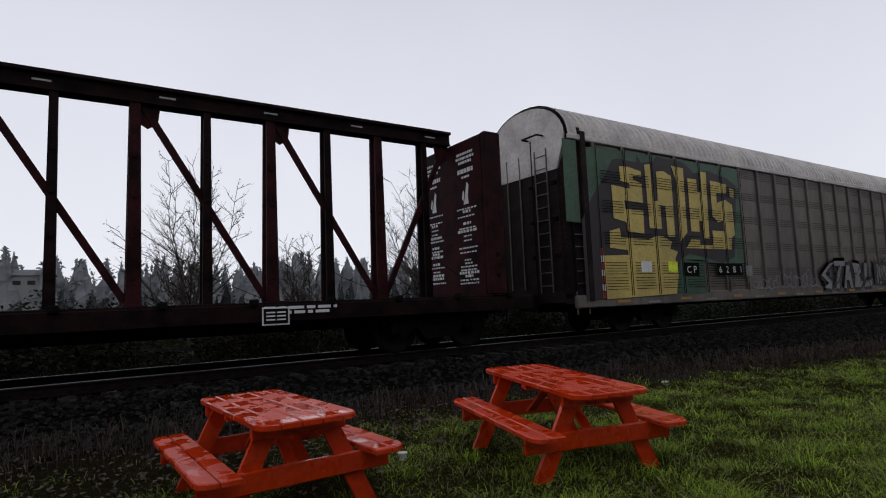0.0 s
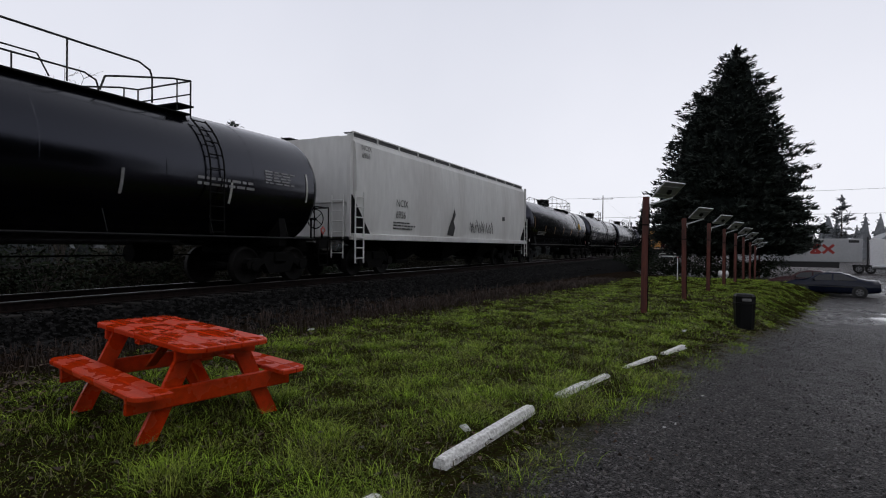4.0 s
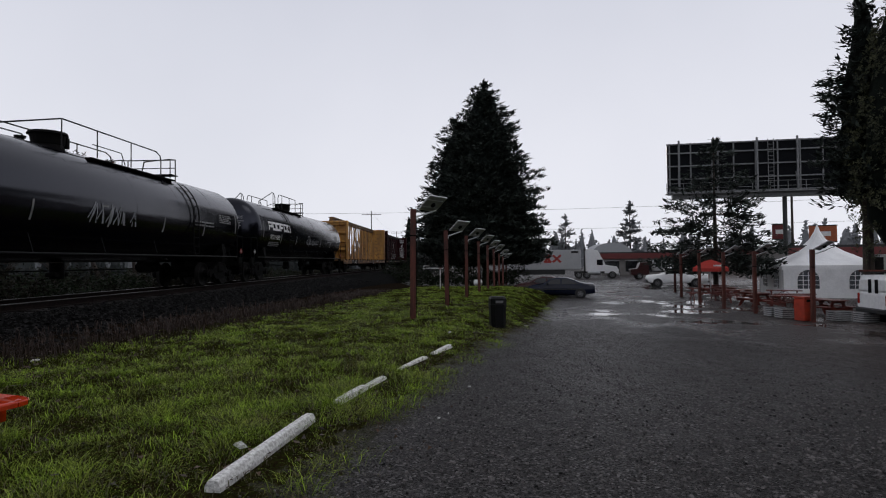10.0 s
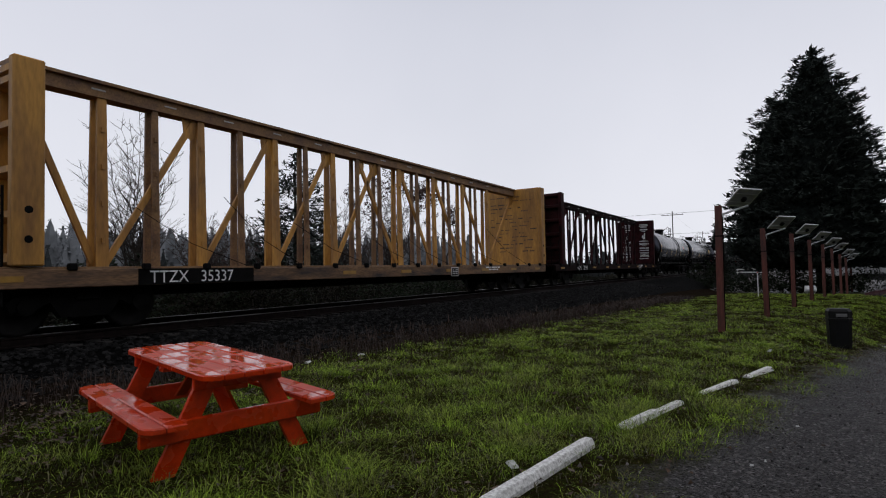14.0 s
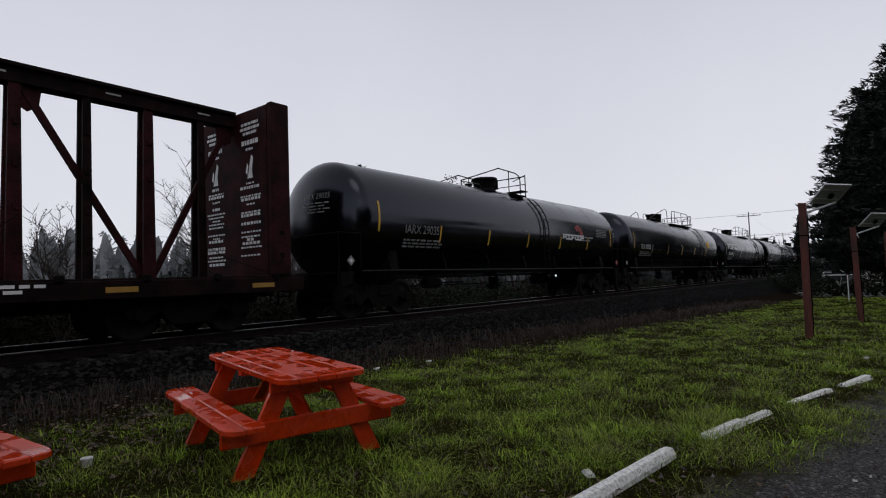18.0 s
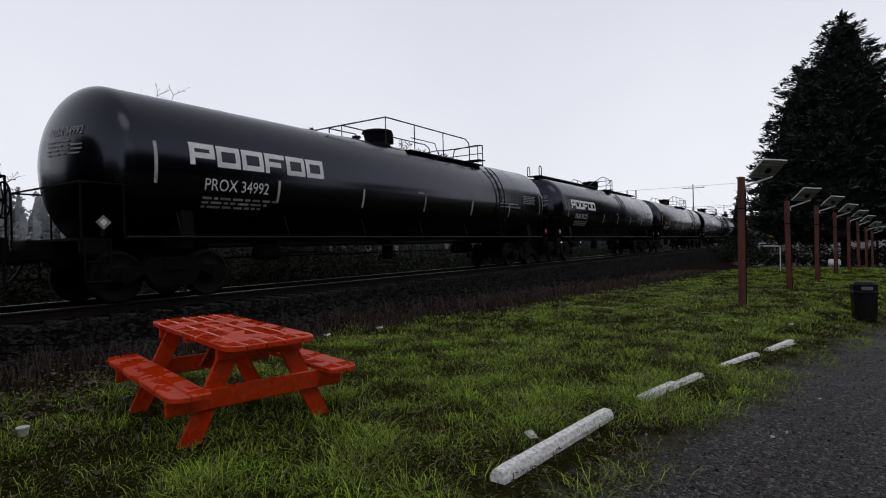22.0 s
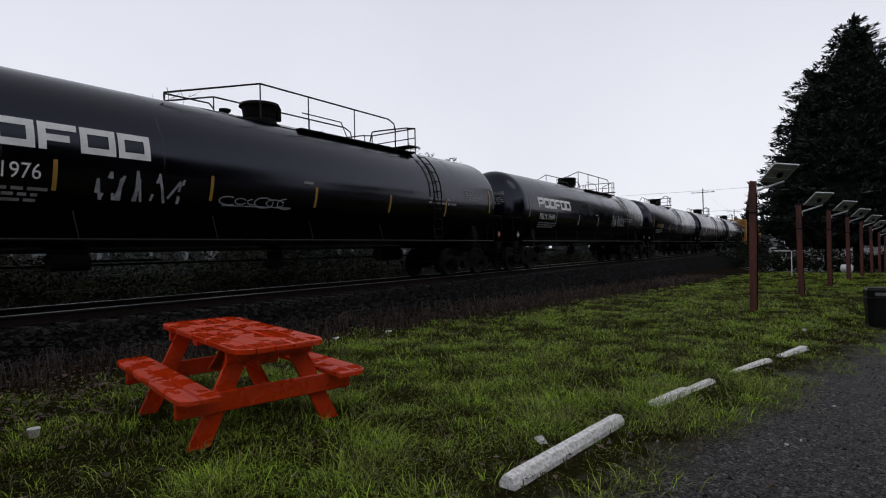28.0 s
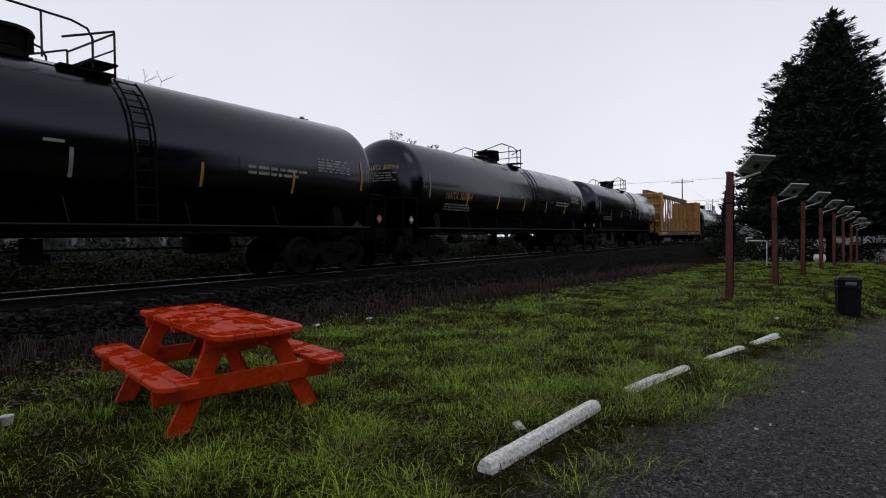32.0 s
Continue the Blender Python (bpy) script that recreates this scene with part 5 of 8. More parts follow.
    n4 = MB()
    put_rect(n4, e0 + 7.5, 1.4, e0 + 7.85, 1.72, W4, 1, 1)
    part("notice", n4, M_GREYL, car, "pale blank notice")
    # silver piece low on the side, and loose tags
    e1, e3 = MB(), MB()
    u = -half + 12.3
    sq = .86
    for q in ([(.1, 1.4), (.85, 1.8), (1.35, 1.85), (.7, 1.6), (.45, 1.42), (1.0, 1.15), (.9, .9), (.2, .95), (.7, 1.1)],
              [(1.3, 1.9), (2.35, 1.9), (2.3, 1.72), (2.0, 1.72), (1.6, .9), (1.3, .9), (1.7, 1.72), (1.35, 1.72)],
              [(2.05, .9), (2.45, 1.75), (2.75, 1.75), (2.95, .9), (2.7, .9), (2.6, 1.2), (2.35, 1.2), (2.3, .9)],
              [(3.05, 1.85), (3.75, 1.8), (3.9, 1.5), (3.6, 1.38), (3.95, 1.1), (3.7, .92), (3.1, .92), (3.25, 1.35)],
              [(4.3, 1.85), (4.55, 1.85), (4.4, 1.1), (5.0, 1.25), (4.9, .95), (4.1, .92)]):
        e2 = MB()
        shape(e2, [(12.3 + a_ * sq, b_) for a_, b_ in q], W2)
        shape(e1, [(12.3 + a_ * sq, b_) for a_, b_ in q], W1, .24)
        part("graffiti_fill", e2, M_GSIL, car, "silver slanted graffiti letter form")
    many(part("graffiti_edge", e1, M_GDARK, car, "black sprayed outline"))
    sh2 = MB()
    for k in range(16):
        p = u + rnd.uniform(.2, 4.9) * sq
        q = rnd.uniform(.95, 1.5)
        put_stroke(sh2, [(p, q), (p + rnd.uniform(.05, .4), q + rnd.uniform(.1, .4)), (p + rnd.uniform(.2, .6), q + rnd.uniform(-.1, .2))], rnd.uniform(.02, .06), W3)
    many(part("graffiti_edge", sh2, M_GDARK, car, "black sprayed strokes"))
    # a long low silver and black piece towards the far end
    edge = [(16.9 + .45 * k, 1.85 + rnd.uniform(-.12, .3)) for k in range(15)]
    spray("graffiti_ground", edge + [(23.3, .98), (19.5, .92), (16.8, .95)], W1, M_GDARK, "black sprayed ground of a low graffiti piece")
    for k in range(10):
        x, w, zt_ = 17.05 + .63 * k, rnd.uniform(.45, .58), rnd.uniform(1.65, 1.95)
        c, d = rnd.uniform(-.1, .12), rnd.uniform(.18, .4)
        e4 = MB()
        shape(e4, [(x + c, zt_), (x + c + w * .9, zt_ - .05), (x + w, 1.05 + d), (x + w * .8, 1.03), (x + w * .45, 1.0), (x + w * .5, 1.05 + d * .8), (x + w * .25, 1.08 + d * .8), (x + w * .18, 1.02), (x, 1.06)], W2)
        part("graffiti_fill", e4, M_GSIL, car, "silver slanted graffiti letter form")
    ink = MB()
    loops(ink, -half + 17.0, 1.05, 6.3, .85, W3, rnd, 26, .065)
    many(part("graffiti_edge", ink, M_GDARK, car, "black sprayed strokes"))
    loops(e3, -half + 17.6, 1.9, 1.3, .3, W2, rnd, 5, .035)
    loops(e3, -half + 20.2, 1.88, 1.1, .28, W2, rnd, 5, .035)
    loops(e3, -half + 17.4, 1.15, 5.6, .4, on_wall(-hw - .094), rnd, 9, .035)
    for du in np.arange(-4.6, -.6, .45):
        loops(e3, u + du, .95, .5, rnd.uniform(.35, .65), W2, rnd, 2, .035)
    loops(e3, half - 2.6, 1.0, 1.7, .42, W2, rnd, 7, .03)
    many(part("graffiti", e3, M_GSIL, car, "silver and white sprayed tags"))
    return car


M_APOST = mat("autorack_post", (0.13, 0.116, 0.10), 0.55, metal=0.2, var=0.2, scale=1.2, stretch=(1, 1, .3))
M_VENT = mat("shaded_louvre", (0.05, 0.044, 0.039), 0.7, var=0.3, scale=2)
M_AUTOG = mat("autorack_green", (0.04, 0.10, 0.055), 0.55, var=0.2, scale=1.5)
M_ADOOR = mat("autorack_door_maroon", (0.022, 0.012, 0.012), 0.7, var=0.35, scale=2, spec=0.12)
M_GDARK = mat("spray_dark_maroon", (0.022, 0.014, 0.018), 0.6, var=0.2)
M_GYEL = mat("spray_pale_yellow", (0.56, 0.43, 0.12), 0.6, var=0.12, scale=1.5)
M_FLUO = mat("fluorescent_notice", (0.80, 0.92, 0.03), 0.5)
M_GSIL = mat("spray_silver", (0.21, 0.21, 0.215), 0.45, var=0.15, scale=3)


# ---- the covered hopper ----
def hopper_car(a, b, label):
    rnd = random.Random(9)
    length = b - a
    car = thing("covered_hopper_car", pose((a + b) / 2, TRACK_Y, RAIL_Z), label, "hopper car", "cars of the freight train")
    half = length / 2 - .55
    zb, zt, hw = 1.25, 4.33, 1.58
    side = [(hw * (.955 + .045 * math.sin(math.pi * q) ** .7), zb + (4.1 - zb) * q) for q in np.linspace(0, 1, 12)] + [(hw * .9, 4.22), (hw * .8, zt)]
    sec = [(-y, z) for y, z in side] + side[::-1]
    xs = half - .25
    body = MB()
    rings = []
    for x in np.linspace(-xs, xs, 12):
        rings.append([(x, y, z) for y, z in sec])
    body.loft(rings, False)
    sh = part("body", body, M_HOPPER, car)
    for y in (-hw - .01, hw + .01):
        part("side_sill", MB().box((0, y * .97, zb), (2 * half, .14, .2), bevel=.02), M_HOPPER, car)
        part("top_rail", MB().box((0, y * .84, zt - .1), (2 * xs, .12, .14), bevel=.02), M_HOPPER, car)
    for s in (-1, 1):
        # flat dark triangles stand for the shaded slope sheet openings at the ends
        mb = MB().prism([(s * half, zb + .1), (s * (half - 1.0), zb + .1), (s * half, zb + 1.25)], 1, -hw - .012, -hw + .02)
        part("end_opening", mb, M_IRON, car)
        part("end_sheet", MB().box((s * (xs + .03), 0, (zb + zt) / 2 + .5), (.05, 2.9, zt - zb - 1.1)), M_HOPPER, car)
        for y in (-1.5, 1.5):
            part("corner_post", MB().box((s * half, y, (zb + zt) / 2), (.12, .12, zt - zb)), M_HOPPER, car)
        ladder(car, M_HOPPER, (s * (half - .3), -hw - .08, .45), (s * (half - .3), -hw - .08, 2.6), .45, (1, 0, 0), 7, .018)
        ladder(car, M_HOPPER, (s * (half + .06), -1.1, .6), (s * (half + .06), -1.1, 2.5), .42, (0, 1, 0), 6, .016)
        part("end_platform", MB().box((s * (half + .05), 0, 1.16), (.5, 2.9, .06)), M_IRON, car)
        truck(car, s * (half - 2.1))
        coupler(car, s * length / 2, s)
    for k in (-1, 0, 1):
        hp = MB().loft([[(k * 4.0 + sx * 1.5, sy * 1.3, zb) for sx, sy in ((-1, -1), (1, -1), (1, 1), (-1, 1))], [(k * 4.0 + sx * .35, sy * .5, .45) for sx, sy in ((-1, -1), (1, -1), (1, 1), (-1, 1))]], False)
        h = part("hopper_outlet", hp, M_IRON, car)
        part("gate", MB().box((k * 4.0, 0, .4), (.9, 1.3, .12), bevel=.02), M_IRON, h)
    # roof walkways: dark grating in a pale frame along each edge
    for y in (-1, 1):
        wk = part("roof_walkway", MB().box((0, y * 1.36, zt), (2 * xs - .1, .03, .2)).box((0, y * 1.2, zt + .1), (2 * xs - .1, .3, .03)), M_WALK, car, "dark steel roof walkway grating")
        for z in (zt - .12, zt + .115):
            part("walkway_rail", MB().box((0, y * 1.375, z), (2 * xs - .06, .05, .045), bevel=.008), M_HOPPER, wk)
        for k in range(13):
            x = -xs + .06 + (2 * xs - .12) * k / 12
            part("walkway_post", MB().box((x, y * 1.38, zt), (.06, .05, .24), bevel=.008), M_HOPPER, wk)
    for k in range(10):
        x = -xs + 1.2 + (2 * xs - 2.4) * k / 9
        part("roof_hatch", MB().box((x, 0, zt + .1), (1.1, .9, .16), bevel=.04), M_HOPPER, car)
    def W(u, v):
        q = min(1, max(0, (v - zb) / (4.1 - zb)))
        return (u, -hw * (.955 + .045 * math.sin(math.pi * q) ** .7) - .022, v)

    wt = MB()
    put_text(wt, "NCIX", -xs + 2.35, 2.32, .25, W)
    put_text(wt, "6956", -xs + 2.35, 1.93, .25, W)
    small_print(wt, -xs + 2.2, 1.75, 1.6, 3, W, rnd, .05, .1)
    scribble(wt, .4, 1.6, 3.0, .6, W, rnd, 11, .03)
    put_poly(wt, [(4.6, 2.3), (5.0, 2.3), (5.0, 2.5), (4.6, 2.5)], W)
    many(part("lettering", wt, M_INK, sh, "black reporting mark and scribbles"))
    bl = MB()
    put_poly(bl, [(-1.95, 1.45), (-1.35, 1.4), (-1.2, 1.75), (-1.4, 2.0), (-1.2, 2.3), (-1.35, 2.55), (-1.55, 2.15), (-1.8, 1.8)], W)
    part("painted_blot", bl, M_INK, sh, "black blot of spray paint")
    c2 = MB()
    put_text(c2, "NCIX", -xs + .3, 3.92, .17, W)
    put_text(c2, "6956", -xs + .3, 3.68, .17, W)
    part("car_number", c2, M_INK, sh)
    return car


M_WALK = mat("dark_walkway_steel", (0.03, 0.03, 0.032), 0.6, var=0.3, scale=6)
M_INK = mat("black_lettering", (0.02, 0.02, 0.02), 0.6)

TB = "black steel tank car with rooftop platform"
CARS = [
    centerbeam_car(-17.3, 8.4, "empty maroon centre-beam lumber flatcar with end bulkheads", M_CBRN, M_CBRND, 1, True, sub=1.17, tp=4.93, cx=.4, ebr=-.45, panel=6.5),
    autorack_car(8.35, 36.2, "grey galvanised auto carrier covered with yellow graffiti"),
    tank_car(35.9, 54.75, TB + ", white mark", True, "PROX 35168", None, M_STRW, seed=2, mark_at=1.2),
    hopper_car(54.6, 73.2, "pale grey covered hopper car with black lettering"),
    tank_car(73.2, 91.4, TB + ", amber stripes", False, "", None, M_YELLOWD, True, seed=3),
    tank_car(91.4, 108.6, TB + ", white mark", True, "PROX", None, M_STRW, seed=4, top="short"),
    tank_car(108.6, 128.4, TB + ", grey scribbles", False, "", None, M_GREYL, False, tag=1, seed=5),
    tank_car(128.5, 147.6, TB + ", white mark", True, "PROX 93895", None, M_GREYL, False, tag=4, seed=6, top="turned"),
    centerbeam_car(147.7, 171.0, "empty yellow centre-beam lumber flatcar with end bulkheads", M_CYEL, M_CYELD, 2, False, "TTZX   35337", 17, 1.06, 4.6, 1, -.12, .45, 1.7, drops=(.47, .13)),
    centerbeam_car(171.2, 195.4, "empty maroon centre-beam lumber flatcar with end bulkheads", M_CBRN, M_CBRND, 3, True, "AOK    28484", 20, 1.065, 4.64, cx=.4, ebr=-.3, panel=5.8, drops=(.1, .14)),
    tank_car(195.45, 213.2, TB + ", red arcs", False, "IARX 29035", M_GREYL, M_YELLOWL, roundel=True, seed=7, top="short"),
    tank_car(213.0, 232.6, TB + ", amber stripes", False, "TILX 310155", None, M_YELLOWL, True, seed=8, top="gap"),
    tank_car(232.75, 252.4, TB + ", white mark", True, "PROX 34992", None, M_STRW, seed=9, mark_at=1.55),
    tank_car(252.5, 271.5, TB + ", rooftop walkway", True, "PROX 30123", None, M_GREYL, rail_all=True, seed=10, mark_at=1.3, top="short"),
    tank_car(271.5, 290.8, TB + ", orange number", False, "GATX 202787", M_ORNG, M_YELLOWD, seed=11),
    tank_car(290.75, 309.85, TB + ", white mark", True, "PROX 31976", None, M_YELLOWD, tag=3, seed=12),
    tank_car(309.85, 328.95, TB + ", white mark", True, "PROX 35440", None, M_GREYL, tag=2, seed=13, mark_at=1.7),
    tank_car(328.7, 345.7, TB + ", orange number", False, "NATX 301063", M_ORNG, M_YELLOWD, seed=14, top="short"),
    tank_car(345.7, 362.9, TB + ", orange number", False, "NATX 300064", M_ORNG, M_YELLOWL, seed=15, top="short"),
    tank_car(362.9, 379.6, TB, False, "", None, M_GREYL, seed=16, top="short"),
    centerbeam_car(379.6, 402.4, "empty yellow centre-beam lumber flatcar with end bulkheads", M_CYEL, M_CYELD, 4, False, "", 17, 1.12, 4.52, 1),
    tank_car(402.4, 421.0, TB, False, "", None, M_GREYL, seed=17),
]

# ---- picnic tables ----
def board(ob_name, c, size, tf, parent, clip=(0, 0, 0, 0), bevel=.009, label=""):
    """A plank lying along x, its corners rounded by the amounts at -x-y, +x-y, +x+y, -x+y."""
    x, y = size[0] / 2, size[1] / 2
    pts = []
    for k, sx, sy, a0 in zip(clip, (-1, 1, 1, -1), (-1, -1, 1, 1), (180, 270, 0, 90)):
        if not k:
            pts.append((sx * x, sy * y))
            continue
        for a in (0, 30, 60, 90):
            q = radians(a0 + a)
            pts.append((sx * (x - k) + k * math.cos(q), sy * (y - k) + k * math.sin(q)))
    h = size[2] / 2
    inner = [(px * (1 - bevel / x), py * (1 - bevel / y)) for px, py in pts]
    mb = MB().loft([[(px, py, -h) for px, py in pts], [(px, py, h - bevel) for px, py in pts], [(px, py, h) for px, py in inner]], False, tf=tf @ Matrix.Translation(c))
    return part(ob_name, mb, M_RED, parent, label)


def picnic_table(m, label):
    t = thing("picnic_table", m, label, "picnic table", "red picnic tables in the yard")
    I = Matrix.Identity(4)
    L, W, n = 1.83, .72, 5
    bw = W / n
    for i in range(n):
        y = -W / 2 + bw * (i + .5)
        k = [.0] * 4
        if i == 0:
            k[0] = k[1] = .12
        if i == n - 1:
            k[2] = k[3] = .12
        board("top_board", (0, y, .735), (L, bw - .011, .04), I, t, k)
    for s in (-1, 1):
        for j in range(2):
            y = s * (.525 + .138 * j)
            k = [0.0] * 4
            if j == 1:
                if s < 0:
                    k[0] = k[1] = .11
                else:
                    k[2] = k[3] = .11
            board("seat_board", (0, y, .45), (L, .13, .038), I, t, k)
    for x in (-.62, .62):
        for s in (-1, 1):
            # slanted leg of heavy timber
            b0, b1 = Vector((x, s * .56, -.03)), Vector((x, s * .20, .716))
            w = .075
            mb = MB().loft([[(x - .02 + dx, b0.y + dy, -.03) for dx, dy in ((0, -w), (.04, -w), (.04, w), (0, w))], [(x - .02 + dx, b1.y + dy, .716) for dx, dy in ((0, -w), (.04, -w), (.04, w), (0, w))]], False)
            part("leg", mb, M_RED, t)
        part("seat_beam", MB().box((x + math.copysign(.042, x), 0, .358), (.04, 1.38, .145), bevel=.008), M_RED, t)
        part("top_beam", MB().box((x + math.copysign(.042, x), 0, .665), (.04, .68, .09), bevel=.008), M_RED, t)
        d = -math.copysign(1, x)
        mb = MB().loft([[(x + d * .06, sy * .045, .34) for sy in (-1, 1)] + [(x + d * .1, sy * .045, .34) for sy in (1, -1)], [(x + d * .52, sy * .045, .69) for sy in (-1, 1)] + [(x + d * .56, sy * .045, .69) for sy in (1, -1)]], False)
        part("brace", mb, M_RED, t)
    part("centre_beam", MB().box((0, 0, .69), (.09, .68, .05), bevel=.006), M_RED, t)
    return t


TABLE = picnic_table(pose(2.97, 4.18, .03, 0, -1.2, 76), "wet bright red wooden picnic table standing on grass")
TABLE2 = copy_thing(TABLE, pose(.51, 4.86, .01, 0, .8, 91.5))
TABLE2["label"] = "wet bright red picnic table on bare patchy grass"
TABLE3 = copy_thing(TABLE, pose(-2.0, 5.2, 0, 0, 0, 98))
TABLE3["label"] = "wet bright red picnic table near the track"


# ---- concrete wheel stops ----
def wheel_stop(x0, y0, x1, y1, sunk, label, seed):
    rnd = random.Random(seed)
    ln = math.hypot(x1 - x0, y1 - y0)
    prof = [(-.058, 0), (-.058, .034), (-.036, .073), (-.029, .078), (.029, .078), (.036, .073), (.058, .034), (.058, 0)]
    rings = []
    n = max(4, int(ln / .09))
    for k in range(n + 1):
        x = -ln / 2 + ln * k / n
        e = .93 if k in (0, n) else 1
        chip = rnd.uniform(.008, .016) if rnd.random() < .06 else 0
        rings.append([(x, y * e, z * e - (chip if z > .08 and y > 0 else 0) + rnd.uniform(-.001, .001)) for y, z in prof])
    cx, cy = (x0 + x1) / 2, (y0 + y1) / 2
    ob = solo("wheel_stop", MB().loft(rings, False), M_CONC, label, "wheel stop", "white wheel stops along the lawn", m=pose(cx, cy, ground_z(cx, cy) - sunk, 0, 0, math.degrees(math.atan2(y1 - y0, x1 - x0))))
    return ob


wheel_stop(2.96, 1.6, 4.52, 1.43, .0, "chipped white-painted concrete wheel stop beside the lawn", 1)
wheel_stop(5.14, 1.33, 5.84, 1.18, .03, "broken white concrete wheel stop half sunk in grass", 2)
wheel_stop(5.86, 1.17, 6.42, 1.05, .045, "broken white concrete wheel stop half sunk in grass", 3)
wheel_stop(6.99, .93, 8.0, .66, .05, "white concrete wheel stop sunk in grass", 4)
wheel_stop(8.4, .57, 9.35, .33, .035, "white concrete wheel stop beside the lawn", 5)
wheel_stop(1.35, 1.83, 2.35, 1.72, .02, "chipped white-painted concrete wheel stop beside the lawn", 6)


# ---- posts with solar lamps ----
def solar_post(x, y, lean=0.0, group="solar lamp posts along the lawn", sunk=.02):
    z = ground_z(x, y) - sunk
    t = thing("solar_lamp_post", pose(x, y, z, lean, lean * .5, 0), "rust-red timber post with a tilted solar lamp panel", "lamp post", group)
    part("post", MB().box((0, 0, 1.47), (.15, .15, 2.96), bevel=.012), M_POST, t)
    part("post_cap", MB().box((0, 0, 2.957), (.155, .155, .02), bevel=.006), M_POST, t)
    part("band", MB().box((0, 0, 2.25), (.158, .158, .03)), M_IRON, t)
    part("conduit", MB().cyl((-.02, -.085, .0), (-.02, -.085, 2.7), .012, n=6), M_IRON, t)
    # bracket arm towards the lot, the panel tilted over its end
    part("arm", MB().cyl((.03, -.07, 2.76), (.1, -.62, 2.94), .024, n=10), M_ALU, t, "pale aluminium arm")
    tf = Matrix.Translation((.08, -.52, 3.13)) @ Euler((radians(4), radians(31), radians(38))).to_matrix().to_4x4()
    pn = part("solar_panel", MB().box((0, 0, 0), (.60, .52, .014), tf), M_PANEL, t, "tilted dark solar panel")
    fr = MB()
    for c, s in (((0, -.265, 0), (.63, .028, .03)), ((0, .265, 0), (.63, .028, .03)), ((-.305, 0, 0), (.028, .51, .03)), ((.305, 0, 0), (.028, .51, .03))):
        fr.box(c, s, tf)
    part("frame", fr, M_ALU, pn)
    bk = MB().box((0, 0, -.012), (.57, .49, .006), tf)
    part("back_sheet", bk, M_BACKS, pn, "pale grey underside")
    for q in (-.1, .1):
        part("back_rail", MB().box((q * 1.5, 0, -.022), (.02, .49, .012), tf), M_ALU, pn)
    part("lamp_head", MB().box((0, 0, -.06), (.14, .1, .08), tf, bevel=.02), M_IRON, pn)
    part("sensor_rod", MB().cyl((.1, -.62, 2.95), (.2, -1.15, 3.15), .012, n=6), M_IRON, t)
    part("clamp", MB().box((.03, -.085, 2.7), (.1, .04, .12)), M_ALU, t)
    return t


M_BACKS = mat("panel_back_sheet", (0.34, 0.35, 0.36), 0.5, var=0.1)
for k in range(9):
    solar_post(14.7 + 5.85 * k, 1.48 - .71 * k, (0.6, -.5, .3, 0, .4, -.3, .2, 0, 0)[k], sunk=(.02, .2, .05, .02, .02, .02, .02, .02, .02)[k])


# ---- litter bin ----
def bin_can(x, y):
    z = ground_z(x, y) - .01
    t = thing("litter_bin", pose(x, y, z, 0, 0, 12), "tall black plastic litter bin with a hooded lid", "bin")
    prof = [(.18, 0), (.195, .02), (.21, .58), (.22, .59), (.22, .63), (.21, .64)]

    def ring(r, zz):
        k = r * .55
        return [(a, b, zz) for a, b in ((-r, -k), (-k, -r), (k, -r), (r, -k), (r, k), (k, r), (-k, r), (-r, k))]
    part("body", MB().loft([ring(r, zz) for r, zz in prof], False), M_BINP, t)
    hood = MB().loft([ring(r, zz) for r, zz in ((.21, .64), (.215, .78), (.18, .83), (.07, .84))], False)
    h = part("lid", hood, M_BINP, t)
    part("flap", MB().box((-.21, 0, .7), (.02, .2, .07), bevel=.006), M_GREYB, h, "grey push flap")
    part("flap", MB().box((0, -.21, .7), (.2, .02, .07), bevel=.006), M_GREYB, h, "grey push flap")
    return t


M_GREYB = mat("grey_flap_plastic", (0.16, 0.16, 0.16), 0.5)
bin_can(14.7, -.78)


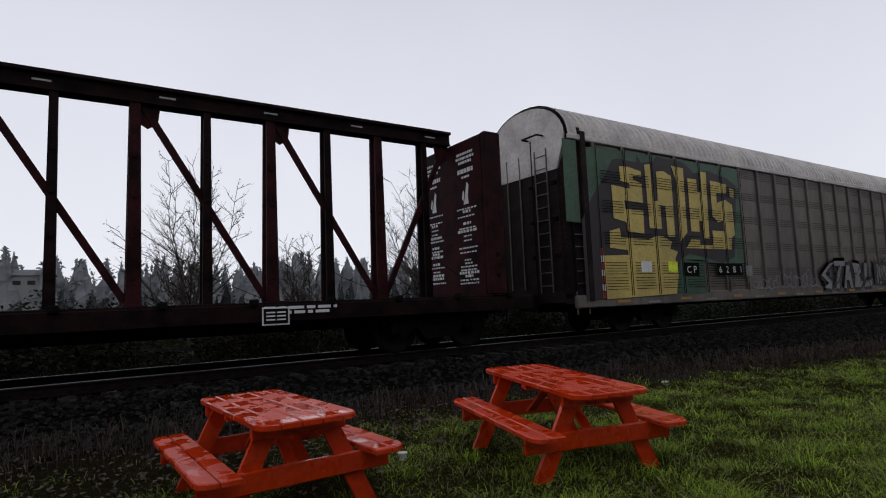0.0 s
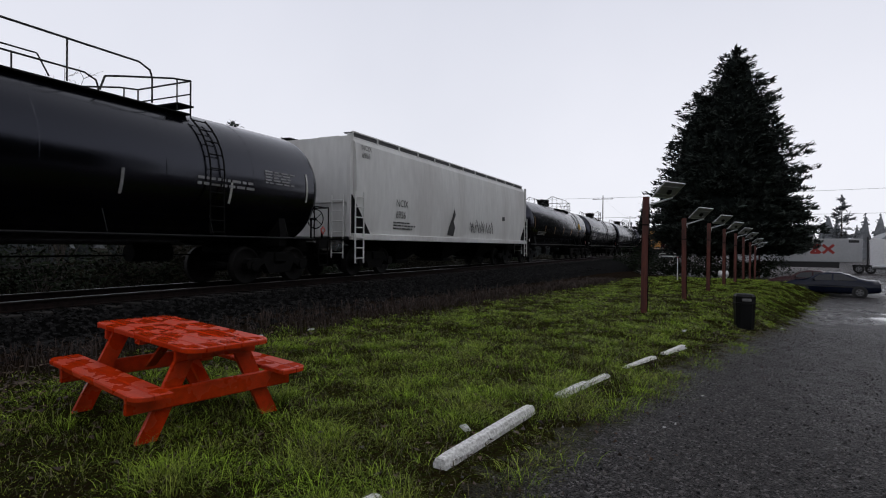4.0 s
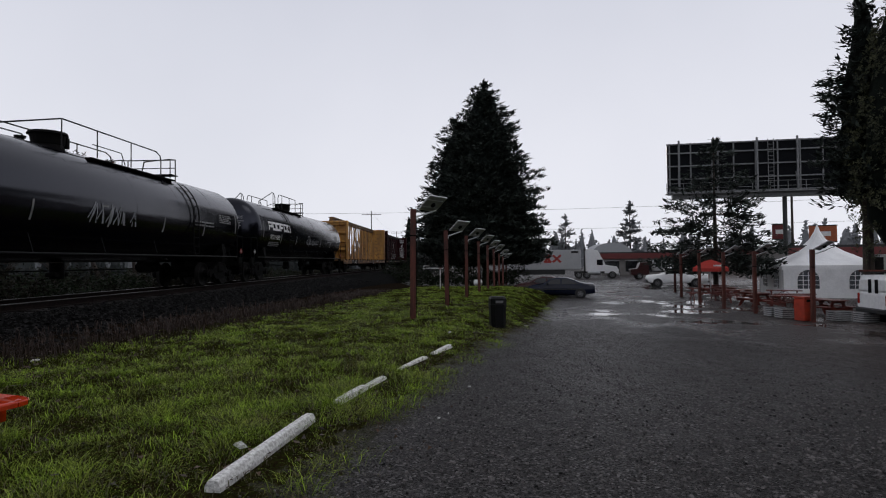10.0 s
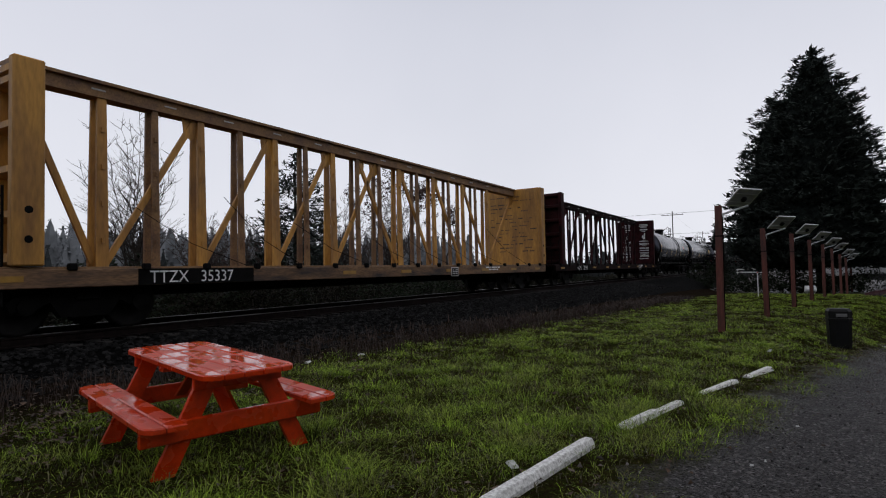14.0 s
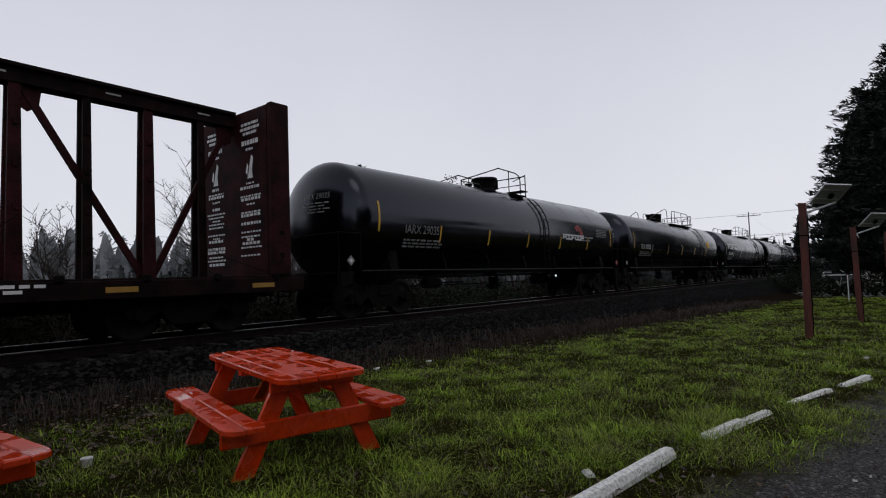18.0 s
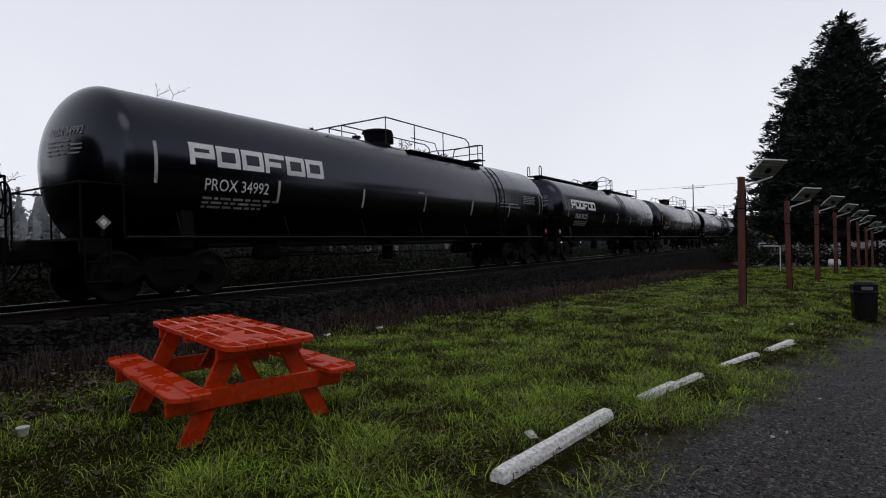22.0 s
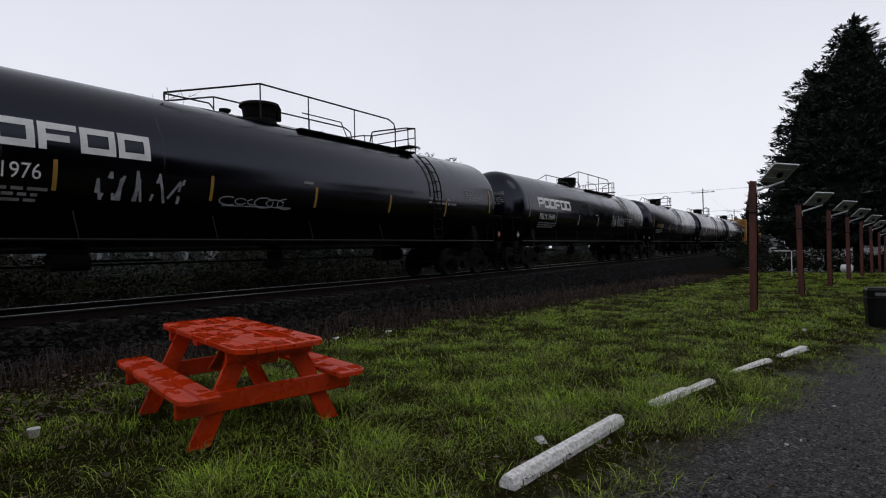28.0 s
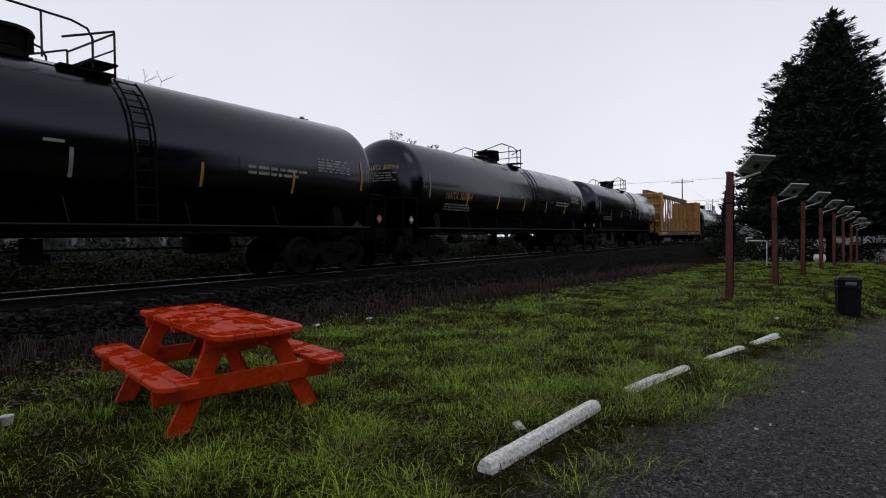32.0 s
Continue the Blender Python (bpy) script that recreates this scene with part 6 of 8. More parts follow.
# ---- small litter and leaves ----
def litter():
    rnd = random.Random(21)
    paper = MB().loft([[(-.06, -.03, 0), (.07, -.035, 0), (.06, .04, 0), (-.05, .03, 0)], [(-.05, -.02, .02), (.06, -.02, .028), (.05, .03, .02), (-.04, .03, .03)]], False).mesh("paper_scrap", M_PAPER)
    for x, y in ((3.75, 1.75), (4.6, .28), (4.75, .2), (1.6, 2.3), (7.5, 6.3), (6.4, 6.45), (-.3, 3.9), (0.1, 6.2), (11.5, .4), (17.5, -1.8), (22, -2.9), (24, -3.4), (5.9, .0)):
        ob = new("paper_scrap", paper)
        ob.matrix_world = pose(x, y, ground_z(x, y) + .015, rnd.uniform(-8, 8), rnd.uniform(-8, 8), rnd.uniform(0, 360)) @ Matrix.Diagonal((.9, .9, .9, 1) if y > edge_y(x) else (.22, .22, .5, 1))
        tagged(ob, "small white scrap of wet paper on the ground", "litter", "scraps of paper")
    cup = thing("plastic_tub", pose(1.8, 5.05, ground_z(1.8, 5.05)), "small white plastic tub lying in the grass", "tub")
    part("tub", MB().cyl((0, 0, .0), (0, 0, .06), .035, .042, n=14), M_PAPER, cup)
    part("rim", MB().cyl((0, 0, .056), (0, 0, .068), .046, n=14), M_PAPER, cup)
    vs, fs = [], []
    for i in range(4200):
        x = -6 + 26 * rnd.random() ** 1.4
        y = rnd.choice((6.9 - .06 * x + rnd.gauss(-.2, .9), rnd.uniform(1.0, 7), edge_y(x) + rnd.gauss(0, .4)))
        if rnd.random() < .35:
            x, y = 2.2 + rnd.gauss(0, 2.2), 6.0 + rnd.gauss(0, .6)
        z = ground_z(x, y) + rnd.uniform(.01, .05)
        s, a = rnd.uniform(.015, .042 if y > edge_y(x) + .3 else .022), rnd.uniform(0, 6.28)
        c, d = math.cos(a) * s, math.sin(a) * s
        o = len(vs)
        t = rnd.uniform(-.02, .03)
        vs += [(x - c, y - d, z), (x + d * .6, y - c * .6, z + t), (x + c, y + d, z + .01), (x - d * .6, y + c * .6, z + t)]
        fs += [(o, o + 1, o + 2), (o, o + 2, o + 3)]
    solo("fallen_leaves", raw_mesh("fallen_leaves", vs, fs, M_LEAFB), None, "wet brown fallen leaves scattered over grass", "leaves", kind="stuff")
    # pebbles on the lot
    vs, fs = [], []
    quad = [(0, 3, 2, 1), (4, 5, 6, 7), (0, 1, 5, 4), (1, 2, 6, 5), (2, 3, 7, 6), (3, 0, 4, 7)]
    for i in range(24000):
        r = .15 + 19 * rnd.random() ** 1.7
        a = radians(rnd.uniform(-180, 180) if rnd.random() < .12 else rnd.uniform(-75, 40))
        x, y = r * math.cos(a) - .3, r * math.sin(a)
        if y > edge_y(x) + rnd.gauss(-.05, .2):
            continue
        z = ground_z(x, y)
        s = rnd.uniform(.005, .016) * max(1, r / 13)
        o = len(vs)
        for q in ((-1, -.8, -.4), (1, -.7, -.4), (.8, .9, -.4), (-.9, .8, -.4), (-.6, -.5, .6), (.6, -.4, .5), (.5, .5, .7), (-.5, .5, .5)):
            vs.append((x + q[0] * s * rnd.uniform(.7, 1.3), y + q[1] * s * rnd.uniform(.7, 1.3), z + q[2] * s + .004))
        fs.extend([tuple(k + o for k in f) for f in quad])
    solo("lot_gravel", raw_mesh("lot_gravel", vs, fs, M_PEBBLE), None, "loose wet grey gravel on the lot", "gravel", kind="stuff")


M_PAPER = mat("wet_white_paper", (0.6, 0.6, 0.58), 0.7, var=0.1)
M_LEAFB = mat("brown_leaves", (0.085, 0.05, 0.03), 0.65, var=0.3, island=0.6)
M_PEBBLE = mat("lot_pebbles", (0.10, 0.091, 0.088), 0.45, var=0.2, island=1.0, spec=0.25)
litter()

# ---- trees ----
M_FIRSHADE = mat("fir_shade_core", (0.013, 0.017, 0.015), 0.95, var=0.5, scale=3, bump=1.0, bscale=3, spec=0.05)
M_CYPSHADE = mat("cypress_shade_core", (0.006, 0.009, 0.006), 0.95, var=0.3, scale=4, spec=0.1)


def leaf_quads(vs, fs, c, r, n, size, rnd, flat=1.0, droop=0.0):
    """A clump of small pointed leaves round c."""
    for _ in range(n):
        d = Vector((rnd.gauss(0, 1), rnd.gauss(0, 1), rnd.gauss(0, 1) * flat)).normalized() * r * rnd.random() ** .5
        p = Vector(c) + d
        a = Vector((rnd.gauss(0, 1), rnd.gauss(0, 1), rnd.gauss(0, .6) - droop)).normalized()
        b = a.orthogonal().normalized()
        b = (b * math.cos(k := rnd.uniform(0, 6.28)) + a.cross(b) * math.sin(k)) * .38
        s = size * rnd.uniform(.6, 1.3)
        o = len(vs)
        vs += [tuple(p - a * s), tuple(p + b * s), tuple(p + a * s), tuple(p - b * s)]
        fs.append((o, o + 1, o + 2, o + 3))


def conifer(name, x, y, z, h, r, label, seed, material=None, boughs=420, low=.1, needle=.16, group="", dense=7, core=.5, taper=.8, droop=.22, tips=.35):
    """A fir: a straight trunk and separate boughs that sag and then lift at their tips, each hung with sprays of needles."""
    rnd = random.Random(seed)
    t = thing(name, pose(x, y, z), label, "tree", group)
    part("trunk", MB().cyl((0, 0, -.3), (0, 0, h * .55), h * .018, h * .010, n=10).cyl((0, 0, h * .55), (0, 0, h), h * .010, .02, n=8), M_BARK, t)
    vs, fs = [], []
    limb = MB()
    up = Vector((0, 0, 1))

    def reach(u, a):
        k = noise.noise(Vector((math.cos(a) * 1.7, math.sin(a) * 1.7, u * h * .42 + seed))) + .5 * noise.noise(Vector((math.cos(a) * 4, math.sin(a) * 4, u * h * 1.1 + seed)))
        return r * (1 - u) ** taper * min(1.0, .55 + 4 * (u - low)) * (1 + .34 * k) + .12

    def spray(c, g, s, n):
        for _ in range(n):
            d = (g + Vector((rnd.gauss(0, .5), rnd.gauss(0, .5), rnd.gauss(0, .38)))).normalized()
            p = c + Vector((rnd.gauss(0, s), rnd.gauss(0, s), rnd.gauss(0, s * .7)))
            b = d.cross(up).normalized() if rnd.random() < .6 else d.orthogonal().normalized()
            q = needle * rnd.uniform(.7, 1.8)
            o = len(vs)
            vs.extend([tuple(p - d * q), tuple(p + b * q * .34), tuple(p + d * q * 1.25), tuple(p - b * q * .34)])
            fs.append((o, o + 1, o + 2, o + 3))

    for k in range(boughs):
        u = low + (1 - low) * (1 - (1 - rnd.random()) ** .62) * .985
        a = rnd.uniform(0, 6.283)
        ln = reach(u, a) * rnd.uniform(.78, 1.08)
        d = Vector((math.cos(a), math.sin(a), 0))
        lift = -droop + (droop + .35) * max(0, (u - .45) / .55)
        z0 = h * u
        if ln > 1 and rnd.random() < .25:
            limb.cyl((0, 0, z0), d * ln * .75 + up * (z0 + lift * ln * .7), .02 + .004 * ln, .01, n=4, caps=False)
        m = max(2, int(ln / .38))
        for q in range(m):
            f = (q + rnd.random()) / m
            if f < .3 and ln > 1.5:
                continue
            c = d * ln * f + up * (z0 + lift * ln * f + tips * ln * .5 * max(0, f - .55) ** 1.5 * 2)
            spray(c, d + up * (tips * (f - .35)), .13 + .16 * (1.1 - f) * min(1, ln / 2), dense)
        # the tip: a tight tuft that points outward and up
        spray(d * ln + up * (z0 + lift * ln + tips * ln * .3), d + up * tips, .08, max(2, dense // 2))
    for k in range(14):
        spray(up * (h * (1 - .004 * k)), up, .03 + .006 * k, 3)
    # solid core fills the crown; its darker colour stands for inner shade
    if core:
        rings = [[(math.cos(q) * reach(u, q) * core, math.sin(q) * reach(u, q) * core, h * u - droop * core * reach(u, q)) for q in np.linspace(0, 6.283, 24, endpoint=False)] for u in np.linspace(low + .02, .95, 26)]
        part("shade_core", MB().loft(rings, False), M_FIRSHADE, t)
    if limb.f:
        many(part("limb", limb, M_BARK, t))
    part("crown", raw_mesh("crown", vs, fs, material or M_FIR), None, t)
    return t


def bare_tree(x, y, z, h, label, seed, leaves=0, leafmat=None, spread=.55, name="bare_tree", leaf=.07, forks=5):
    """A leafless broadleaf tree of forking limbs, with a few dead leaves."""
    rnd = random.Random(seed)
    t = thing(name, pose(x, y, z), label, "tree")
    trunk, tw = MB(), MB()
    tips = []

    def grow(p, d, ln, r, depth):
        n = 2 if depth > 1 else 3
        q = p
        for i in range(n):
            d = (d + Vector((rnd.gauss(0, .13), rnd.gauss(0, .13), .05))).normalized()
            e = q + d * ln / n
            r2 = r * .86
            (trunk if depth < 2 else tw).cyl(q, e, r, r2, n=7 if depth < 2 else 4, caps=False)
            q, r = e, r2
            if depth >= 2:
                tips.append(tuple(q))
        if depth < forks and r > .003:
            for k in range(rnd.choice((2, 3, 3)) if depth < 3 else 2 + (rnd.random() < .5)):
                a = rnd.uniform(0, 6.28)
                s = Vector((math.cos(a), math.sin(a), rnd.uniform(-.1, .5)))
                grow(q, (d * 1.0 + s * spread * rnd.uniform(.6, 1.3)).normalized(), ln * rnd.uniform(.55, .82), r * rnd.uniform(.5, .72), depth + 1)
    grow(Vector((0, 0, -.2)), Vector((0, 0, 1)), h * .30, h * .017, 0)
    part("trunk", trunk, M_BARK, t)
    part("branch", tw, M_BARK, t)
    if leaves:
        vs, fs = [], []
        for _ in range(leaves):
            leaf_quads(vs, fs, rnd.choice(tips), leaf * 2.5, 3, leaf, rnd)
        part("leaves", raw_mesh("leaves", vs, fs, leafmat or M_LEAFR), None, t)
    return t


def twig_tree(x, y, z, h, w, label, seed, stems=7, leaves=0, low=.12, name="bare_tree", upright=.5):
    """Several stems from one foot, with side shoots all along them and fine twigs on those."""
    rnd = random.Random(seed)
    t = thing(name, pose(x, y, z), label, "tree")
    stem, shoot = MB(), MB()
    vs, fs = [], []
    up = Vector((0, 0, 1))
    stem.cyl((0, 0, -.2), (0, 0, h * low), .13, .10, n=8, caps=False)

    def shoots(p, d, ln, r, depth):
        n = (5, 3, 2)[depth]
        for i in range(n):
            d = (d + Vector((rnd.gauss(0, .14), rnd.gauss(0, .14), rnd.gauss(.06, .08)))).normalized()
            e = p + d * ln / n
            shoot.cyl(p, e, r * 1.35, r * 1.1, n=3, caps=False)
            p, r = e, r * .8
            if depth < 2:
                for _ in range(1):
                    side = (d + Vector((rnd.gauss(0, .7), rnd.gauss(0, .7), rnd.gauss(.1, .4)))).normalized()
                    shoots(p, side, ln * rnd.uniform(.25, .5), r * .8, depth + 1)
        if rnd.random() < leaves:
            leaf_quads(vs, fs, tuple(p), .12, 2, .055, rnd)

    for k in range(stems):
        a = 6.283 * (k + rnd.uniform(-.3, .3)) / stems
        f = rnd.uniform(.25, 1.0) if k else .05
        goal = Vector((math.cos(a) * w / 2 * f, math.sin(a) * w / 2 * f, h * (1 - .38 * f * f) * rnd.uniform(.88, 1.0)))
        p, r = up * h * low * rnd.uniform(.5, 1), .06
        bend = Vector((goal.x * upright, goal.y * upright, 0))
        n = 11
        s0 = p.copy()
        for i in range(1, n + 1):
            v = i / n
            e = s0.lerp(goal, v) + bend * (v * (1 - v)) + Vector((rnd.gauss(0, .07), rnd.gauss(0, .07), 0))
            stem.cyl(p, e, r, r * .84, n=5, caps=False)
            d = (e - p).normalized()
            p, r = e, r * .84
            if i > 1:
                for _ in range(2):
                    a2 = rnd.uniform(0, 6.283)
                    side = (d * .7 + Vector((math.cos(a2), math.sin(a2), rnd.uniform(-.1, .5)))).normalized()
                    shoots(p, side, h * .2 * (1.15 - v) * rnd.uniform(.6, 1.3) + .25, r * .5 + .007, 0 if v < .8 else 1)
    part("trunk", stem, M_BARK, t)
    many(part("twig", shoot, M_BARK, t))
    if fs:
        part("leaves", raw_mesh("leaves", vs, fs, M_LEAFR), None, t)
    return t


def bush(x, y, z, w, h, label, seed, material, n=700, size=.06, twigs=10, name="bush"):
    rnd = random.Random(seed)
    t = thing(name, pose(x, y, z), label, "bush")
    st = MB()
    vs, fs = [], []
    for k in range(twigs):
        a = rnd.uniform(0, 6.28)
        e = Vector((math.cos(a) * w * rnd.uniform(.1, .45), math.sin(a) * w * rnd.uniform(.1, .45), h * rnd.uniform(.5, 1.0)))
        st.cyl((0, 0, 0), e, .02, .006, n=4, caps=False)
    for k in range(n // 7):
        a, f = rnd.uniform(0, 6.28), rnd.random() ** .5
        c = (math.cos(a) * w / 2 * f, math.sin(a) * w / 2 * f, h * (.1 + .85 * rnd.random() * (1 - .5 * f * f)))
        leaf_quads(vs, fs, c, .22 * h * .5 + .08, 7, size, rnd)
    part("stem", st, M_BARK, t)
    part("leaves", raw_mesh("leaves", vs, fs, material), None, t)
    return t


M_LEAFR = mat("russet_dead_leaves", (0.06, 0.026, 0.021), 0.7, var=0.3, island=0.5)
M_LEAFG = mat("evergreen_leaves", (0.016, 0.024, 0.011), 0.7, var=0.25, island=0.4, spec=0.12)
M_BRAMBLE = mat("dull_bramble", (0.0143, 0.013, 0.0078), 0.8, var=0.3, island=0.5, spec=0.08)

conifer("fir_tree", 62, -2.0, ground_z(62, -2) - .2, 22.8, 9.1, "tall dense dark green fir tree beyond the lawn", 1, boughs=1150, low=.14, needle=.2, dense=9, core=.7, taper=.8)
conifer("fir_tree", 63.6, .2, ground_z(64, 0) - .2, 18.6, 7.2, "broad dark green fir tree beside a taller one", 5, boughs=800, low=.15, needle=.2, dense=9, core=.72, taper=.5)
conifer("fir_tree", 41, -17.8, -1.2, 11.2, 6.8, "dark young fir tree with long boughs beside the terrace", 2, boughs=170, low=.18, needle=.13, dense=14, core=0, taper=.85, tips=.3, droop=.26)

# the tall cypress row: dense columns, dark trunks bare near the ground
def cypress(x, y, h, r, seed, low=.35, plumes=190):
    rnd = random.Random(seed)
    z = ground_z(x, y)
    t = thing("cypress_tree", pose(x, y, z), "very tall dense dark green cypress tree with bare lower trunk", "tree", "row of cypresses beside the lot")
    part("trunk", MB().cyl((0, 0, -.2), (0, 0, 5), .26, .2, n=9).cyl((0, 0, 5), (.1, 0, h * .9), .2, .04, n=7), M_BARK, t)
    vs, fs = [], []
    # upright plumes standing proud of one another, with dark clefts between
    for i in range(plumes):
        u = rnd.random() ** 1.1
        zz = low + (h - low) * u * .96
        a = rnd.uniform(0, 6.283)
        rr = r * (1 - u ** 3) * (.6 + .4 * min(1, u * 6)) * rnd.uniform(.72, 1.02)
        ph, pw = rnd.uniform(1.0, 2.4), rnd.uniform(.28, .55)
        out = Vector((math.cos(a), math.sin(a), 0))
        for j in range(14):
            v = rnd.random()
            w = pw * (1 - v ** 2) ** .6
            b = rnd.uniform(-1.5, 1.5)
            c = out * (rr + w * math.cos(b) - .12 * v) + Vector((-out.y, out.x, 0)) * w * math.sin(b) + Vector((0, 0, zz + ph * (v - .3)))
            leaf_quads(vs, fs, c, .16, 8, .085, rnd, 1.2, -.7)
    # near-black core: the deep shade between the plumes, put into colour
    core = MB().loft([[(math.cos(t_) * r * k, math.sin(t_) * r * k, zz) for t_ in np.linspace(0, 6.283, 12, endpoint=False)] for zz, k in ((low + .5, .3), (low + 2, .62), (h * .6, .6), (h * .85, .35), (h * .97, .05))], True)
    part("shade_core", core, M_CYPSHADE, t)
    part("crown", raw_mesh("crown", vs, fs, M_CYP), None, t)
    return t


# k >= 9: cypresses out of view, added to darken the tank reflections
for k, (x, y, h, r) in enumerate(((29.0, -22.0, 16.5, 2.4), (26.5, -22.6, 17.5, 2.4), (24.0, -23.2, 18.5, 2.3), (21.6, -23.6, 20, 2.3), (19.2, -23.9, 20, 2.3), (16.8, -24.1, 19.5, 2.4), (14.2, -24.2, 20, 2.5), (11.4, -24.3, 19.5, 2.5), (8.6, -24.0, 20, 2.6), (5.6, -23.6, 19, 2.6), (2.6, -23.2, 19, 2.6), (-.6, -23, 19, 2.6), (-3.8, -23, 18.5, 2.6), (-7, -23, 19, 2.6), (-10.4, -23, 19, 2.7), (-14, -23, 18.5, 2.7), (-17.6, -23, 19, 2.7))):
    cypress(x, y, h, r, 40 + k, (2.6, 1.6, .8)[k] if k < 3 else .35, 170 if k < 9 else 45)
conifer("fir_tree", 31.0, -21.6, -1.2, 17.0, 4.6, "tall dark fir tree with drooping boughs beside the cypresses", 61, boughs=300, low=.36, droop=.45, needle=.15, dense=7, tips=.5)

# beyond the track
twig_tree(3.4, 26, -.3, 8.5, 6.6, "rounded fine-twigged small tree with a few russet leaves", 72, 9, .12)
twig_tree(14.9, 26, -.3, 9.6, 6.4, "tall many-stemmed leafless tree behind the railway track", 71, 9, .015, upright=-.3)
twig_tree(19.4, 26.6, -.3, 5.2, 5.0, "low twiggy tree with dark russet leaves", 77, 8, .5)
twig_tree(8.6, 27, -.3, 5.6, 3.2, "small twiggy sapling with a few russet leaves", 79, 6, .15)
twig_tree(22.0, 27, -.3, 5.4, 4.6, "low twiggy tree with dark russet leaves", 73, 8, .4)
twig_tree(29.8, 26.5, -.3, 7.6, 6.0, "spreading small tree thick with russet leaves", 74, 9, .75)
twig_tree(34.4, 26, -.3, 8.8, 6.4, "broad tree thick with russet leaves", 75, 10, .85)
bare_tree(39.0, 26, -.3, 11.6, "tall leafless tree behind the railway track", 76, 900, spread=.7, leaf=.12)
bare_tree(44.0, 26.5, -.3, 10.6, "tall leafless tree behind the railway track", 83, 700, spread=.65)
conifer("fir_tree", 25.3, 26.5, -.3, 9.3, 4.2, "young dark fir tree behind the track", 78, boughs=260, low=.03, needle=.13, dense=9, core=0, tips=.5, droop=.1)
conifer("fir_tree", 92, 9.5, -.5, 9.0, 2.6, "dark fir tree beside the level crossing", 80, boughs=110, low=.05, needle=.2, dense=6)
rnd_b = random.Random(8)
for k in range(64):
    x = -14 + 1.3 * k + rnd_b.uniform(-1, 1)
    y = rnd_b.uniform(16.6, 20.5)
    bush(x, y, ground_z(x, y) - .1, rnd_b.uniform(2.4, 3.8), rnd_b.uniform(1.8, 2.45), "low tangled bramble bush behind the track", 90 + k, M_BRAMBLE if k % 3 else M_LEAFG, 1500, .085)
# shrubs added to block the pale ground and keep the trunk gaps dark
for k in range(26):
    x = 31 - 1.9 * k
    y = (-26.6, -29.5)[k % 2] + rnd_b.uniform(-.6, .6)
    bush(x, y, ground_z(x, y) - .1, 4.6, rnd_b.uniform(2.8, 4.0), "added dark shrub blocking pale ground behind the cypress trunks", 190 + k, M_LEAFG, 1500, .13)
for k in range(9):
    x, y = 60 + rnd_b.uniform(-2, 3), -5.0 + 1.5 * k
    bush(x, y, ground_z(x, y) - .1, 3.8, rnd_b.uniform(2.0, 2.9), "dark shrub under the fir tree", 230 + k, M_LEAFG, 1100, .13)

# ---- distance: misty wooded hills, far trees, wires ----
M_STEELG = mat("galvanised_steel", (0.20, 0.205, 0.21), 0.55, metal=0.3, var=0.2)
# distance haze is put into the base colours of M_HILL and M_MIST
M_HILL = mat("haze_grey_far_woods", (0.205, 0.215, 0.225), 1.0, var=0.12, scale=0.05, spec=0.0)
M_MIST = mat("haze_grey_near_woods", (0.045, 0.05, 0.05), 1.0, var=0.2, scale=0.1, spec=0.0, island=0.25)


def far_woods(name, x0, y0, x1, y1, base, h0, h1, n, seed, material, label, depth=14, sprays=34):
    """A far wood: many pointed crowns along a line, over a dark mass."""
    rnd = random.Random(seed)
    vs, fs = [], []
    for i in range(n):
        u = rnd.random()
        d = rnd.uniform(-depth, depth)
        x, y = x0 + (x1 - x0) * u + d * .3, y0 + (y1 - y0) * u + d
        env = h0 + (h1 - h0) * (.5 + .5 * noise.noise(Vector((u * 6.0, seed, 0))))
        h = env * rnd.uniform(.55, 1.0)
        w = h * rnd.uniform(.16, .3)
        k = 6
        round_top = rnd.random() < .3
        prev = None
        for zz, rr in ((0, .8), (.2, 1.0), (.32, .97), (.45, .86), (.56, .82 if round_top else .68), (.67, .7 if round_top else .52), (.78, .54 if round_top else .34), (.88, .36 if round_top else .19), (.95, .2 if round_top else .08), (1, .03)):
            ring = []
            for j in range(k):
                a = 6.283 * j / k + i
                q = w * rr * rnd.uniform(.4, .8)
                ring.append(len(vs))
                vs.append((x + math.cos(a) * q, y + math.sin(a) * q, base + h * zz))
            if prev:
                fs.extend([(prev[j], prev[(j + 1) % k], ring[(j + 1) % k], ring[j]) for j in range(k)])
            prev = ring
        # ragged sprays over the crown
        for _ in range(sprays):
            zz = rnd.random() ** .8
            env_r = math.sqrt(max(0, 1 - zz * zz)) if round_top else (1 - zz) ** .8
            a, q, s = rnd.uniform(0, 6.283), w * env_r * rnd.uniform(.6, 1.3), h * rnd.uniform(.6, 1.5) * .2 / sprays ** .45
            p = Vector((x + math.cos(a) * q, y + math.sin(a) * q, base + h * (.08 + .92 * zz)))
            g = Vector((rnd.gauss(0, 1), rnd.gauss(0, 1), rnd.gauss(.2, .7))).normalized()
            b = g.orthogonal().normalized() * .6
            o = len(vs)
            vs.extend([tuple(p - g * s), tuple(p + b * s), tuple(p + g * s), tuple(p - b * s)])
            fs.append((o, o + 1, o + 2, o + 3))
    return solo(name, raw_mesh(name, vs, fs, material), None, label, "woods", kind="stuff")


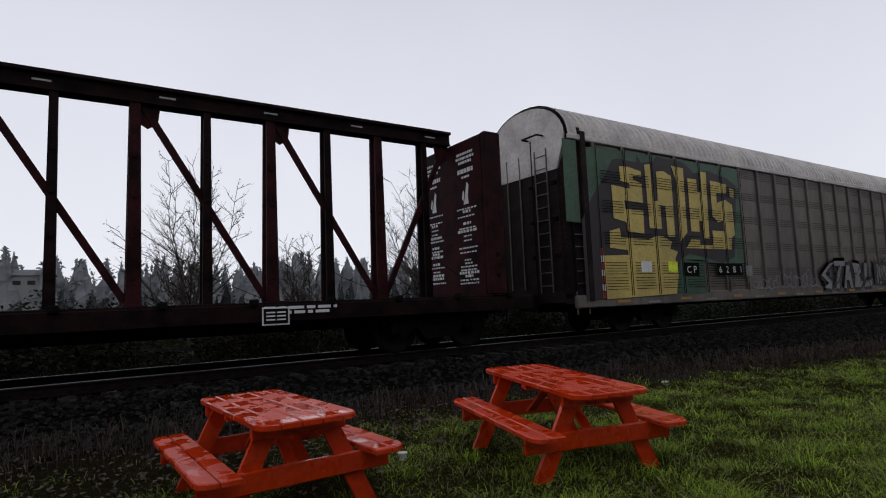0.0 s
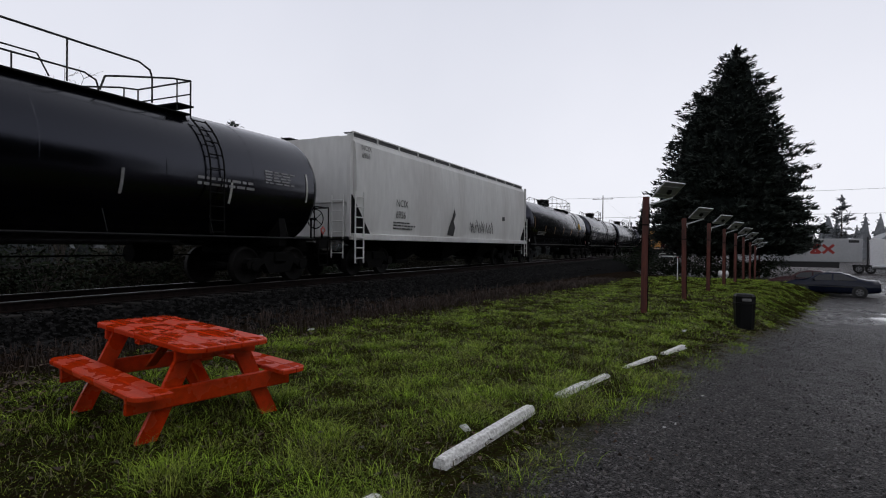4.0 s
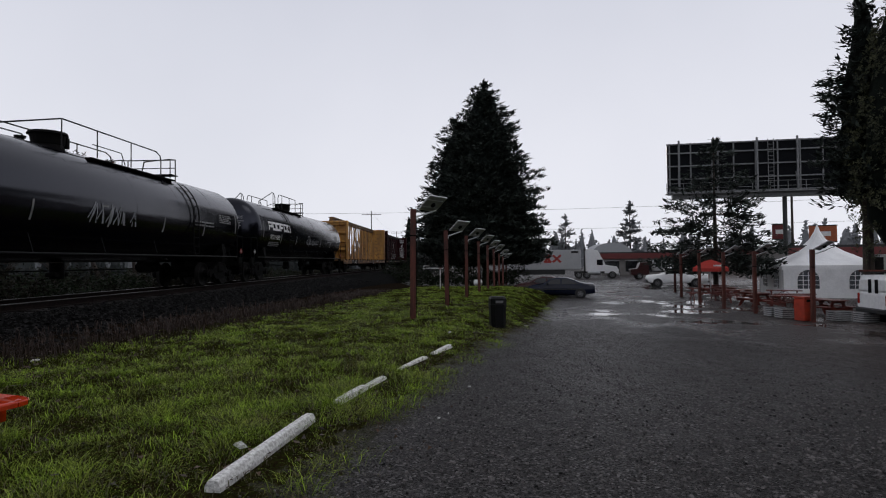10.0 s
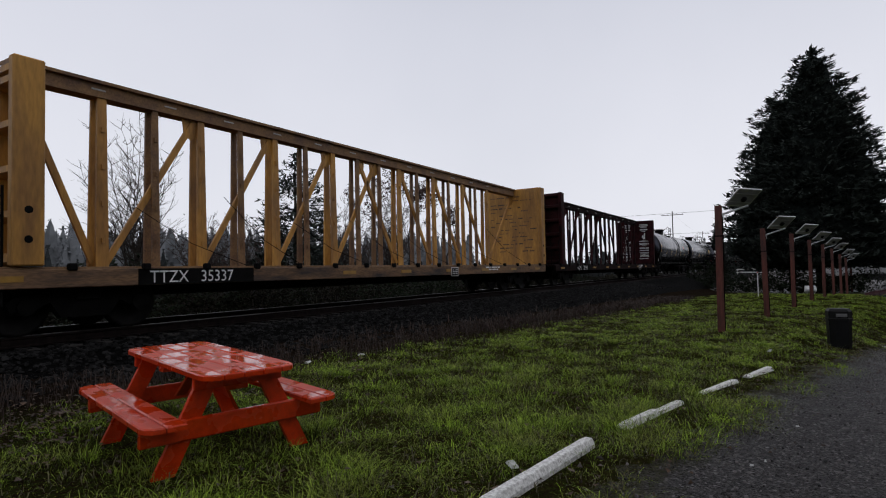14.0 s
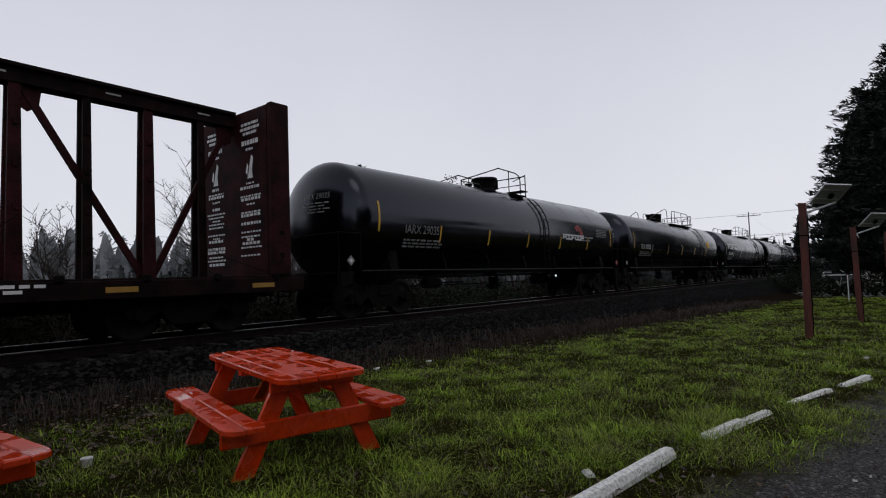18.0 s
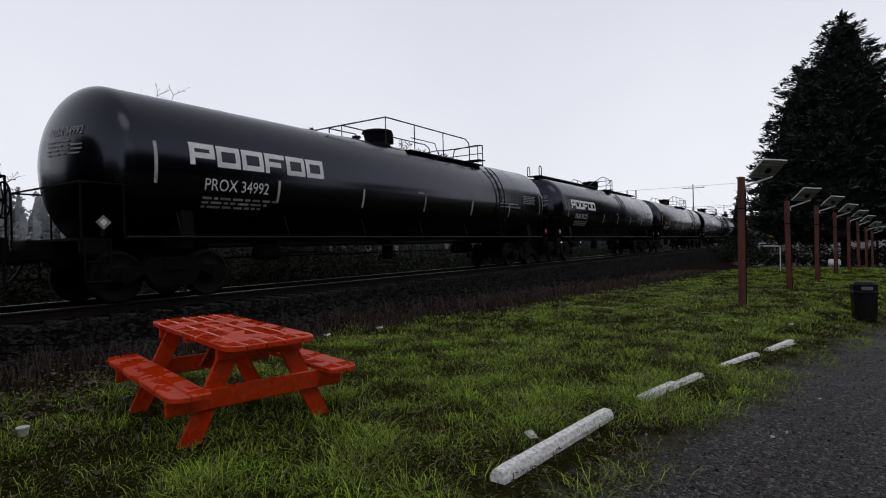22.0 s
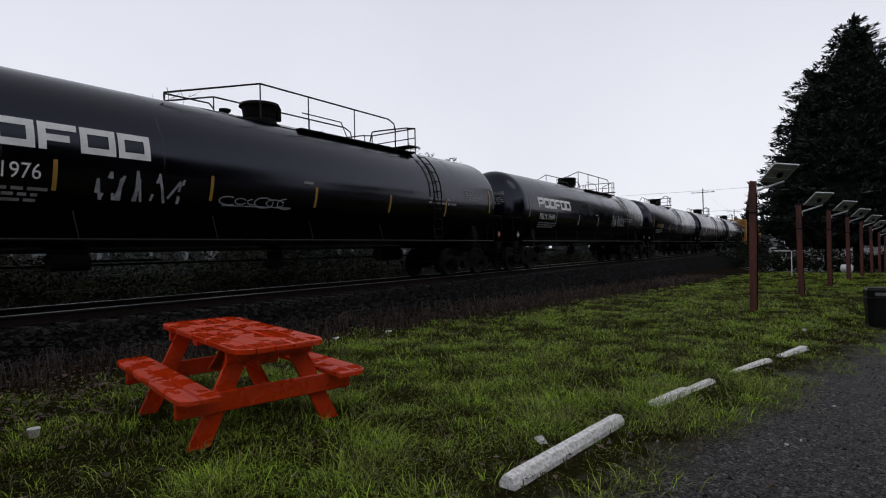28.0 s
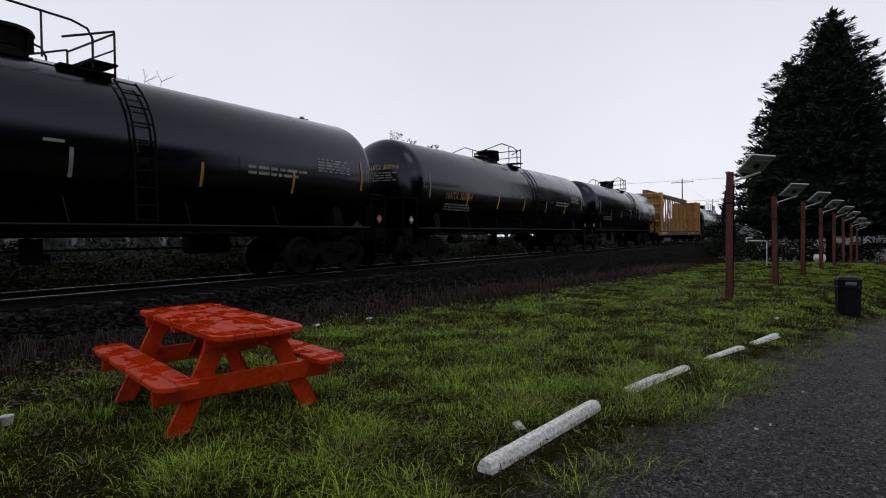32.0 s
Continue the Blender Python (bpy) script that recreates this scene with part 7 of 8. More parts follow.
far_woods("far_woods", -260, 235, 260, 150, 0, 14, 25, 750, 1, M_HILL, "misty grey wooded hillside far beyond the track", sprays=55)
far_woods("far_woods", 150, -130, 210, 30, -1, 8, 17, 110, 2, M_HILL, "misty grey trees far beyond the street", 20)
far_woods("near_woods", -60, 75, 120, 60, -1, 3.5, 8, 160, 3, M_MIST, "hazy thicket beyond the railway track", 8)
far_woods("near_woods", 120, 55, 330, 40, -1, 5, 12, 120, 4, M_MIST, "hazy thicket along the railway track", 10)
# unseen trees at -x, added so the tank heads reflect something dark
far_woods("near_woods", -46, -30, -62, 70, -.5, 9, 16, 130, 6, M_FIR, "added unseen dark trees that darken the tank heads", 5)
# the two far firs take M_HILL, so their haze is colour too
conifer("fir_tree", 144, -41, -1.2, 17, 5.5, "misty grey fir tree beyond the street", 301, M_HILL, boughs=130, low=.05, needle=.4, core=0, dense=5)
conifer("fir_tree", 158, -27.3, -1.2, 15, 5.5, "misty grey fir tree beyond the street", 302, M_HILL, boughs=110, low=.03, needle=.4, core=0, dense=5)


def far_building():
    t = thing("far_building", pose(-11, 186, 0), "long pale building on the misty hillside", "building")
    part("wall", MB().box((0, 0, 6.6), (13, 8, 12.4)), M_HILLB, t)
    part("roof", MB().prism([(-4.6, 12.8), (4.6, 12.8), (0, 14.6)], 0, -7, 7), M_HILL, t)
    for k in range(4):
        part("window", MB().box((-4.6 + 3.1 * k, -4.02, 10.9), (1.7, .1, 1.1)), M_MIST, t)


# wall colour greyed to stand for the haze in front of it
M_HILLB = mat("haze_grey_wall", (0.2, 0.205, 0.205), 0.9, var=0.05)
far_building()


def utility_pole(x, y, h, label, arm=1.2, z=-.5, arms=1):
    t = thing("utility_pole", pose(x, y, z), label, "utility pole", "utility poles along the street")
    part("pole", MB().cyl((0, 0, 0), (0, 0, h), .17, .11, n=8), M_BARK, t)
    for k in range(arms):
        cross = part("crossarm", MB().box((0, 0, h - .9 - k * 1.2), (.12, arm * 2, .14)), M_BARK, t)
        for s in (-.9, -.4, .4, .9):
            part("insulator", MB().cyl((0, s * arm, h - .83 - k * 1.2), (0, s * arm, h - .6 - k * 1.2), .05, n=6), M_GREYB, cross)
    return t


utility_pole(150, 25.5, 15.5, "wooden utility pole with a crossarm", 2.6)
utility_pole(240, 30.0, 15.0, "wooden utility pole with a crossarm", 2.4)
utility_pole(66.5, -37.5, 12.0, "wooden street utility pole beside the road", 1.4, -1.2)


def wires():
    for p, q, sag in (((82, 75, 9.8), (73, -62, 9.4), 1.4), ((82, 75, 6.6), (73, -62, 6.3), .9), ((150, 25.5, 14.7), (240, 30, 14.1), 1.2)):
        a, b = Vector(p), Vector(q)
        mb, n = MB(), 24
        ring = [[tuple(a.lerp(b, i / n) + Vector((dx, 0, dz - sag * 4 * (i / n) * (1 - i / n)))) for dx, dz in ((-.016, 0), (0, -.016), (.016, 0), (0, .016))] for i in range(n + 1)]
        solo("overhead_wire", mb.loft(ring), M_STEELG, "thin grey overhead wire across the street", "wire", "overhead wires")


utility_pole(82, 75, 11.6, "wooden utility pole with a crossarm", 1.4)
utility_pole(73, -62, 12.2, "wooden street utility pole beside the road", 1.4, -1.2)
wires()


# ---- fence and crossing beyond the track ----
def back_fence():
    t = thing("rail_fence", pose(0, 19.2, 0), "weathered grey post and rail fence behind the track", "fence")
    post = MB().box((0, 0, .45), (.13, .13, 1.3), bevel=.01).mesh("post", M_GWOOD)
    rail = MB().box((0, 0, 0), (2.98, .05, .13), bevel=.008).mesh("rail", M_GWOOD)
    for k in range(34):
        x = -14 + 3 * k
        part("post", post, None, t).location = (x, 0, ground_z(x, 19.2))
        for z in (.55, .95):
            part("rail", rail, None, t).location = (x + 1.5, -.09, ground_z(x, 19.2) + z)


M_GWOOD = mat("weathered_grey_timber", (0.028, 0.026, 0.024), 0.85, var=0.25, scale=3, obrand=0.3)
back_fence()


def crossing_rail():
    t = thing("white_barrier", pose(100, 0, -.3), "white painted barrier rail beside the level crossing", "barrier")
    for y in (3.5, 5.6, 7.7):
        part("post", MB().box((0, y, .5), (.14, .14, 1.2)), M_CONC, t)
    for z in (.5, .95):
        part("rail", MB().box((-.09, 5.6, z), (.05, 4.6, .16)), M_CONC, t)


crossing_rail()

# ---- vehicles ----
M_GLASS = mat("dark_car_glass", (0.012, 0.013, 0.015), 0.06, var=0.1)
M_TYRE = mat("tyre_rubber", (0.012, 0.012, 0.012), 0.8, var=0.2)
M_RIM = mat("alloy_rim", (0.22, 0.22, 0.225), 0.35, metal=0.6)
M_SILVER = mat("silver_car_paint", (0.36, 0.36, 0.365), 0.3, metal=0.35, var=0.05, coat=0.4)
M_CARW = mat("white_car_paint", (0.82, 0.82, 0.82), 0.35, var=0.05, coat=0.3)
M_NAVY = mat("navy_car_paint", (0.006, 0.009, 0.022), 0.16, var=0.1, spec=0.25)
M_DKRED = mat("dark_red_truck_paint", (0.04, 0.008, 0.008), 0.3, var=0.2, spec=0.3)
M_DPL = mat("dark_grey_plastic", (0.02, 0.02, 0.021), 0.6)
M_TAIL = mat("red_tail_lamp", (0.35, 0.02, 0.015), 0.25)
M_CLEAR = mat("clear_lamp", (0.6, 0.6, 0.6), 0.15)


def car_wheel(car, x, y, r=.33):
    w = part("wheel", MB().cyl((x, y - .1, r), (x, y + .1, r), r * .62, n=18), M_DPL, car)
    tyre = MB()
    n = 26
    prof = [(r * .66, -.1), (r * .95, -.11), (r, -.08), (r, .08), (r * .95, .11), (r * .66, .1)]
    tyre.loft([[(x + q * math.cos(6.2832 * i / n), y + s, r + q * math.sin(6.2832 * i / n)) for i in range(n)] for q, s in prof], True, True, False)
    part("tyre", tyre, M_TYRE, w)
    sy = .105 if y > 0 else -.105
    rim = MB().cyl((x, y + sy * .8, r), (x, y + sy, r), r * .62, r * .6, n=20)
    for k in range(5):
        a = 6.2832 * k / 5
        hole = MB().cyl((x + r * .4 * math.cos(a), y + sy * .9, r + r * .4 * math.sin(a)), (x + r * .4 * math.cos(a), y + sy * 1.04, r + r * .4 * math.sin(a)), r * .15, n=8)
        part("rim_slot", hole, M_DPL, w)
    part("rim", rim, M_RIM, w)


def body_loft(low, high, half, tumble=.1, belt=None):
    """A car body from a side outline: pairs (x, z) for the lower and the upper line at the same x."""
    rings = []
    for (x, z0), (_, z1) in zip(low, high):
        b = min(z1, belt) if belt else z1
        t = tumble * max(0, z1 - b)
        k = half
        ring = [(x, -k + .06, z0), (x, -k, z0 + .12), (x, -k, (z0 + b) / 2), (x, -k + .02, b), (x, -k + .03 + t, z1 - .06), (x, -k + .16 + t, z1),
                (x, k - .16 - t, z1), (x, k - .03 - t, z1 - .06), (x, k - .02, b), (x, k, (z0 + b) / 2), (x, k, z0 + .12), (x, k - .06, z0)]
        rings.append(ring)
    return MB().loft(rings, True)


def side_glass(car, pts, half, name="window"):
    for s in (-1, 1):
        mb = MB().add([(x, s * (half - i), z) for x, i, z in pts], [tuple(range(len(pts)))])
        part(name, mb, M_GLASS, car)


def arch(car, x, r, half):
    for s in (-1, 1):
        part("wheel_arch", MB().cyl((x, s * (half + .004), r), (x, s * (half - .12), r), r + .07, n=22), M_DPL, car)


def suv(m):
    c = thing("suv_car", m, "silver compact SUV with spare wheel on its rear door", "car")
    h = .87
    xs = [-2.15, -2.12, -1.9, -1.3, -.3, .6, .95, 1.25, 1.8, 2.1, 2.2]
    lo = [.42, .30, .24, .22, .22, .22, .22, .22, .24, .32, .45]
    hi = [1.0, 1.45, 1.62, 1.68, 1.68, 1.60, 1.36, 1.12, 1.02, .86, .70]
    part("body", body_loft(list(zip(xs, lo)), list(zip(xs, hi)), h, .28, 1.02), M_SILVER, c)
    part("lower_cladding", body_loft([(x, z - .01) for x, z in zip(xs, lo)], [(x, min(z + .25, .55)) for x, z in zip(xs, lo)], h + .012), M_DPL, c)
    side_glass(c, [(-1.95, .05, 1.1), (-1.15, .03, 1.08), (-1.15, .14, 1.52), (-1.75, .14, 1.5)], h + .012)
    side_glass(c, [(-1.05, .03, 1.08), (-.1, .03, 1.07), (-.1, .15, 1.55), (-1.0, .14, 1.54)], h + .012)
    side_glass(c, [(-.02, .03, 1.07), (.95, .03, 1.06), (.55, .14, 1.5), (-.02, .15, 1.55)], h + .012)
    part("windscreen", MB().add([(1.18, -.66, 1.14), (1.18, .66, 1.14), (.62, .6, 1.57), (.62, -.6, 1.57)], [(0, 1, 2, 3)]), M_GLASS, c)
    part("rear_window", MB().add([(-2.125, -.62, 1.1), (-2.125, .62, 1.1), (-1.98, .56, 1.52), (-1.98, -.56, 1.52)], [(0, 1, 2, 3)]), M_GLASS, c)
    sp = part("spare_wheel", MB().cyl((-2.14, .05, .92), (-2.34, .05, .92), .33, n=22), M_TYRE, c)
    part("spare_rim", MB().cyl((-2.335, .05, .92), (-2.35, .05, .92), .19, n=14), M_RIM, sp)
    for s in (-1, 1):
        part("tail_lamp", MB().box((-2.03, s * (h - .1), 1.18), (.12, .16, .62), bevel=.03), M_TAIL, c)
        part("headlamp", MB().box((2.1, s * .62, .78), (.12, .34, .16), bevel=.03), M_CLEAR, c)
        part("roof_rail", MB().tube([(-1.7, s * .62, 1.68), (-1.6, s * .62, 1.74), (.2, s * .62, 1.74), (.3, s * .62, 1.66)], .018), M_DPL, c)
        part("mirror", MB().box((.75, s * (h + .1), 1.08), (.12, .2, .14), bevel=.03), M_DPL, c)
        part("side_strip", MB().box((0, s * (h + .006), .72), (1.9, .012, .08)), M_DPL, c)
        for x in (-.65, .3):
            part("door_handle", MB().box((x, s * (h + .012), .96), (.16, .02, .035)), M_DPL, c)
    part("rear_bumper", MB().box((-2.16, 0, .48), (.16, 1.66, .24), bevel=.05), M_DPL, c)
    part("front_bumper", MB().box((2.18, 0, .45), (.18, 1.66, .28), bevel=.06), M_DPL, c)
    for x in (-1.32, 1.3):
        arch(c, x, .34, h)
        for s in (-1, 1):
            car_wheel(c, x, s * (h - .1), .34)
    return c


def pickup(m, label, canopy=True):
    c = thing("pickup_truck", m, label, "pickup")
    h = .93
    xs = [-2.7, -2.6, -1.0, -.95, -.85, .3, .6, 1.15, 1.25, 2.2, 2.5, 2.6]
    lo = [.5, .42, .38, .36, .36, .36, .36, .36, .36, .38, .45, .55]
    hi = [1.18, 1.2, 1.2, 1.24, 1.80, 1.84, 1.78, 1.3, 1.2, 1.12, 1.04, .8]
    part("body", body_loft(list(zip(xs, lo)), list(zip(xs, hi)), h, .22, 1.15), M_CARW, c)
    side_glass(c, [(-.75, .05, 1.24), (.1, .05, 1.24), (.1, .15, 1.7), (-.72, .15, 1.7)], h + .014)
    side_glass(c, [(.16, .05, 1.24), (1.0, .05, 1.22), (.62, .14, 1.66), (.16, .15, 1.7)], h + .014)
    part("windscreen", MB().add([(1.2, -.7, 1.24), (1.2, .7, 1.24), (.78, .62, 1.68), (.78, -.62, 1.68)], [(0, 1, 2, 3)]), M_GLASS, c)
    if canopy:
        cn = part("canopy", body_loft([(-2.66, 1.18), (-2.6, 1.18), (-.55, 1.18), (-.5, 1.18)], [(-2.66, 1.7), (-2.55, 1.9), (-.6, 1.9), (-.5, 1.8)], h, .12, 1.3), M_CARW, c)
        for s in (-1, 1):
            part("canopy_window", MB().add([(-2.2, s * (h + .006 - .02), 1.36), (-.8, s * (h + .006 - .02), 1.36), (-.8, s * (h - .035), 1.68), (-2.2, s * (h - .035), 1.68)], [(0, 1, 2, 3)]), M_GLASS, cn)
            part("rear_light_window", MB().box((-2.665, s * .2, 1.42), (.02, .2, .62), bevel=.05), M_GLASS, cn)
        rk = MB().box((-1.5, -.6, 2.02), (2.6, .05, .05)).box((-1.5, .6, 2.02), (2.6, .05, .05))
        for x in (-2.4, -1.5, -.7):
            rk.box((x, 0, 2.0), (.05, 1.5, .05))
            for s in (-.6, .6):
                rk.box((x, s, 1.95), (.05, .05, .12))
        part("roof_rack", rk, M_DPL, c)
        part("ladder", MB().box((-1.4, .15, 2.07), (3.0, .06, .06)).box((-1.4, .45, 2.07), (3.0, .06, .06)), M_POST, c, "rusty brown ladder")
    part("tailgate", MB().box((-2.705, 0, .86), (.03, 1.5, .56), bevel=.02), M_CARW, c)
    part("rear_bumper", MB().box((-2.75, 0, .5), (.16, 1.8, .2), bevel=.04), M_DPL, c)
    part("front_bumper", MB().box((2.6, 0, .55), (.16, 1.8, .26), bevel=.04), M_DPL, c)
    for s in (-1, 1):
        part("tail_lamp", MB().box((-2.7, s * .84, .95), (.06, .12, .42), bevel=.02), M_TAIL, c)
        part("headlamp", MB().box((2.5, s * .68, .9), (.1, .36, .18), bevel=.03), M_CLEAR, c)
        part("mirror", MB().box((.95, s * (h + .12), 1.25), (.12, .22, .18), bevel=.03), M_DPL, c)
    for x in (-1.65, 1.7):
        arch(c, x, .37, h)
        for s in (-1, 1):
            car_wheel(c, x, s * (h - .1), .37)
    return c


def sedan(m, label, paint=None):
    c = thing("sedan_car", m, label, "car", "dark saloon cars parked beyond the lawn")
    h = .86
    xs = [-2.35, -2.25, -1.7, -1.15, -.5, .2, .7, 1.15, 1.9, 2.25, 2.35]
    lo = [.42, .32, .24, .22, .22, .22, .22, .22, .24, .3, .42]
    hi = [.82, .98, 1.0, 1.12, 1.40, 1.42, 1.28, 1.0, .88, .76, .62]
    part("body", body_loft(list(zip(xs, lo)), list(zip(xs, hi)), h, .35, .92), paint or M_NAVY, c)
    side_glass(c, [(-1.3, .05, .98), (-.15, .03, .96), (-.15, .19, 1.33), (-.55, .18, 1.32)], h + .012)
    side_glass(c, [(-.07, .03, .96), (.95, .03, .95), (.55, .17, 1.25), (-.07, .19, 1.33)], h + .012)
    part("windscreen", MB().add([(1.08, -.66, 1.03), (1.08, .66, 1.03), (.62, .58, 1.31), (.62, -.58, 1.31)], [(0, 1, 2, 3)]), M_GLASS, c)
    part("rear_window", MB().add([(-1.35, -.62, 1.08), (-1.35, .62, 1.08), (-.75, .56, 1.32), (-.75, -.56, 1.32)], [(0, 1, 2, 3)]), M_GLASS, c)
    for s in (-1, 1):
        part("headlamp", MB().box((2.2, s * .6, .66), (.16, .36, .13), bevel=.03), M_CLEAR, c)
        part("tail_lamp", MB().box((-2.28, s * .62, .8), (.08, .34, .14), bevel=.02), M_TAIL, c)
        part("mirror", MB().box((.8, s * (h + .1), .99), (.12, .18, .12), bevel=.03), paint or M_NAVY, c)
        part("side_strip", MB().box((0, s * (h + .006), .6), (2.4, .012, .05)), M_DPL, c)
    part("front_bumper", MB().box((2.32, 0, .42), (.12, 1.6, .22), bevel=.05), paint or M_NAVY, c)
    part("rear_bumper", MB().box((-2.32, 0, .46), (.12, 1.6, .22), bevel=.05), paint or M_NAVY, c)
    for x in (-1.4, 1.4):
        arch(c, x, .31, h)
        for s in (-1, 1):
            car_wheel(c, x, s * (h - .1), .31)
    return c


def semi_truck(m):
    c = thing("semi_truck", m, "white tractor unit with a long pale grey box trailer", "truck")
    tr = part("trailer", MB().box((-7.4, 0, 2.65), (13.6, 2.55, 2.75), bevel=.04), M_TRAIL, c)
    part("skirt", MB().box((-6.5, -1.2, .95), (7.5, .05, .7)), M_DPL, tr)
    mk = MB()
    for u, w in ((-5.6, 1.0), (-4.4, 1.1)):
        for s in (0, 1):
            put_stroke(mk, [(u, 2.3 if s else 3.3), (u + w, 3.3 if s else 2.3)], .3, on_wall(-1.285))
            if w < 1.05:
                put_stroke(mk, [(u, 2.35 + s * .9), (u + w * .9, 2.35 + s * .9)], .28, on_wall(-1.287))
    part("trailer_mark", mk, M_REDL, tr, "red painted mark in plain shapes")
    nm = MB()
    put_rect(nm, -1.9, 3.55, -.9, 3.85, on_wall(-1.285), 1, 1)
    part("small_mark", nm, M_INK, tr)
    part("chassis", MB().box((1.6, 0, .85), (6.2, .9, .3)), M_DPL, c)
    cab = MB().prism([(.1, 1.0), (2.6, 1.0), (2.75, 1.7), (2.3, 2.7), (1.7, 3.9), (.6, 4.1), (.1, 3.9)], 1, -1.2, 1.2)
    cb = part("cab", cab, M_CARW, c)
    part("hood", MB().prism([(2.6, .75), (4.4, .65), (4.5, 1.2), (4.2, 1.65), (2.7, 1.9)], 1, -1.0, 1.0), M_CARW, c)
    part("side_window", MB().box((1.95, -1.205, 2.25), (.8, .02, .75), bevel=.02), M_GLASS, cb)
    part("windscreen", MB().add([(2.74, -1.0, 1.95), (2.74, 1.0, 1.95), (2.37, 1.0, 2.75), (2.37, -1.0, 2.75)], [(0, 1, 2, 3)]), M_GLASS, cb)
    part("fuel_tank", MB().cyl((.3, -1.0, .85), (2.0, -1.0, .85), .33, n=16), M_ALU, c, "bright metal fuel tank")
    part("exhaust_stack", MB().cyl((-.1, -1.0, 1.0), (-.1, -1.0, 4.2), .09, n=8), M_DPL, c)
    part("bumper", MB().box((4.5, 0, .6), (.2, 2.2, .35), bevel=.05), M_ALU, c)
    for x in (3.6, .2, -.9, -11.6, -12.8):
        for y in (-1.1, 1.1):
            car_wheel(c, x, y, .5)
    return c


M_TRAIL = mat("trailer_grey_white", (0.42, 0.425, 0.43), 0.5, var=0.05, scale=0.5)
suv(pose(18.7, -17.3, -1.2, 0, 0, -97))
pickup(pose(22.4, -18.6, -1.2, 0, 0, -93), "white pickup truck with a canopy and roof rack")
sedan(pose(39.7, -6.5, -1.2, 0, 0, 77), "dark navy saloon car parked beside the lawn")
sedan(pose(42.6, -5.9, -1.2, 0, 0, 78), "dark red saloon car parked beside a navy one", M_DKRED)
semi_truck(pose(80, -16.5, -1.2, 0, 0, -99))
pickup(pose(54, -19.6, -1.2, 0, 0, 80), "white pickup truck crossing the wet street", False)


def flatbed_truck(m):
    c = thing("flatbed_truck", m, "dark old stake truck with pale load beside the street", "truck")
    cb = part("cab", MB().prism([(1.2, .6), (3.4, .6), (3.5, 1.3), (2.6, 1.45), (2.3, 2.2), (1.3, 2.25)], 1, -.95, .95), M_DKRED, c)
    part("side_window", MB().box((1.85, -.955, 1.8), (.7, .02, .5), bevel=.02), M_GLASS, cb)
    part("bed", MB().box((-1.2, 0, 1.0), (4.6, 2.1, .16)), M_DPL, c)
    part("load", MB().box((-1.2, 0, 1.75), (3.6, 1.8, 1.3), bevel=.08), M_TRAIL, c, "pale boxy load")
    for k in range(6):
        part("stake", MB().box((-3.4 + .88 * k, -1.06, 1.55), (.07, .05, 1.0)), M_DPL, c)
    for z in (1.35, 1.8):
        part("side_board", MB().box((-1.2, -1.1, z), (4.6, .03, .16)), M_DPL, c)
    for x in (2.4, -2.2):
        for y in (-.9, .9):
            car_wheel(c, x, y, .42)


flatbed_truck(pose(74, -24.6, -1.2, 0, 0, 82))


# ---- the terrace: tent, tables, posts ----
def tent(x, y, big, rise=2.25):
    t = thing("party_tent", pose(x, y, -1.2, 0, 0, -14), "white peaked party tent with arched windows", "tent")
    w, e = 3.0 * big, 2.15 * big
    n = 24

    def ring(u, z):
        out = []
        for i in range(n):
            a = 6.2832 * i / n + .785
            q = max(abs(math.cos(a)), abs(math.sin(a)))
            k = (w / q) * (1 - u) + .04 * u
            out.append((math.cos(a) * k, math.sin(a) * k, z))
        return out
    prof = [(0, e), (.15, e + .22), (.35, e + .19 * rise), (.55, e + .31 * rise), (.72, e + .45 * rise), (.86, e + .63 * rise), (.95, e + .82 * rise), (1, e + rise)]
    part("roof", MB().loft([ring(u, z) for u, z in prof], True), M_TENT, t)
    part("valance", MB().loft([ring(0, e), ring(-.006, e - .28)], False, True, False), M_TENT, t)
    for k in range(4):
        a = k * math.pi / 2
        tf = Matrix.Rotation(a, 4, "Z")
        wl_ = part("wall", MB().box((w - .04, 0, e / 2), (.03, 2 * w - .1, e), tf), M_TENT, t)
        for s in (-1.45, 1.45):
            pts = [(w - .015 + .006, s - .62, .6), (w - .009, s + .62, .6)] + [(w - .009, s + .62 * math.cos(q), 1.2 + .62 * math.sin(q)) for q in np.linspace(0, math.pi, 9)]
            pn = part("window", MB().add(pts, [tuple(range(len(pts)))], False, tf), M_TWIN, wl_)
            gr = MB()
            for d in (-.3, 0, .3):
                gr.box((w, s + d, 1.15), (.012, .035, 1.1), tf)
            for z in (.85, 1.15, 1.45):
                gr.box((w, s, z), (.012, 1.2, .035), tf)
            part("glazing_bar", gr, M_TENT, pn)
        part("pole", MB().cyl((w - .05, w - .05, 0), (w - .05, w - .05, e), .04, n=8, tf=tf), M_ALU, t)
    return t


M_TENT = mat("white_tent_cloth", (0.93, 0.93, 0.93), 0.8, var=0.05, scale=1.2, bump=0.1, bscale=2.5)
M_TWIN = mat("tent_window_film", (0.12, 0.13, 0.14), 0.2, var=0.2)
tent(39.6, -24.1, .98)
tent(46.6, -28.3, 1.0, 3.1)

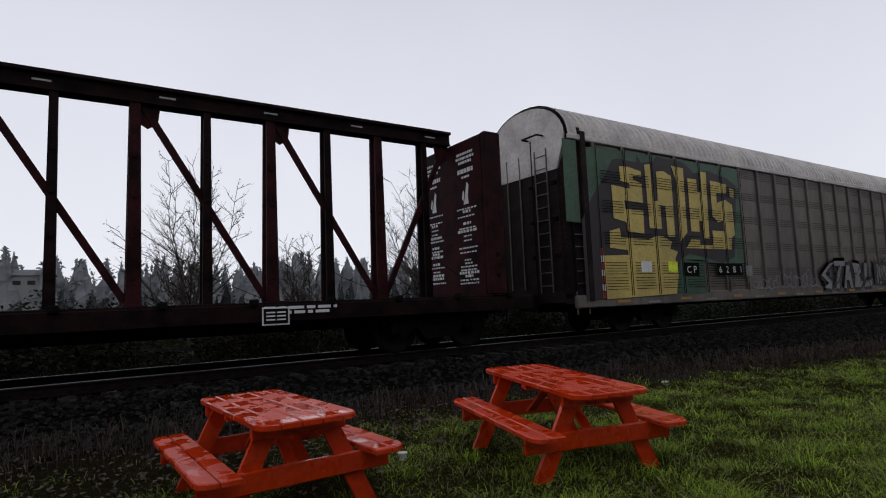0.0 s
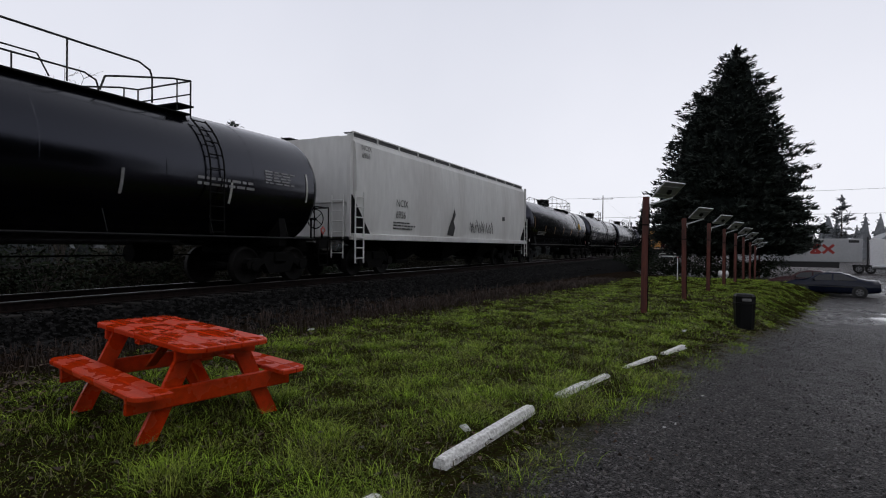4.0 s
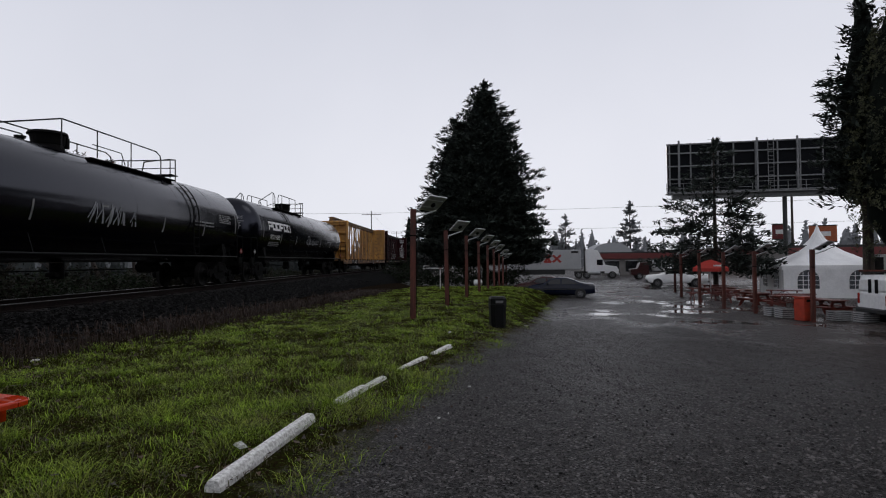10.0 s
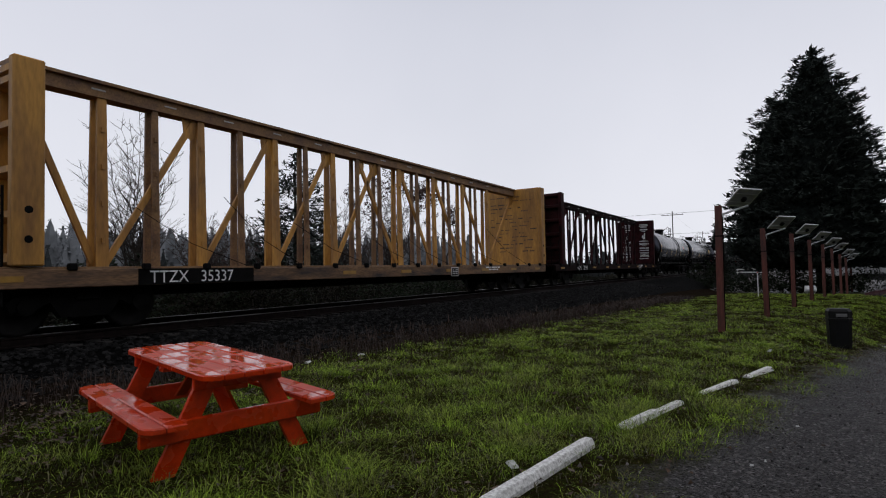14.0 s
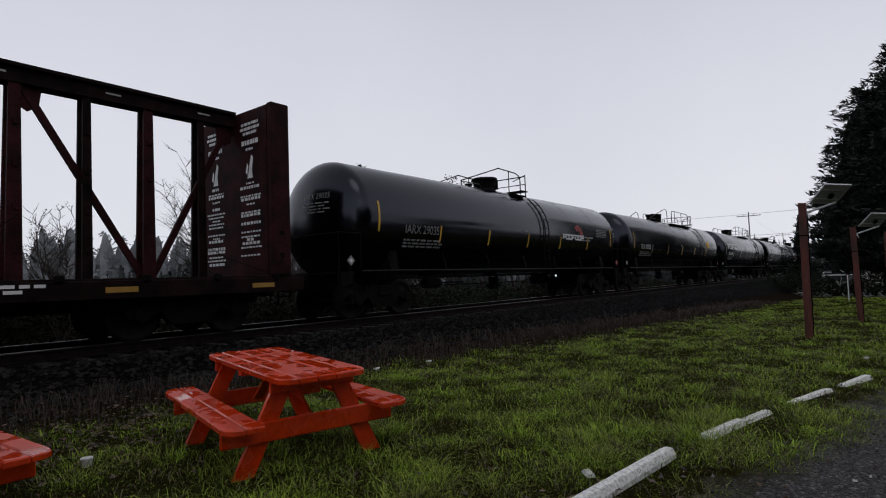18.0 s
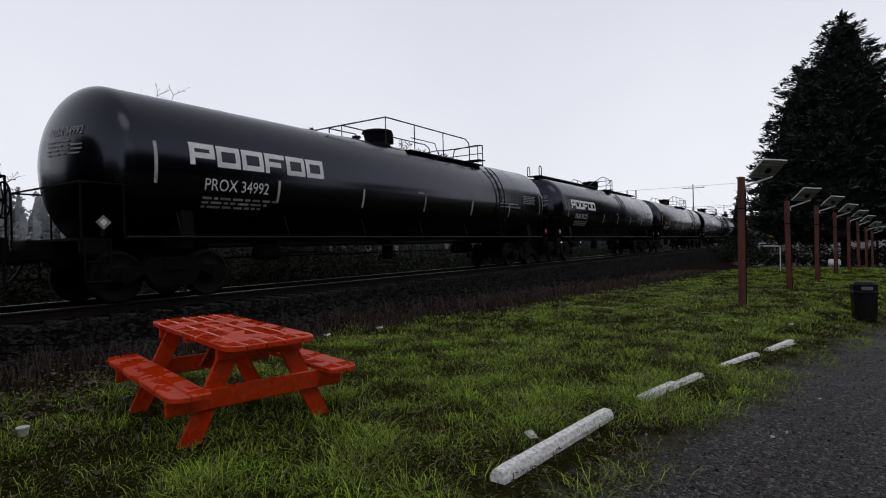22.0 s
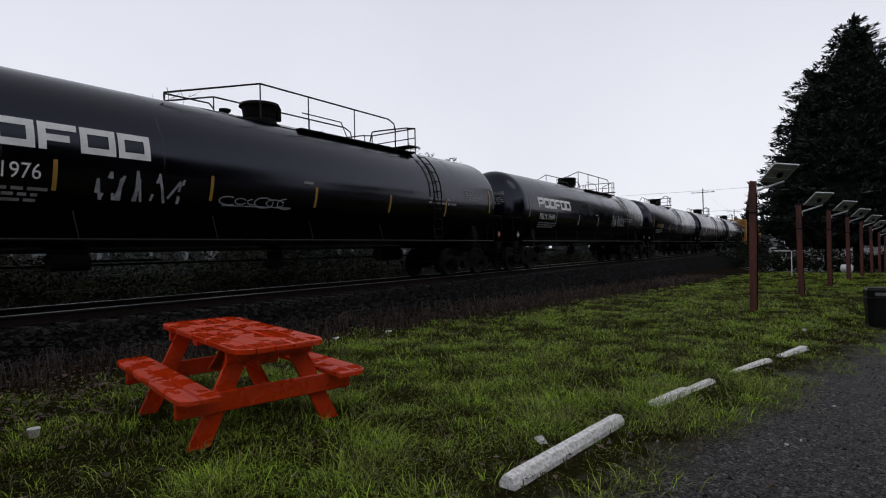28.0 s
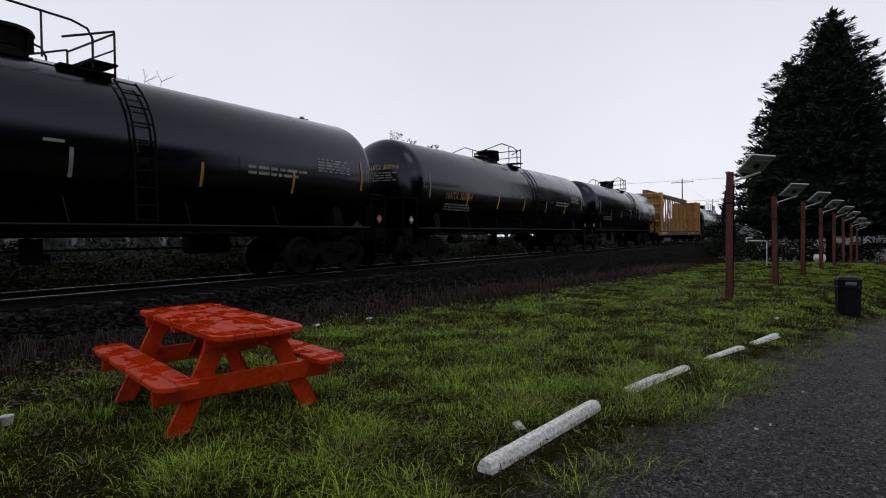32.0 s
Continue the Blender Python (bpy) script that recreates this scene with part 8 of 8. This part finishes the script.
for k, (x, y) in enumerate(((23.1, -13.95), (26.9, -13.55), (30.3, -13.6), (33.9, -13.8), (39.0, -14.6), (44.6, -16.2))):
    solar_post(x, y, (.5, -.4, .3, -.6, 0, 0)[k], "solar lamp posts along the terrace")
M_RED, M_BRIGHT = mat("dull_red_table_paint", (0.16, 0.03, 0.02), 0.4, var=0.25, scale=3), M_RED
TTABLE = picnic_table(pose(33.0, -18.2, -1.2, 0, 0, 60), "red wooden picnic table on the wet terrace")
TTABLE["group"] = "red picnic tables on the terrace"
M_RED = M_BRIGHT
for k, (x, y, a) in enumerate(((25.6, -16.0, 10), (28.4, -15.9, 96), (31.0, -15.6, 4), (34.0, -16.0, 92), (37.5, -16.8, 20), (36.2, -14.9, 80), (29.6, -16.9, 80), (40.5, -17.5, 30))):
    tb = copy_thing(TTABLE, pose(x, y, ground_z(x, y), 0, 0, a))
    tb["label"] = "red wooden picnic table on the wet terrace"


def umbrella(x, y):
    z = ground_z(x, y)
    t = thing("patio_umbrella", pose(x, y, z), "open red patio umbrella over a picnic table", "umbrella")
    part("pole", MB().cyl((0, 0, 0), (0, 0, 2.55), .025, n=8), M_ALU, t)
    n = 8
    rings = [[(math.cos(6.2832 * i / n) * r, math.sin(6.2832 * i / n) * r, q) for i in range(n)] for r, q in ((1.15, 2.0), (.75, 2.28), (.35, 2.45), (.03, 2.55))]
    c = part("canopy", MB().loft(rings, False, True, False), M_UMB, t)
    part("valance", MB().loft([[(p[0], p[1], 2.0) for p in rings[0]], [(p[0], p[1], 1.78) for p in rings[0]]], False, True, False), M_UMB, c)
    part("mark", MB().box((-.96, -.1, 2.16), (.04, .6, .1)), M_WHITE, c)
    part("base", MB().cyl((0, 0, 0), (0, 0, .08), .28, n=16), M_CONC, t)


M_UMB = mat("red_canvas", (0.42, 0.03, 0.02), 0.7, var=0.1)
umbrella(37.6, -16.0)


def planter(x, y, a):
    t = thing("crate_planter", pose(x, y, ground_z(x, y), 0, 0, a), "slatted grey crate on the wet terrace edge", "crate", "slatted crates along the terrace")
    part("box", MB().box((0, 0, .22), (.68, .48, .4)), M_DPL, t)
    for k in range(5):
        part("slat", MB().box((0, -.25, .06 + .085 * k), (.72, .02, .055)), M_PSLAT, t)
        part("slat", MB().box((-.35, 0, .06 + .085 * k), (.02, .5, .055)), M_PSLAT, t)


M_PSLAT = mat("pale_slats", (0.36, 0.36, 0.36), 0.6, var=0.15)
for x, y in ((25.6, -13.75), (24.8, -13.8), (23.5, -15.2), (22.9, -15.9)):
    planter(x, y, -80)


def red_bin(x, y):
    t = thing("red_litter_box", pose(x, y, ground_z(x, y), 0, 0, -75), "bright orange-red wooden litter box beside a post", "litter box")
    part("box", MB().box((0, 0, .48), (.55, .52, .92), bevel=.02), M_SBOX, t)
    part("lid", MB().box((0, 0, .98), (.62, .6, .06), bevel=.015), M_SBOX, t)
    part("door", MB().box((0, -.27, .45), (.44, .02, .7), bevel=.01), M_SBOX, t)
    part("slot", MB().box((0, -.272, .85), (.3, .02, .1)), M_IRON, t)


M_SBOX = mat("orange_red_box_paint", (0.42, 0.04, 0.015), 0.5, var=0.15, scale=4)
red_bin(23.6, -13.9)


# ---- billboard seen from behind ----
M_BBACK = mat("billboard_backing", (0.008, 0.009, 0.011), 0.8, var=0.2, spec=0.08)


def billboard():
    t = thing("billboard", pose(56.2, -28.4, -1.2, 0, 0, -8), "large dark billboard seen from behind on a steel column", "billboard")
    part("column", MB().cyl((0, -2.5, 0), (0, -2.5, 9.0), .2, n=18), M_DPL, t)
    part("backing", MB().box((.3, 0, 11.6), (.12, 16.4, 5.2)), M_BBACK, t)
    for k in range(9):
        y = -8 + 2 * k
        part("stringer", MB().box((.1, y, 11.6), (.1, .12, 5.2)), M_STEELG, t)
    for z in (9.3, 10.6, 11.9, 13.2, 14.1):
        part("girt", MB().box((0, 0, z), (.1, 16.6, .12)), M_STEELG, t)
    for k in range(5):
        y = -7.2 + 3.6 * k
        part("frame_post", MB().box((-.35, y, 11.6), (.16, .16, 5.6)), M_STEELG, t)
        part("brace", MB().cyl((-.35, y, 9.1), (.1, y, 11.0), .05, n=6), M_STEELG, t)
    part("main_beam", MB().box((-.3, 0, 8.85), (.7, 15.8, .6), bevel=.03), M_STEELG, t)
    cw = part("catwalk", MB().box((-.9, 0, 9.0), (.9, 17.2, .06)), M_STEELG, t)
    rl = MB()
    for k in range(12):
        y = -8.6 + 17.2 * k / 11
        rl.cyl((-1.3, y, 9.0), (-1.3, y, 10.0), .025, n=5)
    for z in (9.5, 10.0):
        rl.cyl((-1.3, -8.6, z), (-1.3, 8.6, z), .025, n=5)
    part("catwalk_railing", rl, M_STEELG, cw)
    ladder(t, M_STEELG, (-.45, -1.2, 9.0), (-.45, -1.2, 14.2), .5, (0, 1, 0), 14, .025)
    for k in range(4):
        part("lamp", MB().box((.9, -6 + 4 * k, 8.7), (.3, .5, .15), bevel=.03), M_ALU, t)


billboard()


# ---- far side of the street ----
def street_building(x, y, w, d, h, a, label, wall, trim):
    t = thing("shop_building", pose(x, y, -1.2, 0, 0, a), label, "building", "shops across the street")
    part("wall", MB().box((0, 0, h / 2), (d, w, h)), wall, t)
    part("roof", MB().box((0, 0, h + .1), (d + .6, w + .6, .2)), M_DPL, t)
    part("fascia", MB().box((-d / 2 - .3, 0, h - .45), (.3, w + .5, .9), bevel=.02), trim, t)
    n = max(2, int(w / 3.2))
    for k in range(n):
        yy = -w / 2 + w * (k + .5) / n
        wd = part("window", MB().box((-d / 2 - .02, yy, 1.5), (.06, w / n * .7, 1.7)), M_GLASS, t)
        part("frame", MB().box((-d / 2 - .05, yy, 2.4), (.08, w / n * .74, .08)), M_ALU, wd)
    return t


M_WALLC = mat("cream_render", (0.17, 0.16, 0.15), 0.85, var=0.1, scale=1)
M_TRIMR = mat("red_fascia", (0.13, 0.02, 0.018), 0.6, var=0.1)
M_DOME = mat("pale_roof_metal", (0.3, 0.31, 0.32), 0.6, var=0.08)
street_building(96, -31, 16, 9, 3.6, -15, "low shop with a dark red roof edge", M_WALLC, M_TRIMR)
street_building(112, -50, 22, 10, 4.2, -12, "low cream shop across the wet street", M_WALLC, M_TRIMR)
street_building(48.5, -31.0, 9, 6, 3.4, -10, "small food stall with a red roof edge", M_WALLC, M_TRIMR)


def dome_roof():
    t = thing("domed_hall", pose(118, -29.0, -1.2), "pale domed roof behind the shops", "building")
    part("wall", MB().box((0, 0, 1.8), (7, 8, 3.6)), M_WALLC, t)
    rings = [[(x, 4.2 * math.cos(q), 3.4 + 2.6 * math.sin(q)) for q in np.linspace(0, math.pi, 13)] for x in (-3.6, 3.6)]
    part("roof", MB().loft(rings, True, True, True), M_DOME, t)


dome_roof()


def pole_sign(x, y, z, w, h, label, face):
    t = thing("pole_sign", pose(x, y, -1.2, 0, 0, -20), label, "sign")
    part("panel", MB().box((0, 0, z), (.3, w, h), bevel=.03), face, t)
    part("rim", MB().box((0, 0, z + h / 2 + .05), (.36, w + .1, .1)).box((0, 0, z - h / 2 - .05), (.36, w + .1, .1)), M_DPL, t)
    part("mark", MB().box((-.16, 0, z), (.02, w * .55, h * .3)), M_WHITE, t)
    part("pole", MB().cyl((.0, 0, 0), (0, 0, z - h / 2), .14, n=8), M_STEELG, t)


M_SORNG = mat("orange_sign_face", (0.4, 0.1, 0.03), 0.5)
M_SRED = mat("dark_red_sign_face", (0.16, 0.02, 0.02), 0.5)
pole_sign(66, -40.6, 5.3, 2.7, 1.8, "orange and red roadside sign on a pole", M_SORNG)
pole_sign(68.5, -37.1, 5.7, 1.5, 1.7, "dark red roadside sign on a pole", M_SRED)


def white_cabinet(x, y):
    t = thing("menu_stand", pose(x, y, -1.2, 0, 0, -30), "white framed menu stand beside the tent", "stand")
    part("board", MB().box((0, 0, 2.1), (.12, 1.1, 1.3), bevel=.02), M_CARW, t)
    for s in (-.28, .28):
        part("poster", MB().box((-.065, s, 2.1), (.01, .4, 1.0)), M_GWOOD, t)
    for s in (-.5, .5):
        part("leg", MB().box((0, s, .75), (.08, .08, 1.5)), M_POST, t)


white_cabinet(30.9, -22.4)


def fir_litter():
    t = thing("white_tank", pose(57, -1.05, ground_z(57, -1.05)), "white plastic tank under the fir tree", "tank")
    part("body", MB().loft([[(r * math.cos(q), y, .42 + r * math.sin(q)) for q in np.linspace(0, 6.283, 18, endpoint=False)] for y, r in ((-.44, .15), (-.36, .3), (.36, .3), (.44, .15))], False), M_CARW, t)
    for y in (-.25, .25):
        part("foot", MB().box((0, y, .09), (.36, .07, .18)), M_CONC, t)
    mk = thing("marker_stake", pose(38, 1.86, ground_z(38, 1.86)), "thin white marker stake in the grass", "stake")
    part("stake", MB().box((0, 0, .7), (.04, .05, 1.45)), M_PAPER, mk)
    part("cap", MB().box((0, 0, 1.44), (.05, .06, .05)), M_REDL, mk)




fir_litter()
wheel_stop(16.3, -18.5, 16.0, -19.8, .04, "white concrete wheel stop beside the cypresses", 162)
wheel_stop(13.6, -17.2, 12.8, -17.0, .05, "short white concrete wheel stop beside the cypresses", 126)


# ---- motion ----
def travel(t):
    """How far the train has rolled towards -x."""
    return SPEED * t


def motions():
    """The train rolls by, its wheels turning while their car is near."""
    start = {car: car.matrix_basis.translation.x for car in CARS}
    for car in CARS:
        times = list(range(33))
        walk(car, [(t, pose(start[car] - travel(t), TRACK_Y, RAIL_Z)) for t in times])
    for wheel, car, dx, y in WHEELS:
        t0, t1 = max(0, (start[car] - 40) / SPEED), min(32, (start[car] + 20) / SPEED)
        times = sorted({0.0, 32.0} | {k / 16 for k in range(int(t0 * 16), int(t1 * 16) + 1)}) if t1 > t0 else [0.0, 32.0]
        rows = []
        for t in times:
            turn = math.degrees(SPEED * (min(max(t, int(t0 * 16) / 16), int(t1 * 16) / 16) if t1 > t0 else 0) / .457)
            rows.append((t, pose(dx, y * .75, .457, 0, -turn if y > 0 else turn, 0 if y > 0 else 180)))
        walk(wheel, rows)


motions()
